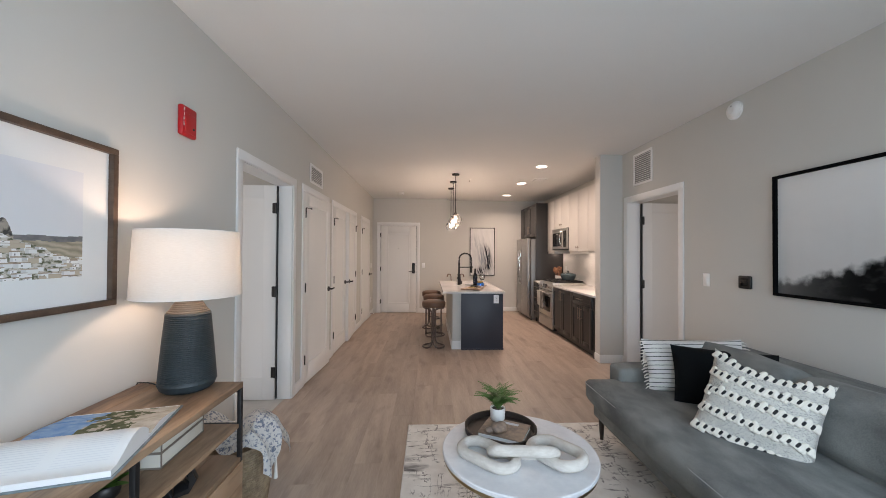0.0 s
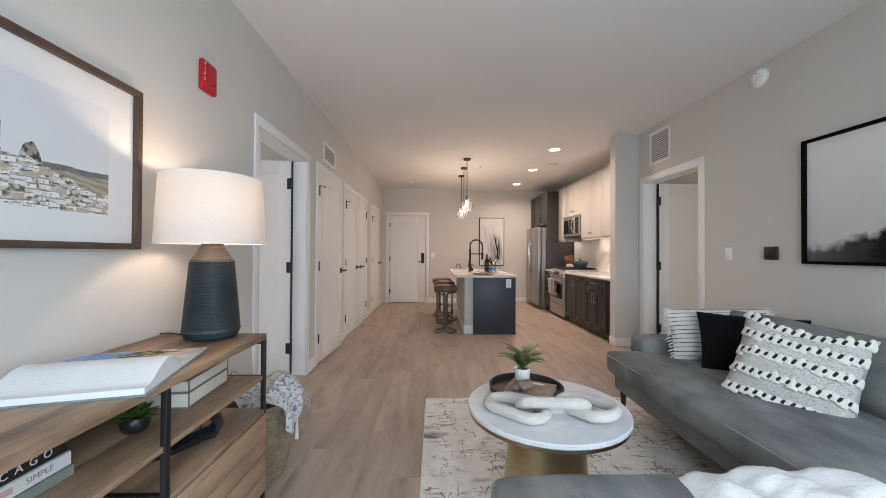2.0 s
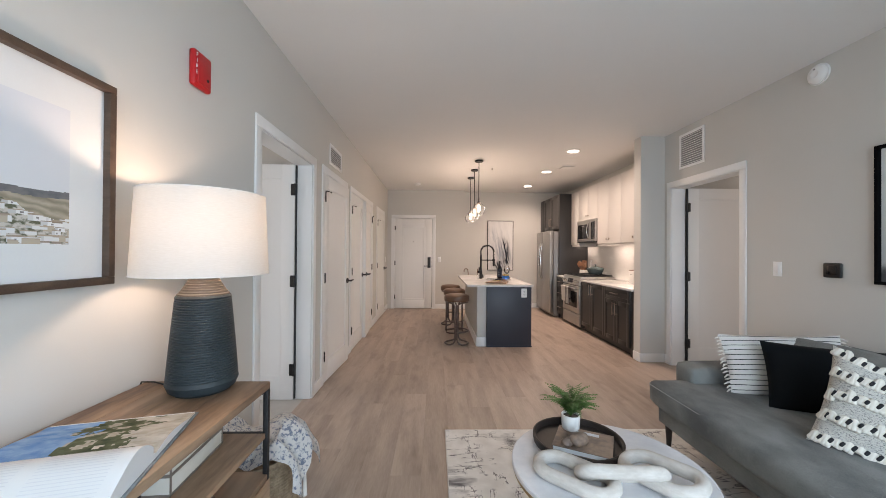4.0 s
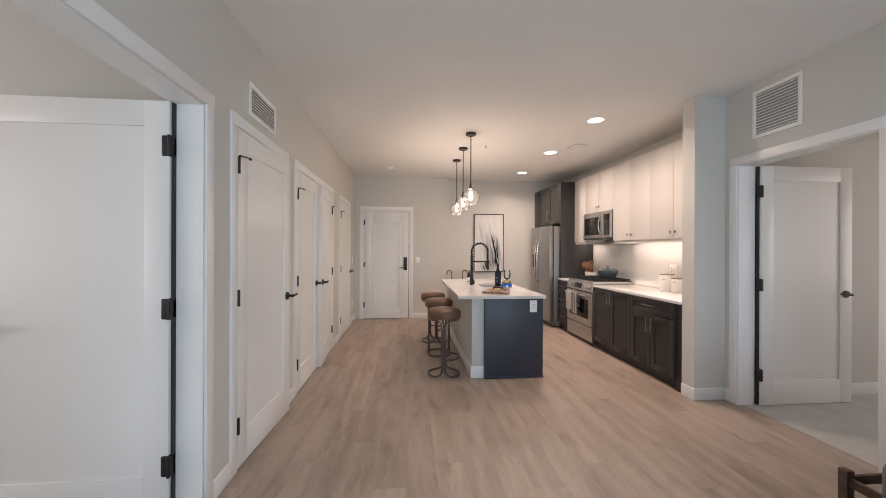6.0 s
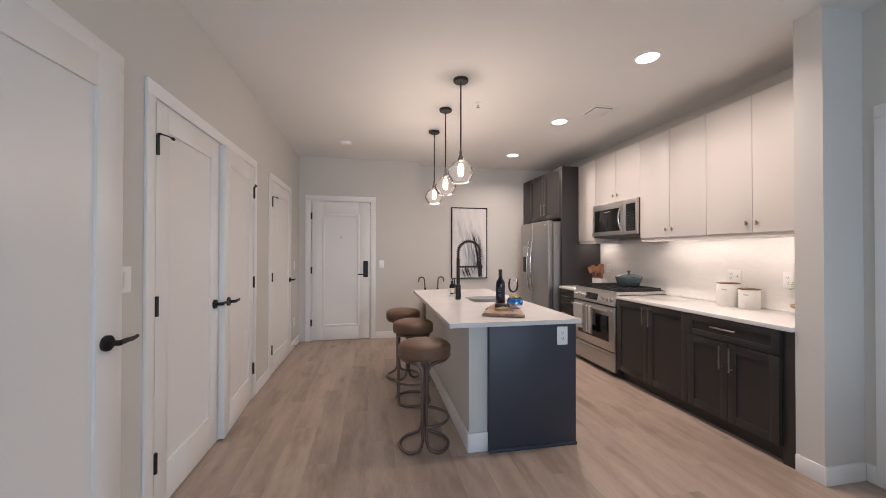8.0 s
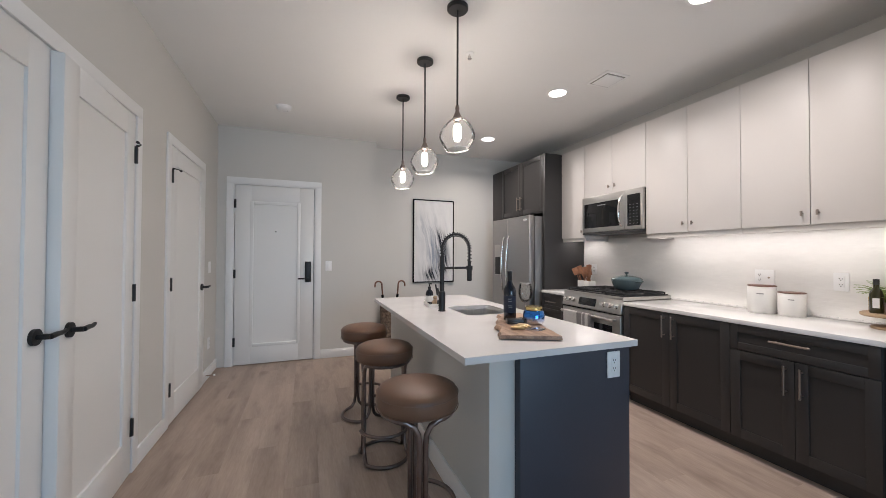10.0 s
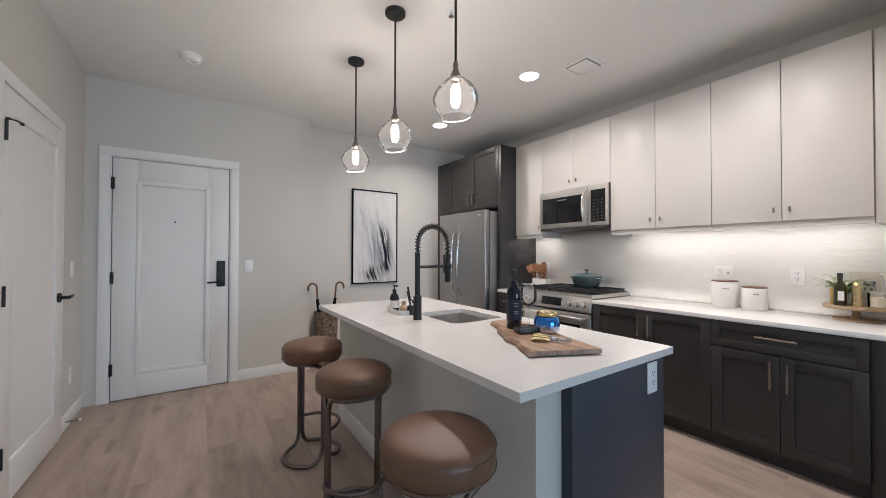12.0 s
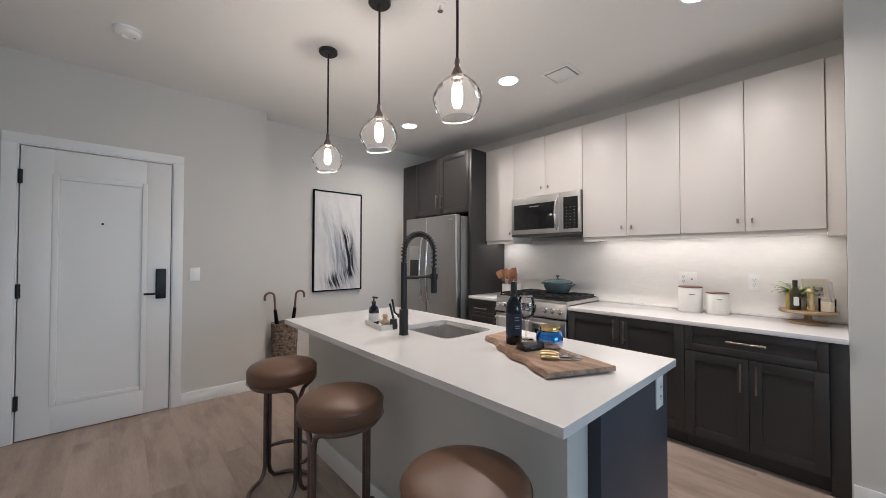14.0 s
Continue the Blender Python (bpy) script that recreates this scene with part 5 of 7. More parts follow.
boards("top_board", CX0, CY0, CX1, CY1, CTOP - 0.026, CTOP, (0.22, 0.47, 0.74), cs)
boards("shelf_board", CX0 + 0.004, CY0 + 0.018, CX1 - 0.008, CY1 - 0.018, SH - 0.018, SH, (0.30, 0.66), cs)
boards("lower_board", CX0, CYM - 0.01, CX1, CY1, LO - 0.020, LO, (0.36, 0.70), cs)
part("drawer_case", Shape().box(CX0 + 0.004, CYM, 0.10, CX1 - 0.012, CY1 - 0.002, LO - 0.0205, 0.001), MANGO, cs)
for z0, z1 in ((0.105, 0.278), (0.282, 0.455)):
    dfr = part("drawer_front", Shape().box(CX1 - 0.0115, CYM + 0.004, z0, CX1 - 0.006, CY1 - 0.004, z1, 0.001), MANGO, cs)
    zm = z0 + 0.42 * (z1 - z0)
    for a, b in ((z0, zm - 0.0002), (zm + 0.0002, z1)):
        part("board", Shape().box(CX1 - 0.0058, CYM + 0.004, a, CX1 + 0.004, CY1 - 0.004, b, 0.0015), MANGO, dfr)
part("bottom_shelf", Shape().box(CX0 + 0.004, CY0 + 0.018, 0.10, CX1 - 0.008, CYM - 0.002, 0.118, 0.002), MANGO, cs)
T = 0.018
for y in (CY0, CYM - T / 2, CY1 - T):
    for x in (CX0, CX1 - T):
        part("post", Shape().box(x, y, 0.0, x + T, y + T, CTOP - 0.0265, 0.001), BLACK, cs, "black iron post")
for y in (CY0, CY1 - T):
    for z in (SH - 0.019, CTOP - 0.045):
        part("crossbar", Shape().box(CX0 + T, y, z, CX1 - T, y + T, z + 0.018, 0.001), BLACK, cs, "black iron crossbar")
part("crossbar", Shape().box(CX0 + T, CYM - T / 2, LO + 0.001, CX1 - T, CYM + T / 2, LO + 0.010, 0.001), BLACK, cs, "black iron crossbar")

# table lamp
lx, ly = -0.73, 1.765
tl = thing("table_lamp", pose(lx, ly, CTOP), "ribbed blue-grey ceramic table lamp with white linen shade, lit", "table lamp")
RIB = mat("ribbed_ceramic", (0.030, 0.044, 0.051), 0.55, second=(0.012, 0.018, 0.021), scale=8, fine=80, bump=0.3)
prof = [(0, 0), (0.090, 0), (0.104, 0.012), (0.113, 0.035)]
for k in range(34):
    z = 0.045 + 0.285 * k / 34
    r = 0.111 - 0.024 * (k / 34) ** 1.1
    prof += [(r, z), (r, z + 0.0035), (r - 0.0028, z + 0.006)]
prof += [(0.088, 0.333), (0.083, 0.340), (0, 0.342)]
part("body", Shape().lathe(prof, 56), RIB, tl, smooth=25)
prof = []
for k in range(8):
    z = 0.340 + 0.068 * k / 8
    r = 0.082 - 0.040 * (k / 8) ** 0.8
    prof += [(r, z), (r - 0.001, z + 0.005), (r - 0.004, z + 0.007)]
part("neck", Shape().lathe([(0, 0.340)] + prof + [(0.045, 0.412), (0, 0.412)], 48), mat("taupe_ceramic", (0.095, 0.072, 0.056), 0.65, var=0.12, scale=10, fine=90, bump=0.2), tl, "taupe ribbed neck", smooth=25)
part("stem", Shape().rod((0, 0, 0.41), (0, 0, 0.53), 0.008, 10), BRASS, tl)
LINEN = bpy.data.materials.new("linen_shade")
LINEN.use_nodes = True
nn_, ll_ = LINEN.node_tree.nodes, LINEN.node_tree.links
df, tr_, mxs, wv_ = nn_.new("ShaderNodeBsdfDiffuse"), nn_.new("ShaderNodeBsdfTranslucent"), nn_.new("ShaderNodeMixShader"), nn_.new("ShaderNodeTexNoise")
cr_, tc_, mp_ = nn_.new("ShaderNodeValToRGB"), nn_.new("ShaderNodeTexCoord"), nn_.new("ShaderNodeMapping")
mp_.inputs["Scale"].default_value = (60, 60, 500)
wv_.inputs["Scale"].default_value = 1.0
ll_.new(tc_.outputs["Object"], mp_.inputs[0])
ll_.new(mp_.outputs[0], wv_.inputs["Vector"])
ll_.new(wv_.outputs[0], cr_.inputs[0])
cr_.color_ramp.elements[0].color, cr_.color_ramp.elements[1].color = rgb(0.70, 0.67, 0.63), rgb(0.80, 0.78, 0.75)
for q in (df, tr_):
    ll_.new(cr_.outputs[0], q.inputs["Color"])
mxs.inputs[0].default_value = 0.36
ll_.new(df.outputs[0], mxs.inputs[1])
ll_.new(tr_.outputs[0], mxs.inputs[2])
ll_.new(mxs.outputs[0], nn_["Material Output"].inputs["Surface"])
sh = part("shade", Shape().lathe([(0.211, 0.412), (0.197, 0.703), (0.195, 0.703), (0.209, 0.412)], 64, closed=True), LINEN, tl, "white linen drum shade")
for r, z in ((0.2105, 0.413), (0.1965, 0.702)):
    part("shade_ring", Shape().tube([(r * math.cos(2 * math.pi * k / 56), r * math.sin(2 * math.pi * k / 56), z) for k in range(56)], 0.0022, 6, True), CLOTH, sh)
part("spider", Shape().rod((-0.2, 0, 0.53), (0.2, 0, 0.53), 0.002, 6).rod((0, -0.2, 0.53), (0, 0.2, 0.53), 0.002, 6), BRASS, tl)
bb = part("bulb", Shape().lathe([(0, 0.53), (0.014, 0.535), (0.03, 0.575), (0.03, 0.59), (0.018, 0.612), (0, 0.618)], 20), BULB, tl)
bb.visible_shadow = False
part("cord", Shape().tube([(-0.10, 0.02, 0.004), (-0.16, 0.03, 0.004), (-0.21, 0.05, 0.006), (-0.262, 0.055, 0.004), (-0.285, 0.055, -0.06)], 0.003, 6), BLACK, tl, "black power cord")


# open book
def page_block(parent, name, sg, length, width, lift, material):
    s = Shape()
    rows = []
    N = 16
    for i in range(N + 1):
        q = i / N
        top = lift * (0.45 + 0.9 * math.sin(math.pi * min(1, q * 1.1 + 0.05)) * (1 - 0.55 * q)) * (1 - 0.25 * q)
        rows.append([s.bm.verts.new((x, sg * width * q, z)) for x, z in ((-length / 2, top), (length / 2, top), (length / 2, 0.004), (-length / 2, 0.004))])
    for a, b in zip(rows, rows[1:]):
        for k in range(4):
            s.bm.faces.new((a[k], a[(k + 1) % 4], b[(k + 1) % 4], b[k]))
    s.bm.faces.new(rows[0])
    s.bm.faces.new(rows[-1])
    return part(name, s, material, parent, smooth=50)


def page_top(q, lift):
    return lift * (0.45 + 0.9 * math.sin(math.pi * min(1, q * 1.1 + 0.05)) * (1 - 0.55 * q)) * (1 - 0.25 * q)


ob_ = thing("open_book", pose(-0.722, 1.265, CTOP, 0, 0, 15), "large open picture book lying on the console table", "book")
part("cover", Shape().box(-0.180, -0.218, 0.0, 0.180, 0.265, 0.004, 0.001), mat("blue_cover", (0.16, 0.20, 0.22), 0.5, var=0.4, scale=20, bump=0.0), ob_, "thin patterned cover")
page_block(ob_, "page_block", -1, 0.345, 0.210, 0.060, PAPER)
page_block(ob_, "page_block", 1, 0.345, 0.255, 0.026, PAPER)
INK = mat("grey_ink", (0.63, 0.63, 0.64), 0.8, var=0.1, bump=0.0)


def curved_sheet(name, x0, x1, q0, q1, sg, width, lift, parent, colour=None, material=None, nx=1, nq=10, gap=0.0009):
    xs, qs = np.linspace(x0, x1, nx + 1), np.linspace(q0, q1, nq + 1)
    verts = [(x, sg * width * q, page_top(q, lift) + gap) for q in qs for x in xs]
    faces = [(j * (nx + 1) + i, j * (nx + 1) + i + 1, (j + 1) * (nx + 1) + i + 1, (j + 1) * (nx + 1) + i) for j in range(nq) for i in range(nx)]
    me = bpy.data.meshes.new(name)
    me.from_pydata(verts, [], [f if sg > 0 else f[::-1] for f in faces])
    if colour:
        at = me.color_attributes.new("print", "FLOAT_COLOR", "CORNER")
        cols = np.array([(*colour((i + 0.5) / nx, (j + 0.5) / nq), 1.0) for j in range(nq) for i in range(nx)], dtype=np.float32)
        at.data.foreach_set("color", np.repeat(cols, 4, axis=0).ravel())
    me.materials.append(material or PRINT)
    o = new(name, me)
    o.parent = parent
    return o


def coast(u, v):
    g = 0.5 + 0.5 * fbm(u * 9, v * 9)
    if u + 0.25 * fbm(u * 5, v * 3) < 0.36:
        return mixc((0.08, 0.22, 0.50), (0.30, 0.45, 0.62), g)
    if g > 0.62 or u + 0.3 * fbm(u * 4, v * 6) > 0.74:
        return mixc((0.62, 0.58, 0.52), (0.34, 0.30, 0.24), g)
    return mixc((0.035, 0.05, 0.03), (0.20, 0.21, 0.13), g)


curved_sheet("photo_page", -0.176, 0.176, 0.02, 0.97, 1, 0.255, 0.026, ob_, coast, None, 50, 36)
for c0, c1 in ((-0.145, -0.015), (0.015, 0.145)):
    for k in range(20):
        q = 0.16 + 0.68 * k / 20
        curved_sheet("text_line", c0, c1 - (0.05 if k == 19 else 0), q, q + 0.009, -1, 0.210, 0.060, ob_, None, INK, 1, 1)

# box, plant, sculpture and books on the console
IVORY = mat("ivory_box", (0.66, 0.63, 0.56), 0.6, var=0.04, scale=8, bump=0.05)
TAUPE = mat("taupe_edge", (0.20, 0.165, 0.135), 0.6, var=0.1, bump=0.05)
kb = thing("storage_box", pose(-0.76, 1.60, SH, 0, 0, 4), "ivory keepsake box with taupe edges on the shelf", "box")
part("body", Shape().box(-0.12, -0.14, 0, 0.12, 0.14, 0.058, 0.001), IVORY, kb)
part("lid", Shape().box(-0.121, -0.141, 0.0595, 0.121, 0.141, 0.098, 0.001), IVORY, kb)
part("lid_top", Shape().box(-0.123, -0.143, 0.0982, 0.123, 0.143, 0.103, 0.001), TAUPE, kb, "taupe lid panel")
for x in (-0.1225, 0.1205):
    for y in (-0.1425, 0.1355):
        part("edge_strip", Shape().box(x, y, 0.001, x + 0.002, y + 0.007, 0.097), TAUPE, kb)
part("edge_strip", Shape().box(0.1203, -0.142, 0.001, 0.1225, 0.142, 0.007).box(0.1213, -0.142, 0.054, 0.1228, 0.142, 0.0635), TAUPE, kb)
part("edge_strip", Shape().box(-0.122, -0.1425, 0.001, 0.122, -0.1403, 0.007).box(-0.122, -0.1428, 0.054, 0.122, -0.1412, 0.0635), TAUPE, kb)


def leaf_blade(s, base, tip, width, droop=0.0, n=5):
    base, tip = Vector(base), Vector(tip)
    d = tip - base
    side = d.cross(Vector((0, 0, 1)))
    side = side.normalized() if side.length > 1e-5 else Vector((1, 0, 0))
    rows = []
    for k in range(n + 1):
        q = k / n
        w = width * math.sin(math.pi * min(0.97, 0.12 + 0.88 * q)) * 0.5
        p = base + d * q + Vector((0, 0, -droop * q * q))
        rows.append((s.bm.verts.new(p - side * w), s.bm.verts.new(p + Vector((0, 0, -0.15 * w))), s.bm.verts.new(p + side * w)))
    for a, b in zip(rows, rows[1:]):
        s.bm.faces.new((a[0], a[1], b[1], b[0]))
        s.bm.faces.new((a[1], a[2], b[2], b[1]))


def fronds(parent, z, count, length, rng, spread=1.0, material=None, leaflet=0.035, pairs=13):
    for k in range(count):
        a = 2 * math.pi * k / count + rng.uniform(-0.3, 0.3)
        el = radians(rng.uniform(48, 86)) if spread == 1.0 else radians(rng.uniform(40, 82))
        L = length * rng.uniform(0.7, 1.08)
        s = Shape()
        pts = []
        for i in range(9):
            q = i / 8
            e = el - 0.5 * q * q
            pts.append(Vector((math.cos(a) * L * q * math.cos(e), math.sin(a) * L * q * math.cos(e), z + L * q * math.sin(e))))
        s.tube(pts, 0.0009, 5)
        for i in range(pairs):
            q = 0.14 + 0.84 * i / (pairs - 1)
            f = q * 8
            j = min(7, int(f))
            p = pts[j].lerp(pts[j + 1], f - j)
            t = (pts[j + 1] - pts[j]).normalized()
            sd = t.cross(Vector((0, 0, 1)))
            sd = sd.normalized() if sd.length > 1e-4 else Vector((1, 0, 0))
            ln = leaflet * math.sin(math.pi * (0.18 + 0.78 * q)) * rng.uniform(0.85, 1.1)
            for sg in (-1, 1):
                leaf_blade(s, p, p + sd * sg * ln + t * ln * 0.45 + Vector((0, 0, rng.uniform(-0.1, 0.15) * ln)), max(0.0085, 0.34 * leaflet * (leaflet > 0.029)), 0.003, 3)
        part("frond", s, material or LEAF, parent)


rng = random.Random(5)
SUCC = mat("succulent_leaf", (0.21, 0.43, 0.10), 0.45, second=(0.11, 0.27, 0.06), scale=25, fine=100, bump=0.05)
su = thing("potted_succulent", pose(-0.690, 1.312, SH) @ Matrix.Diagonal((0.84, 0.84, 0.66, 1)), "green succulent in a round black pot on the shelf", "potted plant")
part("pot", Shape().lathe([(0, 0), (0.032, 0), (0.043, 0.016), (0.047, 0.040), (0.044, 0.066), (0.040, 0.072), (0.037, 0.068), (0.039, 0.05), (0, 0.05)], 32), BLACKCER, su)
part("soil", Shape().lathe([(0, 0.066), (0.038, 0.064), (0.036, 0.058), (0, 0.058)], 24), DARKWOOD, su)
for k in range(22):
    a = k * 2.4
    el = radians(6 + 56 * (k / 22))
    L = 0.092 - 0.025 * (k / 22)
    s = Shape()
    leaf_blade(s, (0, 0, 0.068), (math.cos(a) * L * math.cos(el), math.sin(a) * L * math.cos(el), 0.072 + L * math.sin(el)), 0.034, 0.006, 6)
    bmesh.ops.solidify(s.bm, geom=s.bm.faces[:], thickness=0.003)
    part("leaf", s, SUCC, su)

sc = thing("black_sculpture", pose(-0.655, 1.50, LO, 0, 0, 50), "angular black wooden knot sculpture under the shelf", "sculpture")
s = Shape()
for y, ring in ((-0.006, ((-0.15, 0.023), (-0.06, 0.022), (0.03, 0.030), (0.035, 0.075), (-0.05, 0.072), (-0.12, 0.052))), (0.006, ((0.0, 0.028), (0.10, 0.023), (0.125, 0.050), (0.10, 0.108), (0.055, 0.110), (0.01, 0.082)))):
    s.tube([Vector((x, y, z)) for x, z in ring], 0.0235, 6, True)
for vv in s.bm.verts:
    vv.co.x, vv.co.y = vv.co.x * 0.86, vv.co.y * 1.6
part("knot", s, BLACKCER, sc)

BK = mat("black_book_cover", (0.012, 0.012, 0.013), 0.5, var=0.2, bump=0.02)
WB = mat("white_book_cover", (0.68, 0.67, 0.66), 0.5, var=0.02, bump=0.02)
GB = mat("green_book_cover", (0.21, 0.25, 0.22), 0.6, var=0.1, bump=0.02)
SPINE = mat("spine_ink", (0.22, 0.22, 0.23), 0.6, bump=0.0)
PINK = mat("pink_ink", (0.62, 0.36, 0.34), 0.6, bump=0.0)
zb = SH
for nm, w, l_, h, mt, rot, lab in (("book", 0.245, 0.30, 0.026, GB, -1, "thin grey-green hardback at the bottom of a stack"), ("book", 0.235, 0.295, 0.034, WB, 0, "white hardback with pink and grey spine lettering"), ("book", 0.225, 0.285, 0.036, BK, 1, "black hardback with white spine lettering")):
    bk = thing(nm, pose(-0.785, 0.94, zb, 0, 0, rot), lab, "book", "stacked books on the console shelf")
    part("cover", Shape().box(-w / 2, -l_ / 2, 0, w / 2, l_ / 2, 0.003, 0.001).box(-w / 2, -l_ / 2, h - 0.003, w / 2, l_ / 2, h, 0.001).box(w / 2 - 0.004, -l_ / 2, 0.003, w / 2, l_ / 2, h - 0.003), mt, bk)
    part("pages", Shape().box(-w / 2 + 0.004, -l_ / 2 + 0.004, 0.0032, w / 2 - 0.0045, l_ / 2 - 0.004, h - 0.0032), PAPER, bk)
    if mt is BK:
        text_mesh("CHICAGO", 0.026, pose(w / 2 + 0.0003, 0.012, h / 2, 90, 0, 90), WHITEPL, "lettering", bk, 0.0003, 1.9)
    elif mt is WB:
        text_mesh("SIMPLE", 0.020, pose(w / 2 + 0.0003, 0.075, h / 2, 90, 0, 90), SPINE, "lettering", bk, 0.0003)
        part("lettering_bar", Shape().box(w / 2, -0.10, h / 2 - 0.007, w / 2 + 0.0006, 0.02, h / 2 + 0.007), PINK, bk)
    zb += h

# basket with a throw beside the console
bsk = thing("wicker_basket", pose(-0.725, 2.145, 0), "woven seagrass floor basket holding a patterned throw", "basket")
prof = [(0, 0.0), (0.145, 0.0)]
for k in range(30):
    z = 0.006 + 0.374 * k / 30
    r = 0.150 + 0.040 * math.sin(math.pi * (0.12 + 0.62 * k / 30))
    prof += [(r, z), (r + 0.004, z + 0.006), (r, z + 0.0115)]
part("body", Shape().lathe(prof + [(0.178, 0.392), (0.168, 0.390), (0.165, 0.30), (0, 0.30)], 56, wobble=lambda c: Vector((c.x, c.y, c.z)) * (1 + 0.012 * math.sin(28 * math.atan2(c.y, c.x)))), WICKER, bsk, smooth=20)
THROW = mat("patterned_throw", (0.84, 0.83, 0.81), 0.95, second=(0.24, 0.29, 0.38), scale=62, fine=240, bump=0.4, ramp=(0.59, 0.68))
tb = thing("throw_blanket", pose(-0.725, 2.145, 0.30), "white throw with blue-grey pattern spilling from the basket", "blanket")


def drape(u, v):
    """Folded cloth that rises in the basket and falls over its rim."""
    x, y = -0.16 + 0.43 * u, -0.16 + 0.34 * v
    z = 0.135 + 0.035 * math.sin(9 * u + 3 * v) + 0.065 * math.sin(math.pi * v)
    if x > 0.15:
        d = x - 0.15
        z -= 1.9 * d * (0.6 + 0.4 * math.sin(7 * v))
        x = 0.15 + 0.085 * math.sin(min(1, d * 10) * math.pi / 2) + 0.02 * math.sin(16 * v)
    return Vector((x, y, z)) + 0.022 * noise.noise_vector(Vector((u * 6, v * 6, 0)))


s = Shape()
N = 30
gv = [[s.bm.verts.new(drape(i / N, j / N)) for i in range(N + 1)] for j in range(N + 1)]
for j in range(N):
    for i in range(N):
        s.bm.faces.new((gv[j][i], gv[j][i + 1], gv[j + 1][i + 1], gv[j + 1][i]))
bmesh.ops.solidify(s.bm, geom=s.bm.faces[:], thickness=0.014)
part("cloth", s, THROW, tb, smooth=80)
part("tassel", Shape().rod((0.222, 0.02, -0.02), (0.225, 0.015, -0.13), 0.006, 8, 0.011), WOOL, tb, "white tassel")

# ---- sofa ----
sf = thing("sectional_sofa", pose(0, 0, 0), "grey velvet sectional sofa on tapered wooden legs", "sofa")


def soft_part(name, x0, y0, z0, x1, y1, z1, r, puff, n=10, material=VELVET, rough=0.0, parent=None, tilt=None, freq=6.0):
    size = (x1 - x0, y1 - y0, z1 - z0)
    m = Matrix.Translation(((x0 + x1) / 2, (y0 + y1) / 2, (z0 + z1) / 2))
    if tilt:
        m = m @ tilt
    return part(name, Shape().soft(size, r, puff, n, m, rough, freq), material, parent or sf, smooth=80)


SEAT = 0.475
soft_part("base", 1.63, 0.42, 0.17, 2.74, 2.88, 0.315, 0.025, 0.0, 6)
soft_part("chaise_base", 0.52, 0.46, 0.17, 1.635, 1.305, 0.315, 0.025, 0.0, 6)
seat = soft_part("seat_cushion", 1.555, 1.20, 0.30, 2.40, 2.885, SEAT, 0.055, 0.014, 14, rough=0.004)
soft_part("corner_cushion", 1.555, 0.42, 0.30, 2.40, 1.20, SEAT, 0.055, 0.012, 10, rough=0.004)
chs = soft_part("chaise_cushion", 0.445, 0.42, 0.30, 1.56, 1.362, SEAT, 0.055, 0.012, 12, rough=0.004)
soft_part("arm", 1.785, 2.74, 0.20, 2.74, 2.935, 0.578, 0.035, 0.006, 8)
soft_part("back_frame", 2.50, 0.42, 0.20, 2.74, 2.93, 0.748, 0.045, 0.004, 10)
lean = Matrix.Rotation(radians(11), 4, "Y")
soft_part("back_cushion", 2.225, 1.96, 0.455, 2.47, 2.73, 0.795, 0.075, 0.022, 12, rough=0.006, tilt=lean)
soft_part("back_cushion", 2.225, 1.18, 0.455, 2.47, 1.95, 0.795, 0.075, 0.022, 12, rough=0.006, tilt=lean)
soft_part("back_cushion", 2.225, 0.44, 0.455, 2.47, 1.17, 0.795, 0.075, 0.022, 12, rough=0.006, tilt=lean)


def outline(x0, y0, x1, y1, z, r):
    return [(x, y, z) for x, y in rounded(x0, y0, x1, y1, r)]


part("piping", Shape().tube(outline(1.556, 1.205, 2.39, 2.88, SEAT - 0.035, 0.05), 0.0035, 6, True), SEAM, seat)
part("piping", Shape().tube(outline(0.447, 0.425, 1.555, 1.357, SEAT - 0.035, 0.05), 0.0035, 6, True), SEAM, chs)
for x, y in ((1.68, 2.83), (2.68, 2.86), (0.60, 1.24), (0.60, 0.52), (1.68, 0.50), (2.68, 0.50)):
    part("leg", Shape().rod((x, y, RZ), (x, y, 0.185), 0.012, 14, 0.024), DARKWOOD, sf, "tapered dark wooden leg")


# pillows: local x across, local z up, the face towards -y
def pillow_mesh(w, h, t, n=20, pinch=0.05, sag=0.0):
    s = Shape()
    sides = []
    for sg in (-1, 1):
        g = []
        for j in range(n + 1):
            row = []
            for i in range(n + 1):
                u, v = 2 * i / n - 1, 2 * j / n - 1
                e = max(0.0, (1 - abs(u) ** 3.2) * (1 - abs(v) ** 3.2))
                x = w / 2 * u * (1 - pinch * (1 - abs(v)) * 0 - pinch * (1 - v * v) * abs(u) ** 3)
                z = h / 2 * v * (1 - pinch * (1 - u * u) * abs(v) ** 3) - sag * (1 - u * u) * max(0, v)
                if sg > 0 and (i in (0, n) or j in (0, n)):
                    row.append(sides[0][j][i])
                else:
                    row.append(s.bm.verts.new(Vector((x, sg * t / 2 * e ** 0.62, z)) + 0.006 * e * noise.noise_vector(Vector((u * 2.3, v * 2.3, sg * 3 + w)))))
            g.append(row)
        sides.append(g)
    for k, g in enumerate(sides):
        for j in range(n):
            for i in range(n):
                q = (g[j][i], g[j][i + 1], g[j + 1][i + 1], g[j + 1][i])
                s.bm.faces.new(q if k == 0 else q[::-1])
    return s


def pillow_y(u, v, t):
    return -t / 2 * max(0.0, (1 - abs(u) ** 3.2) * (1 - abs(v) ** 3.2)) ** 0.62


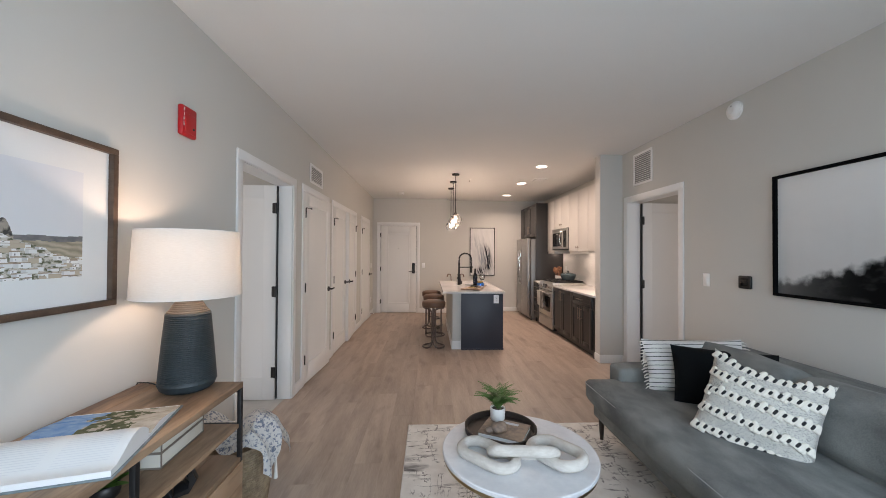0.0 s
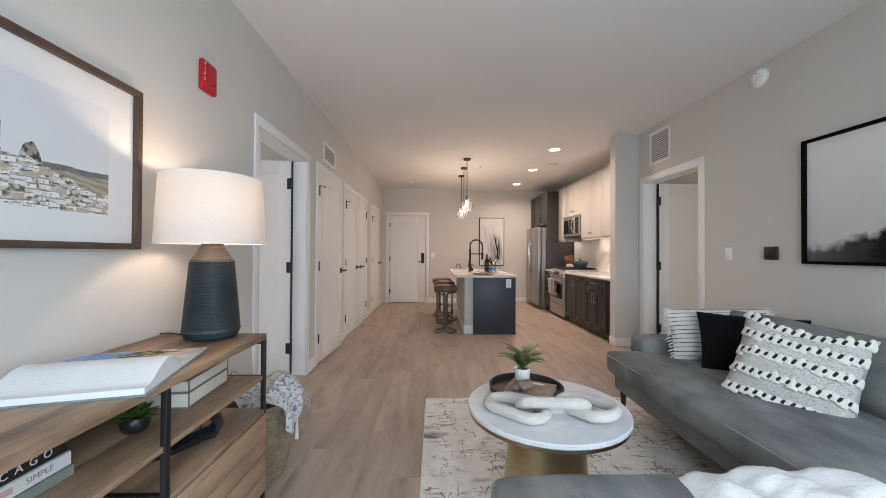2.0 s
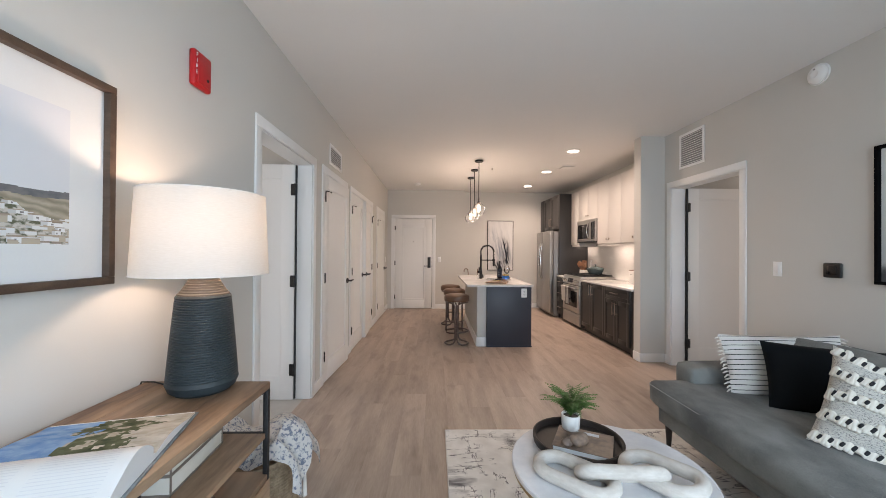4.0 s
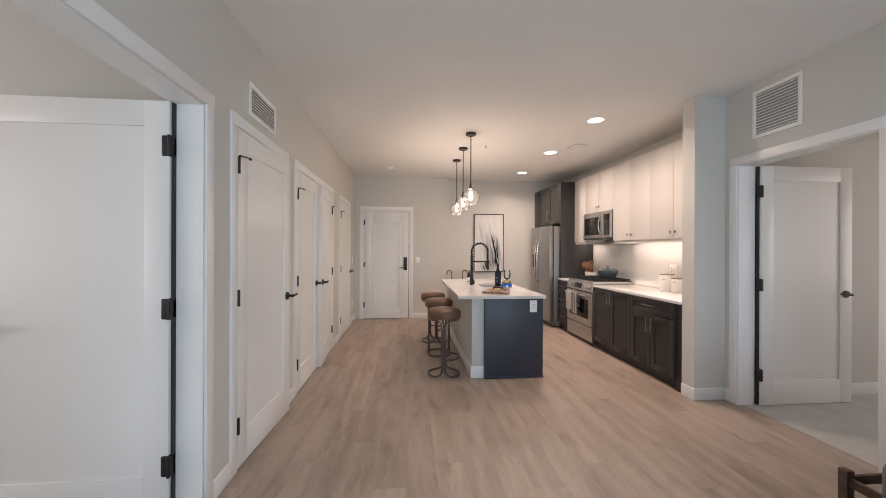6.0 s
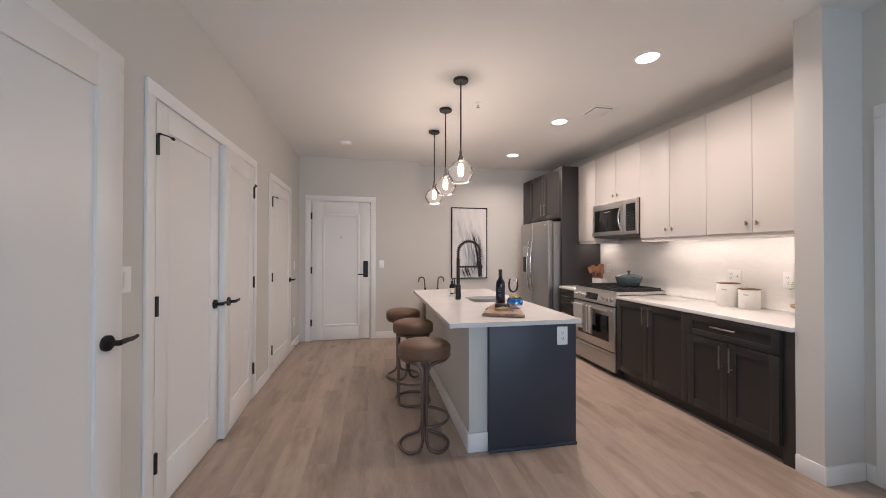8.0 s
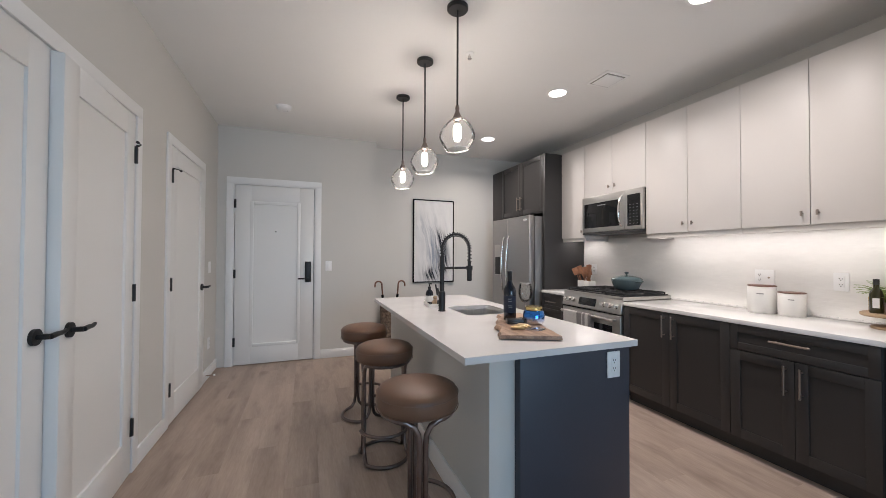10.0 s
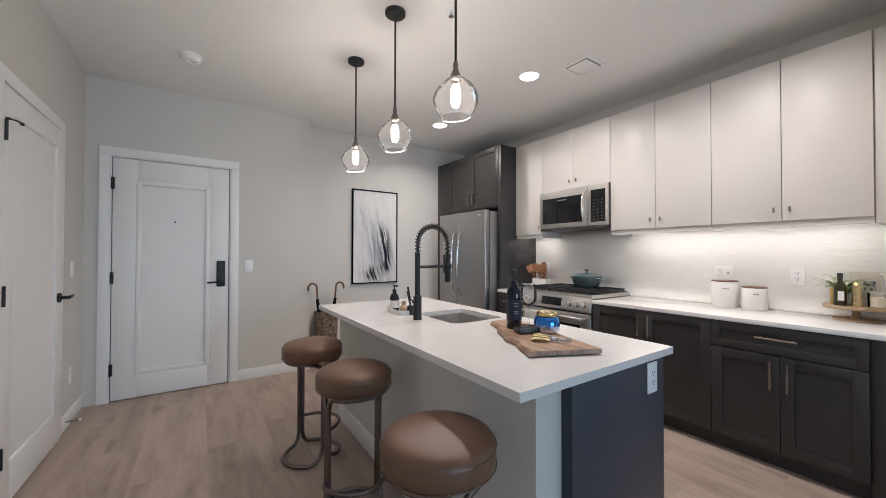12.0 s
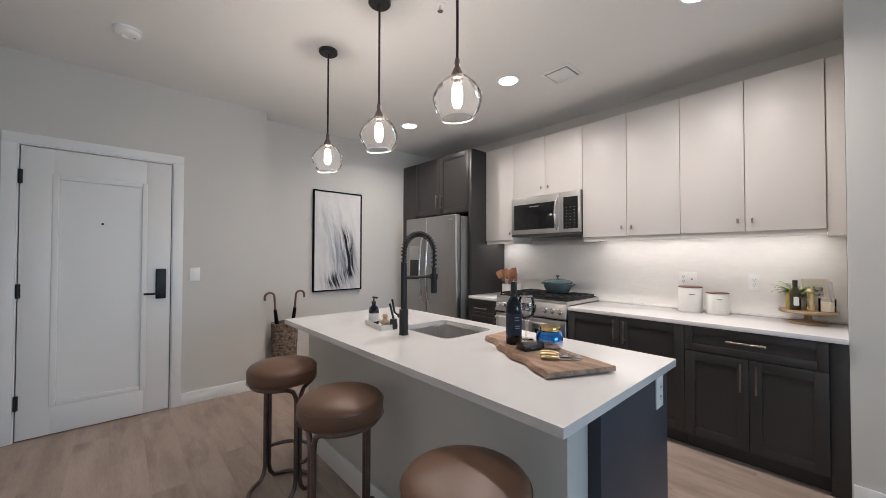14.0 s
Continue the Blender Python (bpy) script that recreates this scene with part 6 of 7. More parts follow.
def stripe_material():
    m = mat("striped_cotton", (0.70, 0.68, 0.65), 0.95, var=0.04, scale=10, fine=300, bump=0.4)
    n, l = m.node_tree.nodes, m.node_tree.links
    p = n["Principled BSDF"]
    old = p.inputs["Base Color"].links[0].from_socket
    tc = n.new("ShaderNodeTexCoord")
    sx = n.new("ShaderNodeSeparateXYZ")
    l.new(tc.outputs["Object"], sx.inputs[0])
    ns = n.new("ShaderNodeTexNoise")
    ns.inputs["Scale"].default_value = 14
    l.new(tc.outputs["Object"], ns.inputs["Vector"])
    ad = n.new("ShaderNodeMath")
    ad.operation = "MULTIPLY_ADD"
    ad.inputs[1].default_value = 0.006
    l.new(ns.outputs[0], ad.inputs[0])
    l.new(sx.outputs["Z"], ad.inputs[2])
    mo = n.new("ShaderNodeMath")
    mo.operation = "PINGPONG"
    mo.inputs[1].default_value = 0.0145
    l.new(ad.outputs[0], mo.inputs[0])
    lt = n.new("ShaderNodeMath")
    lt.operation = "LESS_THAN"
    lt.inputs[1].default_value = 0.0022
    l.new(mo.outputs[0], lt.inputs[0])
    mx = n.new("ShaderNodeMix")
    mx.data_type = "RGBA"
    l.new(lt.outputs[0], mx.inputs["Factor"])
    l.new(old, mx.inputs["A"])
    mx.inputs["B"].default_value = rgb(0.03, 0.03, 0.034)
    l.new(mx.outputs["Result"], p.inputs["Base Color"])
    return m


rng = random.Random(11)
p1 = thing("throw_pillow", pose(2.235, 2.585, SEAT + 0.170, -20, -2, -12), "white cotton pillow with thin black stripes and fringe", "pillow")
part("cover", pillow_mesh(0.66, 0.37, 0.15), stripe_material(), p1, smooth=80)
for sg in (-1, 1):
    for k in range(17):
        z = -0.165 + 0.33 * k / 16
        o = part("fringe", Shape().tube([(sg * 0.316, 0, z), (sg * (0.333 + rng.uniform(0, 0.006)), rng.uniform(-0.012, 0.004), z - 0.004), (sg * (0.346 + rng.uniform(0, 0.012)), rng.uniform(-0.02, 0.0), z - rng.uniform(0.005, 0.02))], 0.0045, 6, radii=[0.004, 0.0055, 0.003]), WOOL, p1)
p2 = thing("throw_pillow", pose(2.245, 2.335, SEAT + 0.156, -20, 2, -20), "plain black velvet throw pillow", "pillow")
part("cover", pillow_mesh(0.60, 0.38, 0.16), BLACKVEL, p2, smooth=80)

p3 = thing("throw_pillow", pose(2.04, 1.89, SEAT + 0.172, -26, 10, -52), "cream woven pillow with chunky wool loops and dark dashes", "pillow")
WEAVE = mat("cream_weave", (0.58, 0.56, 0.51), 0.95, second=(0.16, 0.16, 0.16), scale=150, fine=300, bump=0.9, stretch=(1, 1, 2), ramp=(0.52, 0.70))
YARN = mat("cream_yarn", (0.74, 0.70, 0.62), 0.95, var=0.06, scale=60, fine=350, bump=0.5, stretch=(3, 3, 1))
CHAR = mat("charcoal_yarn", (0.022, 0.022, 0.024), 0.95, var=0.2, scale=60, fine=300, bump=0.4)
W3, H3, T3, SAG, PIN = 0.485, 0.465, 0.16, 0.050, 0.08
part("cover", pillow_mesh(W3, H3, T3, 24, PIN, SAG), WEAVE, p3, smooth=80)


def on_pillow(u, v, lift):
    x = W3 / 2 * u * (1 - PIN * (1 - v * v) * abs(u) ** 3)
    z = H3 / 2 * v * (1 - PIN * (1 - u * u) * abs(v) ** 3) - SAG * (1 - u * u) * max(0, v)
    return Vector((x, pillow_y(u, v, T3) - lift, z))


for r in range(5):
    v = -0.88 + 1.76 * r / 4
    for k in range(14):
        u = -0.92 + 1.84 * k / 13
        here, nxt = on_pillow(u, v, 0.003), on_pillow(u + 0.02, v, 0.003)
        turn = Matrix.Rotation(math.atan2(nxt.y - here.y, nxt.x - here.x), 4, "Z")
        s = Shape()
        for q, dz, lean_ in ((-0.0080, 0.002, 26), (0.0080, -0.002, -4), (0.0, 0.0, 11)):
            mm = Matrix.Translation(here) @ turn @ Matrix.Translation((q + 0.0025 * math.sin(7.3 * k + 3 * r), 0.002 * math.sin(4.1 * k + r), dz + 0.005 * math.sin(5 * k + 2.3 * r))) @ Matrix.Rotation(radians(lean_ + 15 * math.sin(k * 3.1 + 2 * r)), 4, "Y")
            s.soft((0.0195, 0.019 + 0.003 * (lean_ == 11), 0.050 + 0.009 * math.sin(k * 2.7 + r)), 0.0090, 0.0, 4, mm)
        part("wool_loop", s, YARN, p3, smooth=80)
        if k < 13:
            mm = Matrix.Translation(on_pillow(u + 0.0708, v, 0.0085)) @ turn @ Matrix.Rotation(radians(24), 4, "Y")
            part("dark_dash", Shape().soft((0.0130, 0.0165, 0.025 + 0.004 * math.sin(3 * k + r)), 0.005, 0.0, 3, mm), CHAR, p3, smooth=80)

# throw on the chaise
ft = thing("fluffy_throw", pose(1.345, 1.02, SEAT + 0.008), "fluffy white faux-fur throw lying on the chaise", "blanket")
s = Shape()
N = 40
gv = []
for j in range(N + 1):
    row = []
    for i in range(N + 1):
        u, v = 2 * i / N - 1, 2 * j / N - 1
        e = max(0.0, (1 - abs(u) ** 4) * (1 - abs(v) ** 4)) ** 0.5
        u, v = u * math.sqrt(1 - 0.18 * v * v), v * math.sqrt(1 - 0.18 * u * u)
        row.append(s.bm.verts.new((0.33 * u + 0.02 * noise.noise(Vector((v * 3, 0, 1))), 0.30 * v + 0.02 * noise.noise(Vector((u * 3, 5, 1))), e * (0.040 + 0.018 * math.sin(9 * u + 3 * v) + 0.014 * fbm(u * 5, v * 5)))))
    gv.append(row)
for j in range(N):
    for i in range(N):
        s.bm.faces.new((gv[j][i], gv[j][i + 1], gv[j + 1][i + 1], gv[j + 1][i]))
part("fur", s, mat("faux_fur", (0.76, 0.75, 0.74), 1.0, var=0.05, scale=14, fine=75, bump=0.5, dist=0.008), ft, smooth=80)

# ---- coffee table ----
tx, ty, TZ, TR = 0.792, 1.86, 0.480, 0.371
cf = thing("coffee_table", pose(tx, ty, RZ), "round white marble coffee table on a brass drum base", "coffee table")
h = TZ - RZ
part("tabletop", Shape().lathe([(0, h - 0.022), (TR - 0.004, h - 0.022), (TR, h - 0.018), (TR, h - 0.004), (TR - 0.004, h), (0, h)], 96), MARBLE, cf)
part("rim_band", Shape().lathe([(0, h - 0.042), (TR - 0.012, h - 0.042), (TR - 0.006, h - 0.038), (TR - 0.006, h - 0.0225), (0, h - 0.0225)], 96), BRASS, cf, "brass band under the marble")
part("drum_base", Shape().lathe([(0, 0), (0.205, 0), (0.206, 0.006), (0.165, h - 0.0425), (0, h - 0.0425)], 72), BRASS, cf, "tapered brass drum")

tr0 = thing("round_tray", pose(0.735, 2.015, TZ), "round dark wooden tray on the coffee table", "tray")
part("dish", Shape().lathe([(0, 0), (0.177, 0), (0.187, 0.008), (0.190, 0.036), (0.184, 0.038), (0.178, 0.034), (0.176, 0.010), (0, 0.008)], 64), DARKWOOD, tr0)
TANC = mat("tan_book_cover", (0.36, 0.24, 0.17), 0.5, second=(0.12, 0.085, 0.07), scale=14, fine=60, bump=0.0)
b0 = thing("book", pose(0.752, 1.990, TZ + 0.008, 0, 0, -28) @ Matrix.Diagonal((1.16, 1.16, 1.0, 1)), "hardback with a brown photographic cover in the tray", "book")
part("cover", Shape().box(-0.10, -0.085, 0, 0.10, 0.085, 0.003, 0.001).box(-0.10, -0.085, 0.021, 0.10, 0.085, 0.024, 0.001).box(-0.10, -0.085, 0.003, -0.096, 0.085, 0.021), TANC, b0)
part("pages", Shape().box(-0.095, -0.082, 0.0032, 0.097, 0.082, 0.0208), PAPER, b0)
part("title_bar", Shape().box(-0.03, 0.045, 0.0241, 0.05, 0.065, 0.0246), INK, b0)
kn = thing("wooden_knot", pose(0.715, 1.955, TZ + 0.0325, 0, 0, 25), "small carved brown wooden knot on the book", "ornament")
part("knot", Shape().soft((0.085, 0.055, 0.045), 0.02, 0.006, 6, Matrix.Translation((0, 0, 0.0215)), 0.006, 20).soft((0.05, 0.035, 0.03), 0.014, 0.004, 5, Matrix.Translation((-0.05, 0.012, 0.016)), 0.004, 25), TANC, kn, smooth=80)
pf = thing("potted_fern", pose(0.735, 2.095, TZ + 0.0325), "small green fern in a white pot on the tray", "potted plant")
part("pot", Shape().lathe([(0, 0), (0.034, 0), (0.039, 0.006), (0.042, 0.060), (0.041, 0.066), (0.036, 0.066), (0.036, 0.052), (0, 0.052)], 32), CERAMIC, pf)
part("soil", Shape().lathe([(0, 0.058), (0.0355, 0.056), (0.035, 0.0525), (0, 0.0525)], 20), DARKWOOD, pf)
fronds(pf, 0.056, 44, 0.172, random.Random(3), leaflet=0.025, pairs=15)

lk = thing("chain_sculpture", pose(0.78, 1.755, TZ), "whitewashed wooden three-link chain sculpture", "sculpture")
LR = 0.0245


def link(m, length=0.225, width=0.125):
    pts = []
    st = length - width
    for k in range(14):
        a = -math.pi / 2 + math.pi * k / 13
        pts.append((st / 2 + width / 2 * math.cos(a), width / 2 * math.sin(a), 0))
    for k in range(14):
        a = math.pi / 2 + math.pi * k / 13
        pts.append((-st / 2 + width / 2 * math.cos(a), width / 2 * math.sin(a), 0))
    s = Shape().tube([m @ Vector(p) for p in pts], LR, 14, True)
    for v in s.bm.verts:
        v.co += 0.0018 * noise.noise_vector(v.co * 30)
    part("link", s, WHITEWOOD, lk, smooth=80)


link(pose(-0.152, 0.012, LR, 0, 0, -45), 0.275, 0.135)
link(pose(0.160, -0.005, LR + 0.012, 6, -5, -60), 0.265, 0.135)
link(pose(0.004, -0.020, LR + 0.020, -36, 0, -5), 0.285, 0.10)

# low wooden rack beyond the sofa's arm
mr_ = thing("magazine_rack", pose(2.30, 3.20, 0) @ Matrix.Diagonal((1, 1, 0.84, 1)), "low dark wooden magazine rack beside the sofa arm", "magazine rack")
for x in (-0.16, 0.16):
    for y in (-0.09, 0.09):
        part("post", Shape().box(x - 0.02, y - 0.02, 0, x + 0.02, y + 0.02, 0.36, 0.003), WALNUT, mr_)
for y in (-0.09, 0.09):
    for z in (0.10, 0.27):
        part("rail", Shape().box(-0.14, y - 0.009, z, 0.14, y + 0.009, z + 0.05, 0.002), WALNUT, mr_)
for x in (-0.16, 0.16):
    part("rail", Shape().box(x - 0.009, -0.07, 0.27, x + 0.009, 0.07, 0.32, 0.002), WALNUT, mr_)
part("base_board", Shape().box(-0.14, -0.081, 0.085, 0.14, 0.081, 0.0995, 0.002), WALNUT, mr_)

# ---- things on the island ----
BOARDW = mat("acacia_board", (0.44, 0.29, 0.19), 0.5, second=(0.17, 0.09, 0.055), scale=3, fine=24, bump=0.1, stretch=(9, 1, 9), ramp=(0.5, 0.9))
bd = thing("cutting_board", pose(0, 0, CT), "live-edge acacia cutting board on the island", "cutting board")
left, right = [], []
for k in range(15):
    q = k / 14
    y = 5.525 + 0.655 * q
    wv = 0.012 * math.sin(9 * q) + 0.010 * math.sin(23 * q + 1)
    left.append((0.825 + 0.30 * q + wv, y + 0.11 * (1 - q) - 0.005, 0))
    right.append((1.105 + 0.195 * q - 0.35 * wv * 0.5, y - 0.02 * (1 - q), 0))
s = Shape()
rows = []
for a, b in zip(left, right):
    rows.append([s.bm.verts.new((a[0] - 0.004, a[1], 0.006)), s.bm.verts.new((a[0] + 0.010, a[1], 0.024)), s.bm.verts.new((b[0], b[1], 0.024)), s.bm.verts.new((b[0] + 0.004, b[1], 0.006))])
for a, b in zip(rows, rows[1:]):
    for k in range(4):
        s.bm.faces.new((a[k], a[(k + 1) % 4], b[(k + 1) % 4], b[k]))
s.bm.faces.new(rows[0])
s.bm.faces.new(rows[-1])
s.box(0.93, 5.66, 0.0, 1.09, 5.69, 0.007).box(1.10, 6.06, 0, 1.26, 6.09, 0.007)
part("board", s, BOARDW, bd, smooth=30)
BZ = CT + 0.0242
WINE = mat("dark_wine_glass", (0.006, 0.008, 0.016), 0.08, var=0.1, bump=0.0)
wb_ = thing("wine_bottle", pose(1.10, 5.975, BZ), "dark wine bottle with a navy label on the board", "bottle")
part("body", Shape().lathe([(0, 0), (0.034, 0), (0.037, 0.004), (0.037, 0.165), (0.034, 0.190), (0.018, 0.215), (0.0145, 0.228), (0.014, 0.285), (0, 0.286)], 36), WINE, wb_)
part("foil", Shape().lathe([(0.0147, 0.235), (0.0152, 0.236), (0.0152, 0.290), (0.013, 0.292), (0, 0.292)], 28), BLACKCER, wb_, "black foil cap")
part("label", Shape().lathe([(0.0372, 0.045), (0.0375, 0.045), (0.0375, 0.145), (0.0372, 0.145)], 36, closed=True), mat("navy_label", (0.006, 0.010, 0.028), 0.6, var=0.1, bump=0.0), wb_, "navy paper label")
s = Shape()
for k, z in enumerate((0.125, 0.112, 0.085, 0.075)):
    a = radians(-122 + 2 * k)
    s.box(-0.011, -0.0381, z, 0.011, -0.0374, z + 0.005, m=Matrix.Rotation(a + math.pi / 2, 4, "Z"))
part("label_print", s, GREYMARK, wb_)
wg = thing("wine_glass", pose(1.215, 5.985, BZ), "clear stemmed wine glass on the board", "wine glass")
g_ = part("bowl", Shape().lathe([(0.004, 0.095), (0.022, 0.102), (0.038, 0.125), (0.043, 0.155), (0.040, 0.185), (0.033, 0.215), (0.0322, 0.215), (0.0392, 0.185), (0.042, 0.155), (0.037, 0.126), (0.021, 0.104), (0.0, 0.098)], 36), WGLASS, wg)
g_.visible_shadow = False
g_ = part("stem", Shape().lathe([(0, 0), (0.036, 0), (0.036, 0.002), (0.008, 0.006), (0.004, 0.012), (0.0035, 0.085), (0.005, 0.097), (0, 0.097)], 28), WGLASS, wg)
g_.visible_shadow = False
part("rim", Shape().tube([(0.0326 * math.cos(2 * math.pi * k / 32), 0.0326 * math.sin(2 * math.pi * k / 32), 0.215) for k in range(32)], 0.0008, 6, True), RIMGLINT, wg)


def mercury():
    m = mat("mercury_glass", (0.05, 0.22, 0.62), 0.12, 0.85, var=0.2, scale=25, fine=90, bump=0.06)
    n, l = m.node_tree.nodes, m.node_tree.links
    p = n["Principled BSDF"]
    old = p.inputs["Base Color"].links[0].from_socket
    tc, sx, mr, mx = n.new("ShaderNodeTexCoord"), n.new("ShaderNodeSeparateXYZ"), n.new("ShaderNodeMapRange"), n.new("ShaderNodeMix")
    mx.data_type = "RGBA"
    l.new(tc.outputs["Object"], sx.inputs[0])
    l.new(sx.outputs["Z"], mr.inputs["Value"])
    mr.inputs["From Min"].default_value, mr.inputs["From Max"].default_value = 0.01, 0.045
    l.new(mr.outputs[0], mx.inputs["Factor"])
    mx.inputs["A"].default_value = rgb(0.72, 0.68, 0.66)
    l.new(old, mx.inputs["B"])
    l.new(mx.outputs["Result"], p.inputs["Base Color"])
    return m


jr = thing("candle_jar", pose(1.165, 5.825, BZ), "blue mercury-glass candle jar with a gold lid", "candle")
part("jar", Shape().lathe([(0, 0), (0.046, 0), (0.057, 0.006), (0.060, 0.022), (0.060, 0.052), (0.053, 0.072), (0.043, 0.078), (0, 0.078)], 40), mercury(), jr)
part("lid", Shape().lathe([(0, 0.078), (0.046, 0.078), (0.047, 0.081), (0.047, 0.093), (0.045, 0.097), (0, 0.097)], 40), mat("gold_lid", (0.72, 0.53, 0.22), 0.25, 1.0, var=0.05, bump=0.0), jr, "brushed gold lid")
bx_ = thing("small_box", pose(1.065, 5.865, BZ, 0, 0, -20), "small matt black box on the board", "box")
part("body", Shape().box(-0.046, -0.033, 0, 0.046, 0.033, 0.026, 0.002), BLACKCER, bx_)
part("label_print", Shape().box(-0.014, -0.0334, 0.011, 0.014, -0.0329, 0.014), GREYMARK, bx_)
GOLD = mat("brass_cutlery", (0.62, 0.50, 0.28), 0.28, 1.0, var=0.08, bump=0.0)
for k, (x, y, a) in enumerate(((1.075, 5.735, -62), (1.045, 5.715, -56), (1.012, 5.690, -49))):
    kf = thing("cheese_knife", pose(x, y, BZ, 0, 0, a) @ Matrix.Diagonal((1.25, 1.25, 1.0, 1)), "small cheese knife with a gold handle", "knife", "cheese knives on the board")
    part("handle", Shape().tube([(-0.055, 0, 0.008), (-0.04, 0, 0.010), (-0.01, 0, 0.009), (0.005, 0, 0.006)], 0.007, 10, radii=[0.005, 0.0085, 0.0075, 0.004]), GOLD, kf)
    part("blade", Shape().box(0.0, -0.002 - 0.004 * (k == 1), 0.0045, 0.075, 0.008 + 0.006 * (k == 1), 0.006, 0.0005), CHROME, kf)

# washing-up tray
wt = thing("soap_tray", pose(0.905, 6.845, CT, 0, 0, -8), "rectangular white ceramic tray by the sink", "tray")
s = Shape().box(-0.045, -0.125, 0, 0.045, 0.125, 0.006, 0.002)
for a, b, c, d in ((-0.045, -0.125, -0.040, 0.125), (0.040, -0.125, 0.045, 0.125), (-0.04, -0.125, 0.04, -0.120), (-0.04, 0.120, 0.04, 0.125)):
    s.box(a, b, 0.005, c, d, 0.030, 0.002)
part("dish", s, CERAMIC, wt)
sb_ = thing("soap_bottle", pose(0.905, 6.915, CT + 0.0065), "black soap pump bottle with a white label", "soap bottle")
part("body", Shape().lathe([(0, 0), (0.030, 0), (0.032, 0.003), (0.032, 0.085), (0.026, 0.105), (0.012, 0.118), (0.012, 0.128), (0, 0.128)], 32), WINE, sb_)
part("label", Shape().lathe([(0.0323, 0.02), (0.0326, 0.02), (0.0326, 0.07), (0.0323, 0.07)], 32, closed=True), PAPER, sb_, "white paper label")
part("pump", Shape().lathe([(0, 0.128), (0.014, 0.128), (0.014, 0.142), (0.005, 0.145), (0.005, 0.165), (0, 0.165)], 20).box(-0.008, -0.042, 0.163, 0.008, 0.010, 0.174, 0.004), BLACKCER, sb_)
br = thing("dish_brush", pose(0.915, 6.80, CT + 0.0065), "round wooden dish brush with pale bristles", "brush")
part("bristles", Shape().lathe([(0, 0), (0.020, 0), (0.024, 0.022), (0, 0.022)], 24), mat("bristles", (0.52, 0.45, 0.34), 0.9, var=0.3, scale=60, fine=400, bump=0.8), br)
part("knob", Shape().lathe([(0, 0.022), (0.026, 0.022), (0.027, 0.030), (0.018, 0.042), (0.012, 0.052), (0.018, 0.066), (0.012, 0.078), (0, 0.080)], 24), mat("beech_wood", (0.50, 0.36, 0.23), 0.55, var=0.1, bump=0.05), br)
sr = thing("scrubber_holder", pose(0.932, 6.735, CT), "small black scrubber with an upright handle", "scrubber")
part("cup", Shape().lathe([(0, 0), (0.024, 0), (0.026, 0.02), (0.020, 0.06), (0, 0.062)], 24), BLACKCER, sr)
part("handle", Shape().rod((0, 0, 0.06), (-0.012, 0.022, 0.15), 0.007, 10), BLACKCER, sr)

# ---- things on the kitchen worktop ----
LIDW = mat("lid_wood", (0.13, 0.060, 0.040), 0.5, var=0.15, scale=10, bump=0.05)
for x, y, r, hh, rib_w in ((3.085, 5.745, 0.082, 0.19, 0.04), (3.09, 5.572, 0.073, 0.155, 0.032)):
    cn = thing("canister", pose(x, y, CT), "speckled white ceramic canister with a wooden lid", "canister", "canisters on the worktop")
    part("jar", Shape().lathe([(0, 0), (r - 0.004, 0), (r, 0.005), (r, hh - 0.006), (r - 0.004, hh), (0, hh)], 48), CERAMIC, cn)
    part("lid", Shape().lathe([(0, hh), (r - 0.002, hh), (r + 0.001, hh + 0.002), (r + 0.001, hh + 0.006), (r - 0.003, hh + 0.008), (0, hh + 0.009)], 48), LIDW, cn, "dark wooden lid")
    part("label_print", Shape().box(-rib_w / 2, -r - 0.0006, hh * 0.72, rib_w / 2, -r + 0.0008, hh * 0.72 + 0.006, m=Matrix.Rotation(radians(-68), 4, "Z")), GREYMARK, cn)

PALEW = mat("pale_wood", (0.42, 0.30, 0.185), 0.55, second=(0.28, 0.19, 0.11), scale=5, fine=40, bump=0.1, stretch=(1, 6, 1))
kx, ky = 3.055, 5.085
ck = thing("cake_stand", pose(kx, ky, CT), "pale wooden cake stand used as a display", "cake stand")
part("foot", Shape().lathe([(0, 0), (0.098, 0), (0.100, 0.004), (0.098, 0.013), (0.03, 0.017), (0, 0.017)], 40), PALEW, ck)
part("stem", Shape().lathe([(0, 0.017), (0.028, 0.017), (0.019, 0.03), (0.018, 0.058), (0.03, 0.070), (0, 0.070)], 28), PALEW, ck)
part("plate", Shape().lathe([(0, 0.070), (0.136, 0.070), (0.141, 0.075), (0.141, 0.086), (0.137, 0.090), (0, 0.090)], 56), PALEW, ck)
PZ = CT + 0.0905
OLIVE = mat("olive_bottle", (0.030, 0.028, 0.010), 0.08, var=0.1, bump=0.0)
AMBER = mat("amber_oil", (0.42, 0.27, 0.05), 0.12, var=0.1, bump=0.0)
ol = thing("oil_bottle", pose(kx - 0.07, ky + 0.055, PZ), "dark green oil bottle with a white emblem", "bottle")
part("body", Shape().lathe([(0, 0), (0.026, 0), (0.028, 0.003), (0.028, 0.105), (0.022, 0.125), (0.012, 0.142), (0.0115, 0.185), (0, 0.186)], 28), OLIVE, ol)
part("cap", Shape().lathe([(0.0118, 0.160), (0.0128, 0.161), (0.0128, 0.192), (0, 0.193)], 20), BLACKCER, ol)
part("label", Shape().box(-0.013, -0.0287, 0.03, 0.013, -0.0275, 0.085, m=Matrix.Rotation(radians(-75), 4, "Z")), PAPER, ol, "pale oval label")
ol = thing("oil_bottle", pose(kx - 0.015, ky + 0.075, PZ), "squat bottle of golden oil", "bottle")
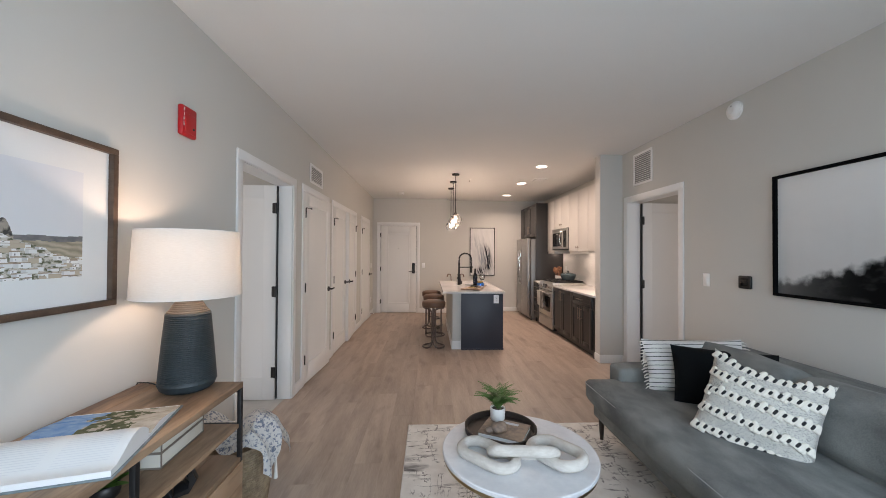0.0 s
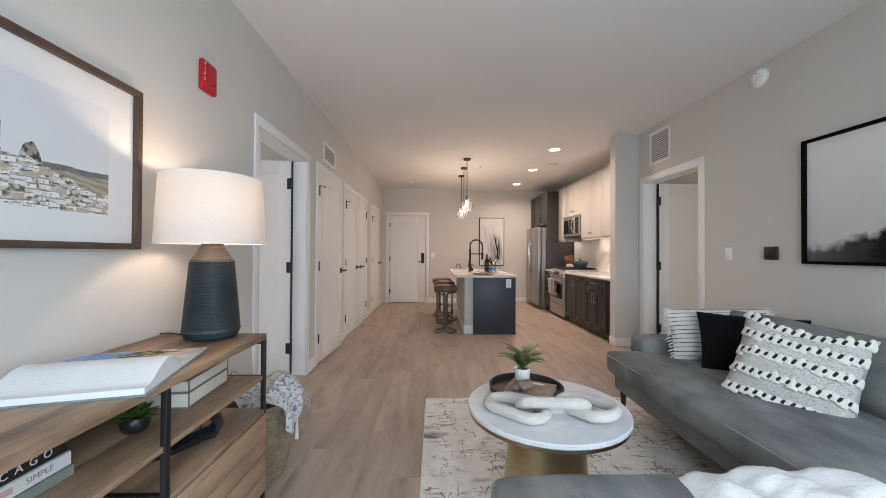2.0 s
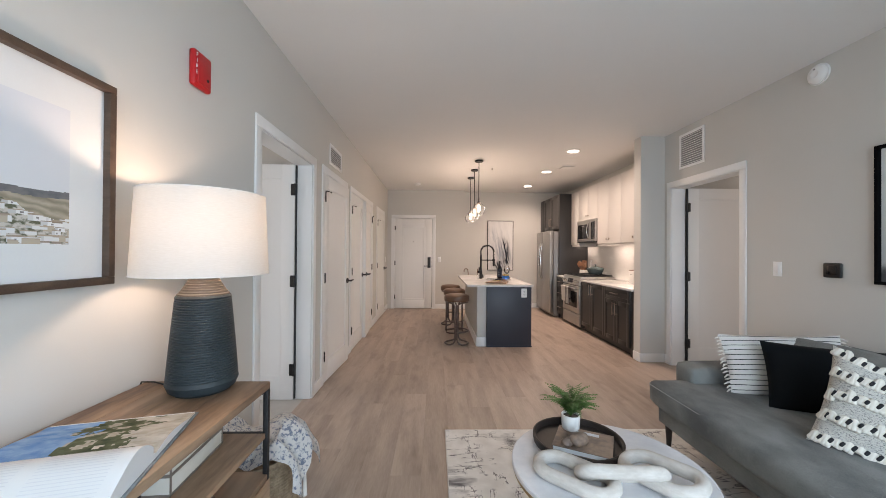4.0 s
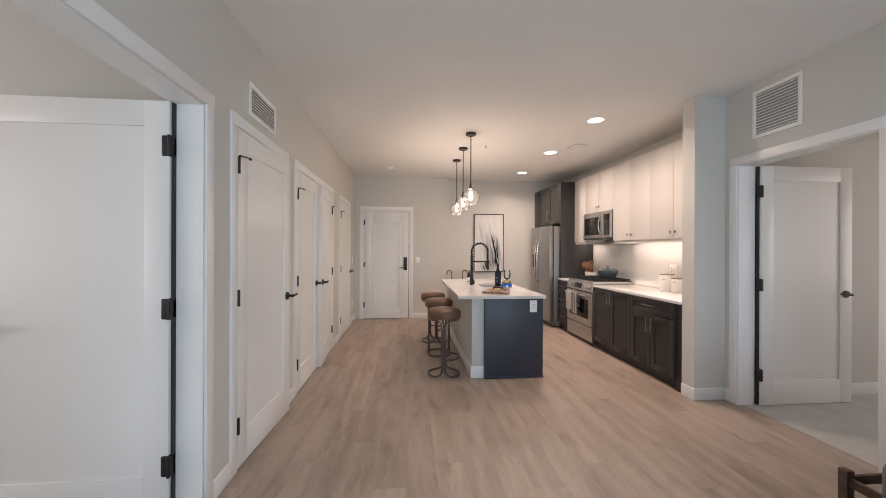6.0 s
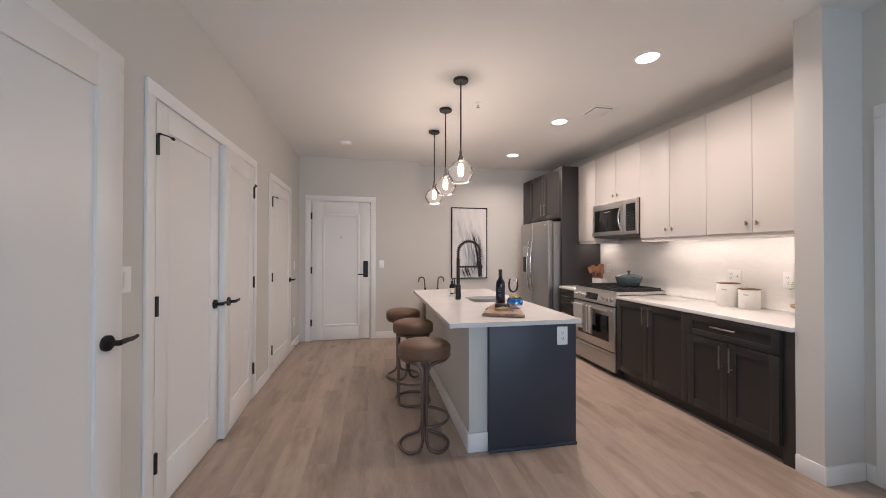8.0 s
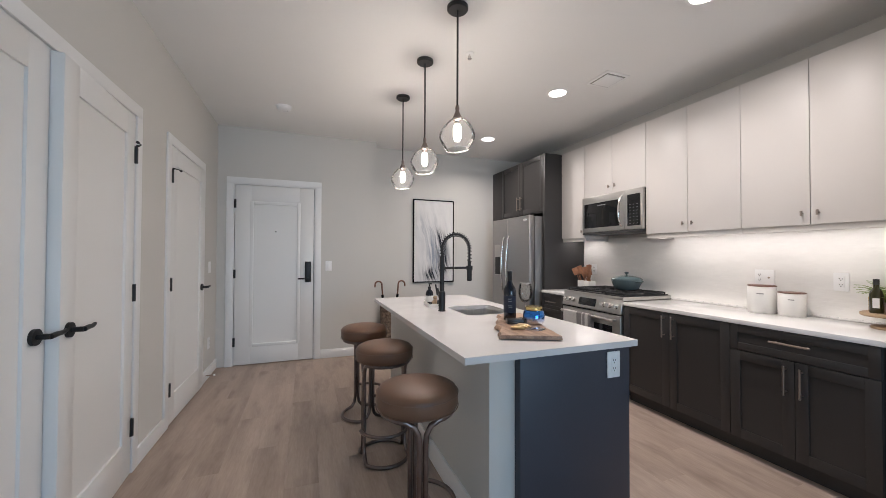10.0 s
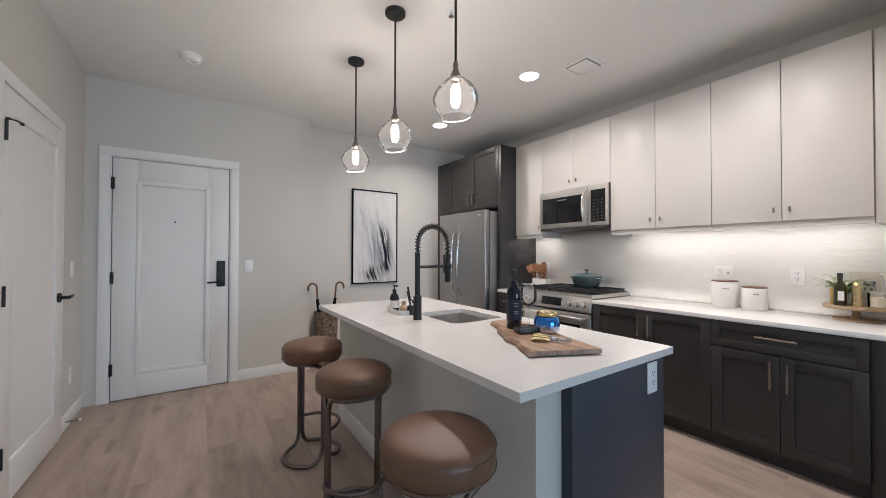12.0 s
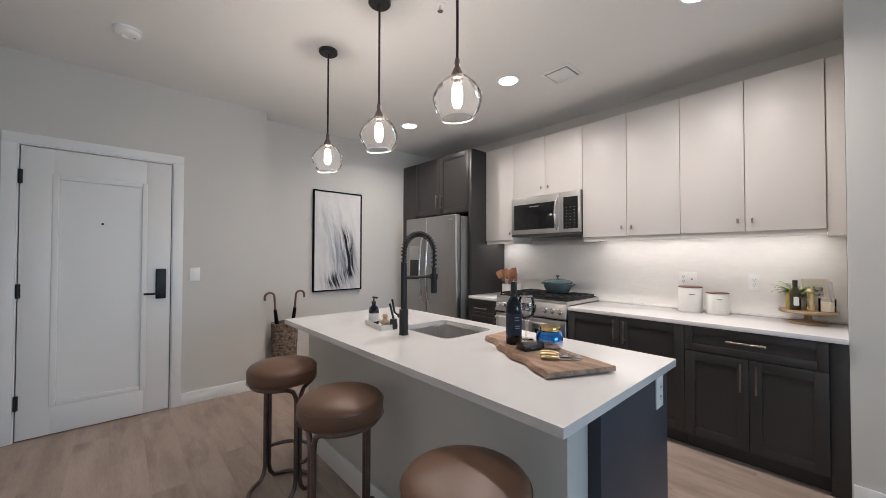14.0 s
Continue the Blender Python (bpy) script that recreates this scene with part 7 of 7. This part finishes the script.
part("body", Shape().lathe([(0, 0), (0.028, 0), (0.030, 0.003), (0.030, 0.085), (0.018, 0.105), (0.012, 0.112), (0.012, 0.13), (0, 0.13)], 28), AMBER, ol)
gm = thing("pepper_mill", pose(kx - 0.085, ky - 0.015, PZ), "slim polished gold pepper mill", "pepper mill")
part("body", Shape().lathe([(0, 0), (0.020, 0), (0.022, 0.004), (0.020, 0.05), (0.017, 0.075), (0.020, 0.10), (0.020, 0.112), (0.012, 0.116), (0.018, 0.128), (0.012, 0.140), (0, 0.142)], 28), GOLD, gm)
cj = thing("glass_candle", pose(kx - 0.045, ky - 0.088, PZ), "cream candle in a clear glass jar", "candle")
part("wax", Shape().lathe([(0, 0.004), (0.036, 0.004), (0.036, 0.058), (0, 0.057)], 32), mat("cream_wax", (0.70, 0.63, 0.50), 0.5, var=0.03, bump=0.0), cj)
g_ = part("jar", Shape().lathe([(0, 0), (0.040, 0), (0.040, 0.085), (0.0385, 0.085), (0.0385, 0.003), (0, 0.003)], 32), GLASS, cj)
g_.visible_shadow = False
part("rim", Shape().tube([(0.0392 * math.cos(2 * math.pi * k / 28), 0.0392 * math.sin(2 * math.pi * k / 28), 0.085) for k in range(28)], 0.0012, 6, True), RIMGLINT, cj)
gp = thing("potted_greenery", pose(kx + 0.045, ky + 0.060, PZ), "small fern sprig behind the bottles", "potted plant")
part("pot", Shape().lathe([(0, 0), (0.026, 0), (0.031, 0.055), (0.028, 0.055), (0, 0.048)], 20), CERAMIC, gp)
fronds(gp, 0.050, 24, 0.160, random.Random(8), 0.5, mat("pale_fern", (0.30, 0.38, 0.10), 0.5, second=(0.14, 0.21, 0.055), scale=20, fine=100, bump=0.1), 0.034, 13)
card = thing("photo_card", pose(kx + 0.075, ky - 0.045, PZ, 0, 0, -68), "cream card with a small photograph leaning on the wall", "card")
part("sheet", Shape().box(-0.075, -0.001, 0, 0.075, 0.001, 0.20, m=Matrix.Rotation(radians(-9), 4, "X")), mat("cream_card", (0.68, 0.63, 0.54), 0.8, var=0.03, bump=0.0), card)
picture("photograph", 0.062, 0.075, 24, 28, lambda u, v: (0.7, 0.69, 0.67) if min(u, v, 1 - u, 1 - v) < 0.1 else mixc((0.50, 0.49, 0.47), (0.16, 0.15, 0.14), smoothstep(0.45, 0.6, 0.5 + 0.5 * fbm(u * 4, v * 4))), card, Matrix.Rotation(radians(-9), 4, "X") @ Matrix.Translation((0.005, -0.0016, 0.115)))
nb = thing("notebook", pose(kx + 0.010, ky - 0.118, PZ, 0, 0, 6), "slim grey notebook standing on edge", "book")
part("cover", Shape().box(-0.06, -0.006, 0, 0.06, 0.006, 0.19, 0.001, m=Matrix.Rotation(radians(-6), 4, "X")), GREYCLOTH, nb)

SPOON = mat("spoon_wood", (0.40, 0.19, 0.10), 0.55, second=(0.22, 0.09, 0.05), scale=9, fine=50, bump=0.08)
uc = thing("utensil_crock", pose(3.03, 7.46, CT), "white square utensil crock full of wooden spoons", "utensil holder")
for y in (-0.05, 0.048):
    s = Shape().box(-0.047, y - 0.047, 0, 0.047, y + 0.047, 0.006)
    for a, b, c, d in ((-0.047, -0.047, -0.041, 0.047), (0.041, -0.047, 0.047, 0.047), (-0.041, -0.047, 0.041, -0.041), (-0.041, 0.041, 0.041, 0.047)):
        s.box(a, y + b, 0.004, c, y + d, 0.115, 0.002)
    part("pot", s, CERAMIC, uc)
rng = random.Random(21)
for k in range(15):
    by = (-0.05 if k % 2 else 0.048) + rng.uniform(-0.02, 0.02)
    bx = rng.uniform(-0.02, 0.02)
    tip = Vector((bx + rng.uniform(-0.06, 0.03), by + rng.uniform(-0.08, 0.10), rng.uniform(0.175, 0.235)))
    base = Vector((bx, by, 0.0065))
    sp_ = thing("wooden_spoon", pose(3.03, 7.46, CT), "brown wooden spoon standing in the crock", "spoon", "wooden spoons")
    d = (tip - base).normalized()
    m = Matrix.Translation(tip) @ d.to_track_quat("Z", "Y").to_matrix().to_4x4()
    part("handle", Shape().rod(base, tip, 0.005, 8), SPOON, sp_)
    part("bowl", Shape().soft((0.064, 0.016, 0.088), 0.007, 0.0, 5, m @ Matrix.Rotation(rng.uniform(0, 3), 4, "Z") @ Matrix.Translation((0, 0, 0.026)) @ Matrix.Diagonal((1, 1, 1, 1))), SPOON, sp_, smooth=80)

TEAL = mat("teal_enamel", (0.085, 0.120, 0.130), 0.25, var=0.12, scale=8, bump=0.0, coat=0.4)
dv = thing("dutch_oven", pose(2.985, 6.85, 0.934) @ Matrix.Diagonal((1, 1, 1.3, 1)), "teal enamelled cast-iron casserole with lid", "pot")
part("body", Shape().lathe([(0, 0), (0.095, 0), (0.110, 0.010), (0.136, 0.050), (0.142, 0.075), (0.138, 0.078), (0, 0.076)], 48), TEAL, dv)
part("lid", Shape().lathe([(0.144, 0.078), (0.145, 0.083), (0.125, 0.094), (0.06, 0.106), (0.02, 0.109), (0, 0.109)], 48), TEAL, dv)
part("lid_knob", Shape().lathe([(0, 0.109), (0.010, 0.109), (0.008, 0.118), (0.020, 0.126), (0.020, 0.132), (0.008, 0.137), (0, 0.137)], 24), mat("dark_teal", (0.05, 0.075, 0.08), 0.3, bump=0.0), dv)
for sg in (-1, 1):
    part("side_handle", Shape().tube([(-0.035, sg * 0.135, 0.066), (-0.030, sg * 0.165, 0.069), (0.0, sg * 0.173, 0.070), (0.030, sg * 0.165, 0.069), (0.035, sg * 0.135, 0.066)], 0.007, 8), TEAL, dv)

# umbrella basket in the corner by the entrance
ub = thing("umbrella_basket", pose(0.985, 8.80, 0), "tall dark wicker basket in the corner", "basket")
DW = mat("dark_wicker", (0.30, 0.225, 0.165), 0.8, second=(0.05, 0.035, 0.028), scale=34, fine=120, bump=0.5, ramp=(0.5, 0.85))
prof = [(0, 0), (0.105, 0)]
for k in range(38):
    z = 0.004 + 0.60 * k / 38
    r = 0.108 + 0.020 * (k / 38)
    prof += [(r, z), (r + 0.004, z + 0.007), (r, z + 0.0145)]
part("body", Shape().lathe(prof + [(0.130, 0.612), (0.122, 0.612), (0.118, 0.40), (0, 0.02)], 44, wobble=lambda c: Vector((c.x * (1 + 0.02 * math.sin(22 * math.atan2(c.y, c.x))), c.y * (1 + 0.02 * math.sin(22 * math.atan2(c.y, c.x))), c.z))), DW, ub, smooth=20)
CANE = mat("cane_wood", (0.16, 0.07, 0.04), 0.4, var=0.2, scale=10, bump=0.05)
for x, y, dx, dy, sg in ((-0.05, -0.03, -0.085, -0.02, -1), (0.055, 0.02, 0.075, -0.03, 1)):
    um = thing("umbrella", pose(0.985 + x * 0.3, 8.80 + y, 0.03), "closed black umbrella with a hooked brown cane handle", "umbrella", "umbrellas in the basket")
    top = Vector((dx * 1.2, dy, 0.78))
    part("canopy", Shape().tube([(0, 0, 0), Vector((0, 0, 0)).lerp(top, 0.5), Vector((0, 0, 0)).lerp(top, 0.93)], 0.02, 10, radii=[0.006, 0.024, 0.016]), BLACKVEL, um)
    hk = [Vector((0, 0, 0)).lerp(top, 0.9), top + Vector((0, 0, 0.06))] + [top + Vector((sg * (0.045 - 0.045 * math.cos(a)), 0, 0.075 + 0.045 * math.sin(a))) for a in (math.pi * k / 9 for k in range(1, 10))] + [top + Vector((sg * 0.09, 0, 0.045))]
    part("handle", Shape().tube(hk, 0.0105, 10), CANE, um, "hooked brown wooden handle")

# springy door stop on the skirting by the entrance
ds = thing("door_stop", pose(XL + 0.013, 8.33, 0.055, 0, 90, 0), "small spring door stop on the baseboard", "door stop")
part("spring", Shape().rod((0, 0, 0), (0, 0, 0.07), 0.006, 10), NICKEL, ds)
part("tip", Shape().rod((0, 0, 0.068), (0, 0, 0.082), 0.009, 12), WHITEPL, ds)

# ---- floor planks ----
floor = tagged(new("floor"), "greige-brown wood-look plank floor", "floor", "", "structure")
PW, PL = 0.182, 1.22
shared = {}


def plank(x0, x1, y0, y1):
    w, l_ = round(x1 - x0, 4), round(y1 - y0, 4)
    if (w, l_) not in shared:
        b = 0.0004
        lo = [(-w / 2 + 0.0001, -l_ / 2 + 0.0001), (w / 2 - 0.0001, -l_ / 2 + 0.0001), (w / 2 - 0.0001, l_ / 2 - 0.0001), (-w / 2 + 0.0001, l_ / 2 - 0.0001)]
        hi = [(x - math.copysign(b, x), y - math.copysign(b, y)) for x, y in lo]
        v = [(x, y, -0.012) for x, y in lo] + [(x, y, -0.0003) for x, y in lo] + [(x, y, 0.0) for x, y in hi]
        f = [(8, 9, 10, 11)] + [(k, (k + 1) % 4, 4 + (k + 1) % 4, 4 + k) for k in range(4)] + [(4 + k, 4 + (k + 1) % 4, 8 + (k + 1) % 4, 8 + k) for k in range(4)]
        me = bpy.data.meshes.new("plank")
        me.from_pydata(v, [], f)
        me.materials.append(PLANK)
        shared[(w, l_)] = me
    o = new("plank", shared[(w, l_)])
    o.location = ((x0 + x1) / 2, (y0 + y1) / 2, 0)
    o.parent = floor


rng = random.Random(2)
FX0, FX1, FY0, FY1 = XL - 0.06, XK, Y0, YA
k = 0
x = FX0
while x < FX1 - 0.01:
    x1 = min(x + PW, FX1)
    y = FY0 - ((k * 0.413) % 1) * PL
    while y < FY1 - 0.01:
        a, b = max(y, FY0), min(y + PL, FY1)
        if x > XR + 0.05:
            a = max(a, 4.80)
        if b - a > 0.03:
            plank(x, x1, a, b)
        y += PL
    x = x1
    k += 1
